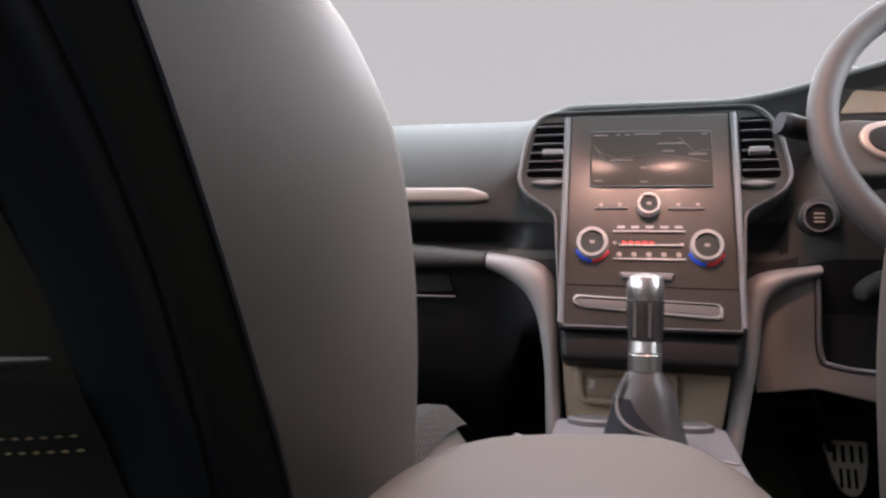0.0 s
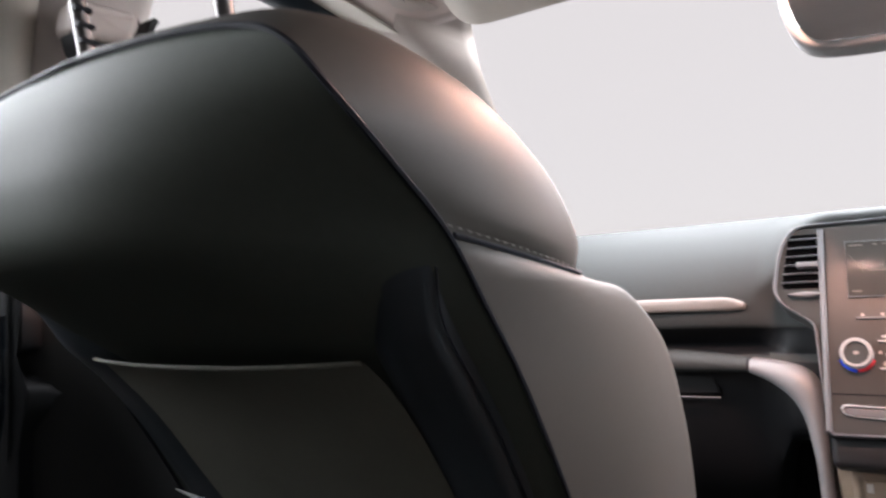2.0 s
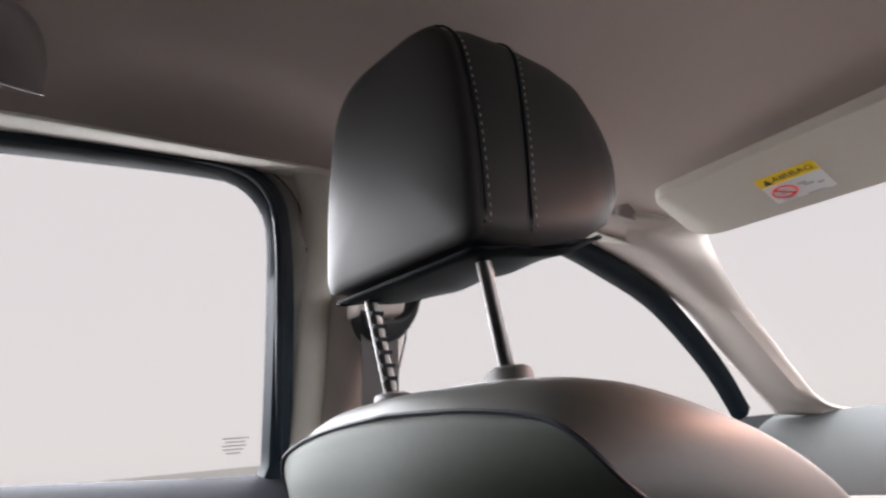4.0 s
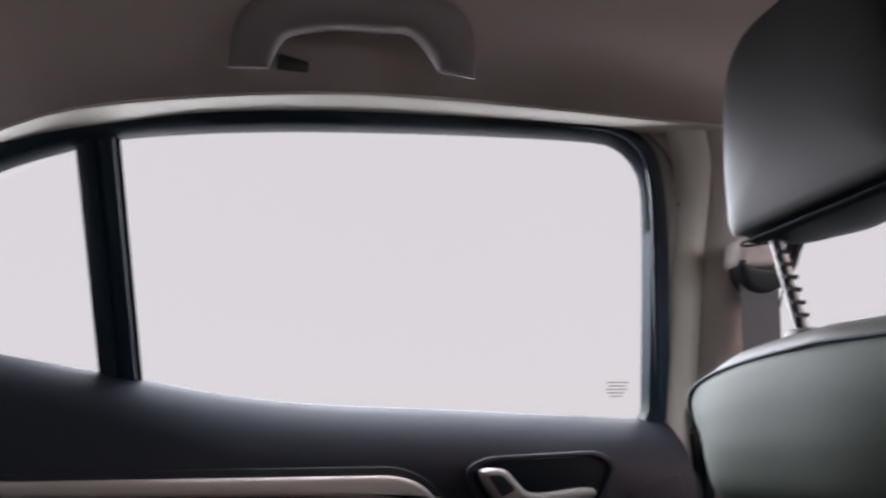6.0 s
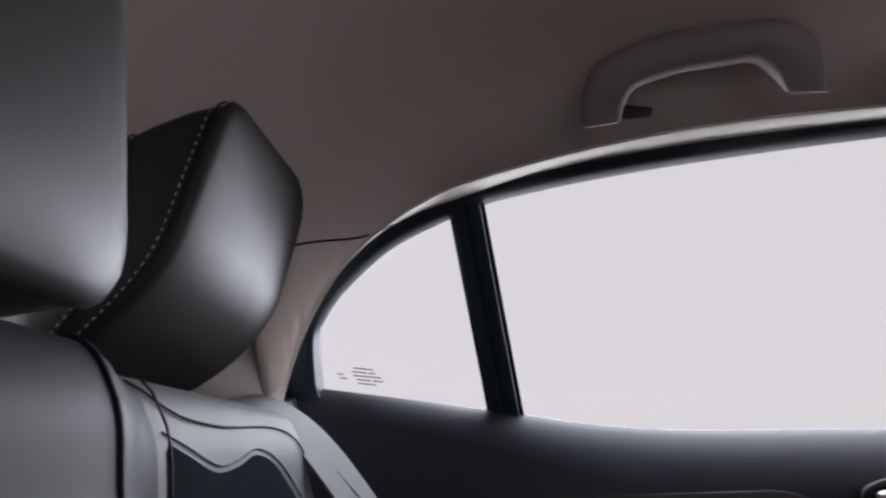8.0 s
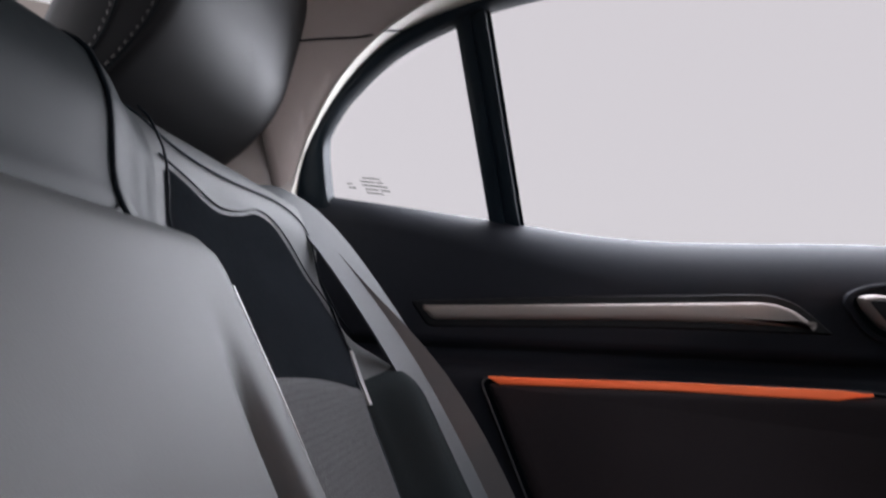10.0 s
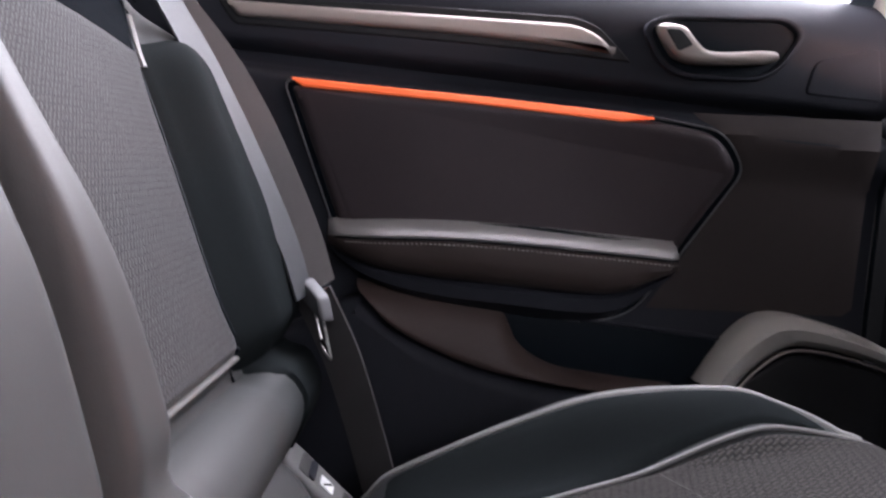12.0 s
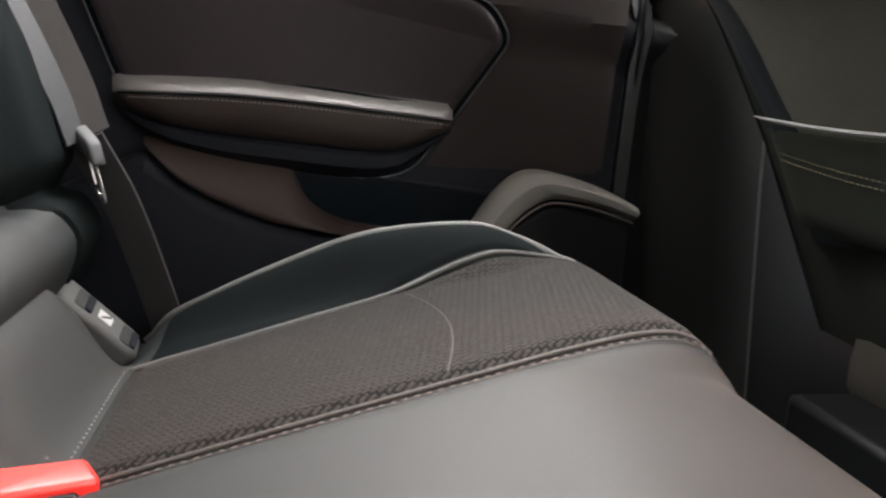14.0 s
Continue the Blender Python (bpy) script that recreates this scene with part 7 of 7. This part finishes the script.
part("sensor_cover", slab(spline([(-0.10, 0.075), (0.06, 0.075), (0.075, 0.12), (-0.12, 0.12)], 5, True), MW, -0.10, -0.02, 0.02), mat("sensor_cover_plastic", (0.3, 0.29, 0.28), 0.5, noise_scale=6, color_var=0.05), mirror_t)


def grab_handle(name, x, y0, y1, z0, z1, label):
    """A fixed roof grab handle between y0 and y1, hanging from the lining."""
    h = thing(name, label, "grab handle", group="grab handles")
    s = 1 if x < 0 else -1
    L = y1 - y0
    zt = lambda k: lerp(z0, z1, k)
    outer = spline([(y0, z0), (y0 + 0.002, z0 + 0.026), (y0 + 0.014, z0 + 0.048), (y0 + 0.04, z0 + 0.060), (y0 + L * 0.35, zt(0.35) + 0.066), (y0 + L * 0.65, zt(0.65) + 0.066), (y1 - 0.04, z1 + 0.060), (y1 - 0.014, z1 + 0.048), (y1 - 0.002, z1 + 0.026), (y1, z1)], 5)
    inner = spline([(y0 + 0.036, z0 + 0.002), (y0 + 0.041, z0 + 0.014), (y0 + 0.050, z0 + 0.026), (y0 + 0.066, z0 + 0.031), (y0 + L * 0.42, zt(0.42) + 0.032), (y0 + L * 0.58, zt(0.58) + 0.032), (y1 - 0.070, z1 + 0.029), (y1 - 0.055, z1 + 0.022), (y1 - 0.044, z1 + 0.012), (y1 - 0.036, z1 + 0.002)], 5)
    inner = resample(inner, len(outer))
    outer = resample(outer, len(outer))
    place = lambda p, w: Vector((x + s * (0.58 * (p.y - z0) + w), p.x, p.y - 0.5 * w))
    rows = []
    for k, w in ((0.0, -0.016), (0.0, 0.0), (0.06, 0.007), (0.2, 0.012), (0.5, 0.014), (0.8, 0.012), (0.94, 0.007), (1.0, 0.0), (1.0, -0.010)):
        n = len(outer) - 1
        rows.append([place(a.lerp(b, k), w * (0.2 + 0.8 * min(1, 9 * min(i, n - i) / n))) for i, (a, b) in enumerate(zip(outer, inner))])
    part("grip", loft(list(zip(*rows)), True, True), HANDLE, h, "beige plastic grip", sharp=60)
    for e in (0, -1):
        a, b = outer[e], inner[e]
        part("end_lip", tube([place(a.lerp(b, k), 0.003 + 0.008 * math.sin(math.pi * k)) + Vector((0, 0, -0.001)) for k in np.linspace(0.04, 0.96, 9)], 0.0010, 6), HANDLE, h, "pale worn lip of the handle foot")
    return h


gh = grab_handle("grab_handle", -0.555, -0.379, -0.149, 1.132, 1.143, "beige plastic roof grab handle over the rear door")
part("coat_hook", slab(rounded([(-0.335, 1.150), (-0.305, 1.150), (-0.308, 1.154), (-0.335, 1.160)], 0.003), lambda a, b, w: Vector((-0.585 + w, a, b)), 0, 0.016, 0.003), PLASTIC_DASH, gh, "small dark coat hook")
# joint between the roof lining and the back pillar cover
for sx in (-1, 1):
    o = part("trim", tube([(sx * x, y, z) for x, y, z in spline([(-0.568, -0.675, 1.038), (-0.580, -0.650, 1.044), (-0.594, -0.614, 1.049), (-0.612, -0.590, 1.062), (-0.648, -0.585, 1.078), (-0.676, -0.572, 1.093), (-0.678, -0.553, 1.100)], 5)], 0.0011, 6), RUBBER)
    tagged(o, "thin dark joint between headliner and back pillar", "joint", kind="structure")
grab_handle("grab_handle", -0.530, 0.42, 0.602, 1.140, 1.126, "beige plastic roof grab handle over the front door")
grab_handle("grab_handle", 0.555, -0.381, -0.158, 1.130, 1.142, "beige plastic roof grab handle over the rear door")

# front belt guide on the centre pillar
fb = thing("front_seat_belt", "dark belt webbing through a beige and black pillar guide", "seat belt")
FG = lambda y, z, w=0.0: Vector((-0.672 + 0.455 * (z - 0.99) + w, y, z))
part("guide_cover", slab(rounded([(0.195, 1.022), (0.262, 1.026), (0.262, 0.995), (0.197, 0.99)], 0.010), FG, 0.0, 0.030, 0.010), TRIM, fb, "beige guide cover")
part("guide_loop", slab(spline([(0.199, 0.999), (0.206, 0.981), (0.222, 0.966), (0.245, 0.962), (0.266, 0.972), (0.281, 0.998), (0.280, 1.027), (0.273, 1.010), (0.262, 0.995), (0.245, 0.990), (0.215, 0.992)], 4, True), FG, 0.004, 0.030, 0.006), PLASTIC_HARD, fb, "black belt guide loop")
part("webbing", band(spline([(-0.655, 0.232, 0.985), (-0.680, 0.243, 0.90), (-0.715, 0.255, 0.82), (-0.745, 0.265, 0.76)], 5), 0.046, (0.25, 0.97, 0.0)), BELT_D, fb)
part("adjuster_groove", tube([(-0.6755, 0.225, 1.043), (-0.668, 0.26, 1.044), (-0.667, 0.285, 1.040), (-0.672, 0.292, 1.025), (-0.687, 0.292, 0.975), (-0.706, 0.288, 0.93)], 0.0013, 6), PLASTIC_DASH, fb, "dark groove of the height adjuster")
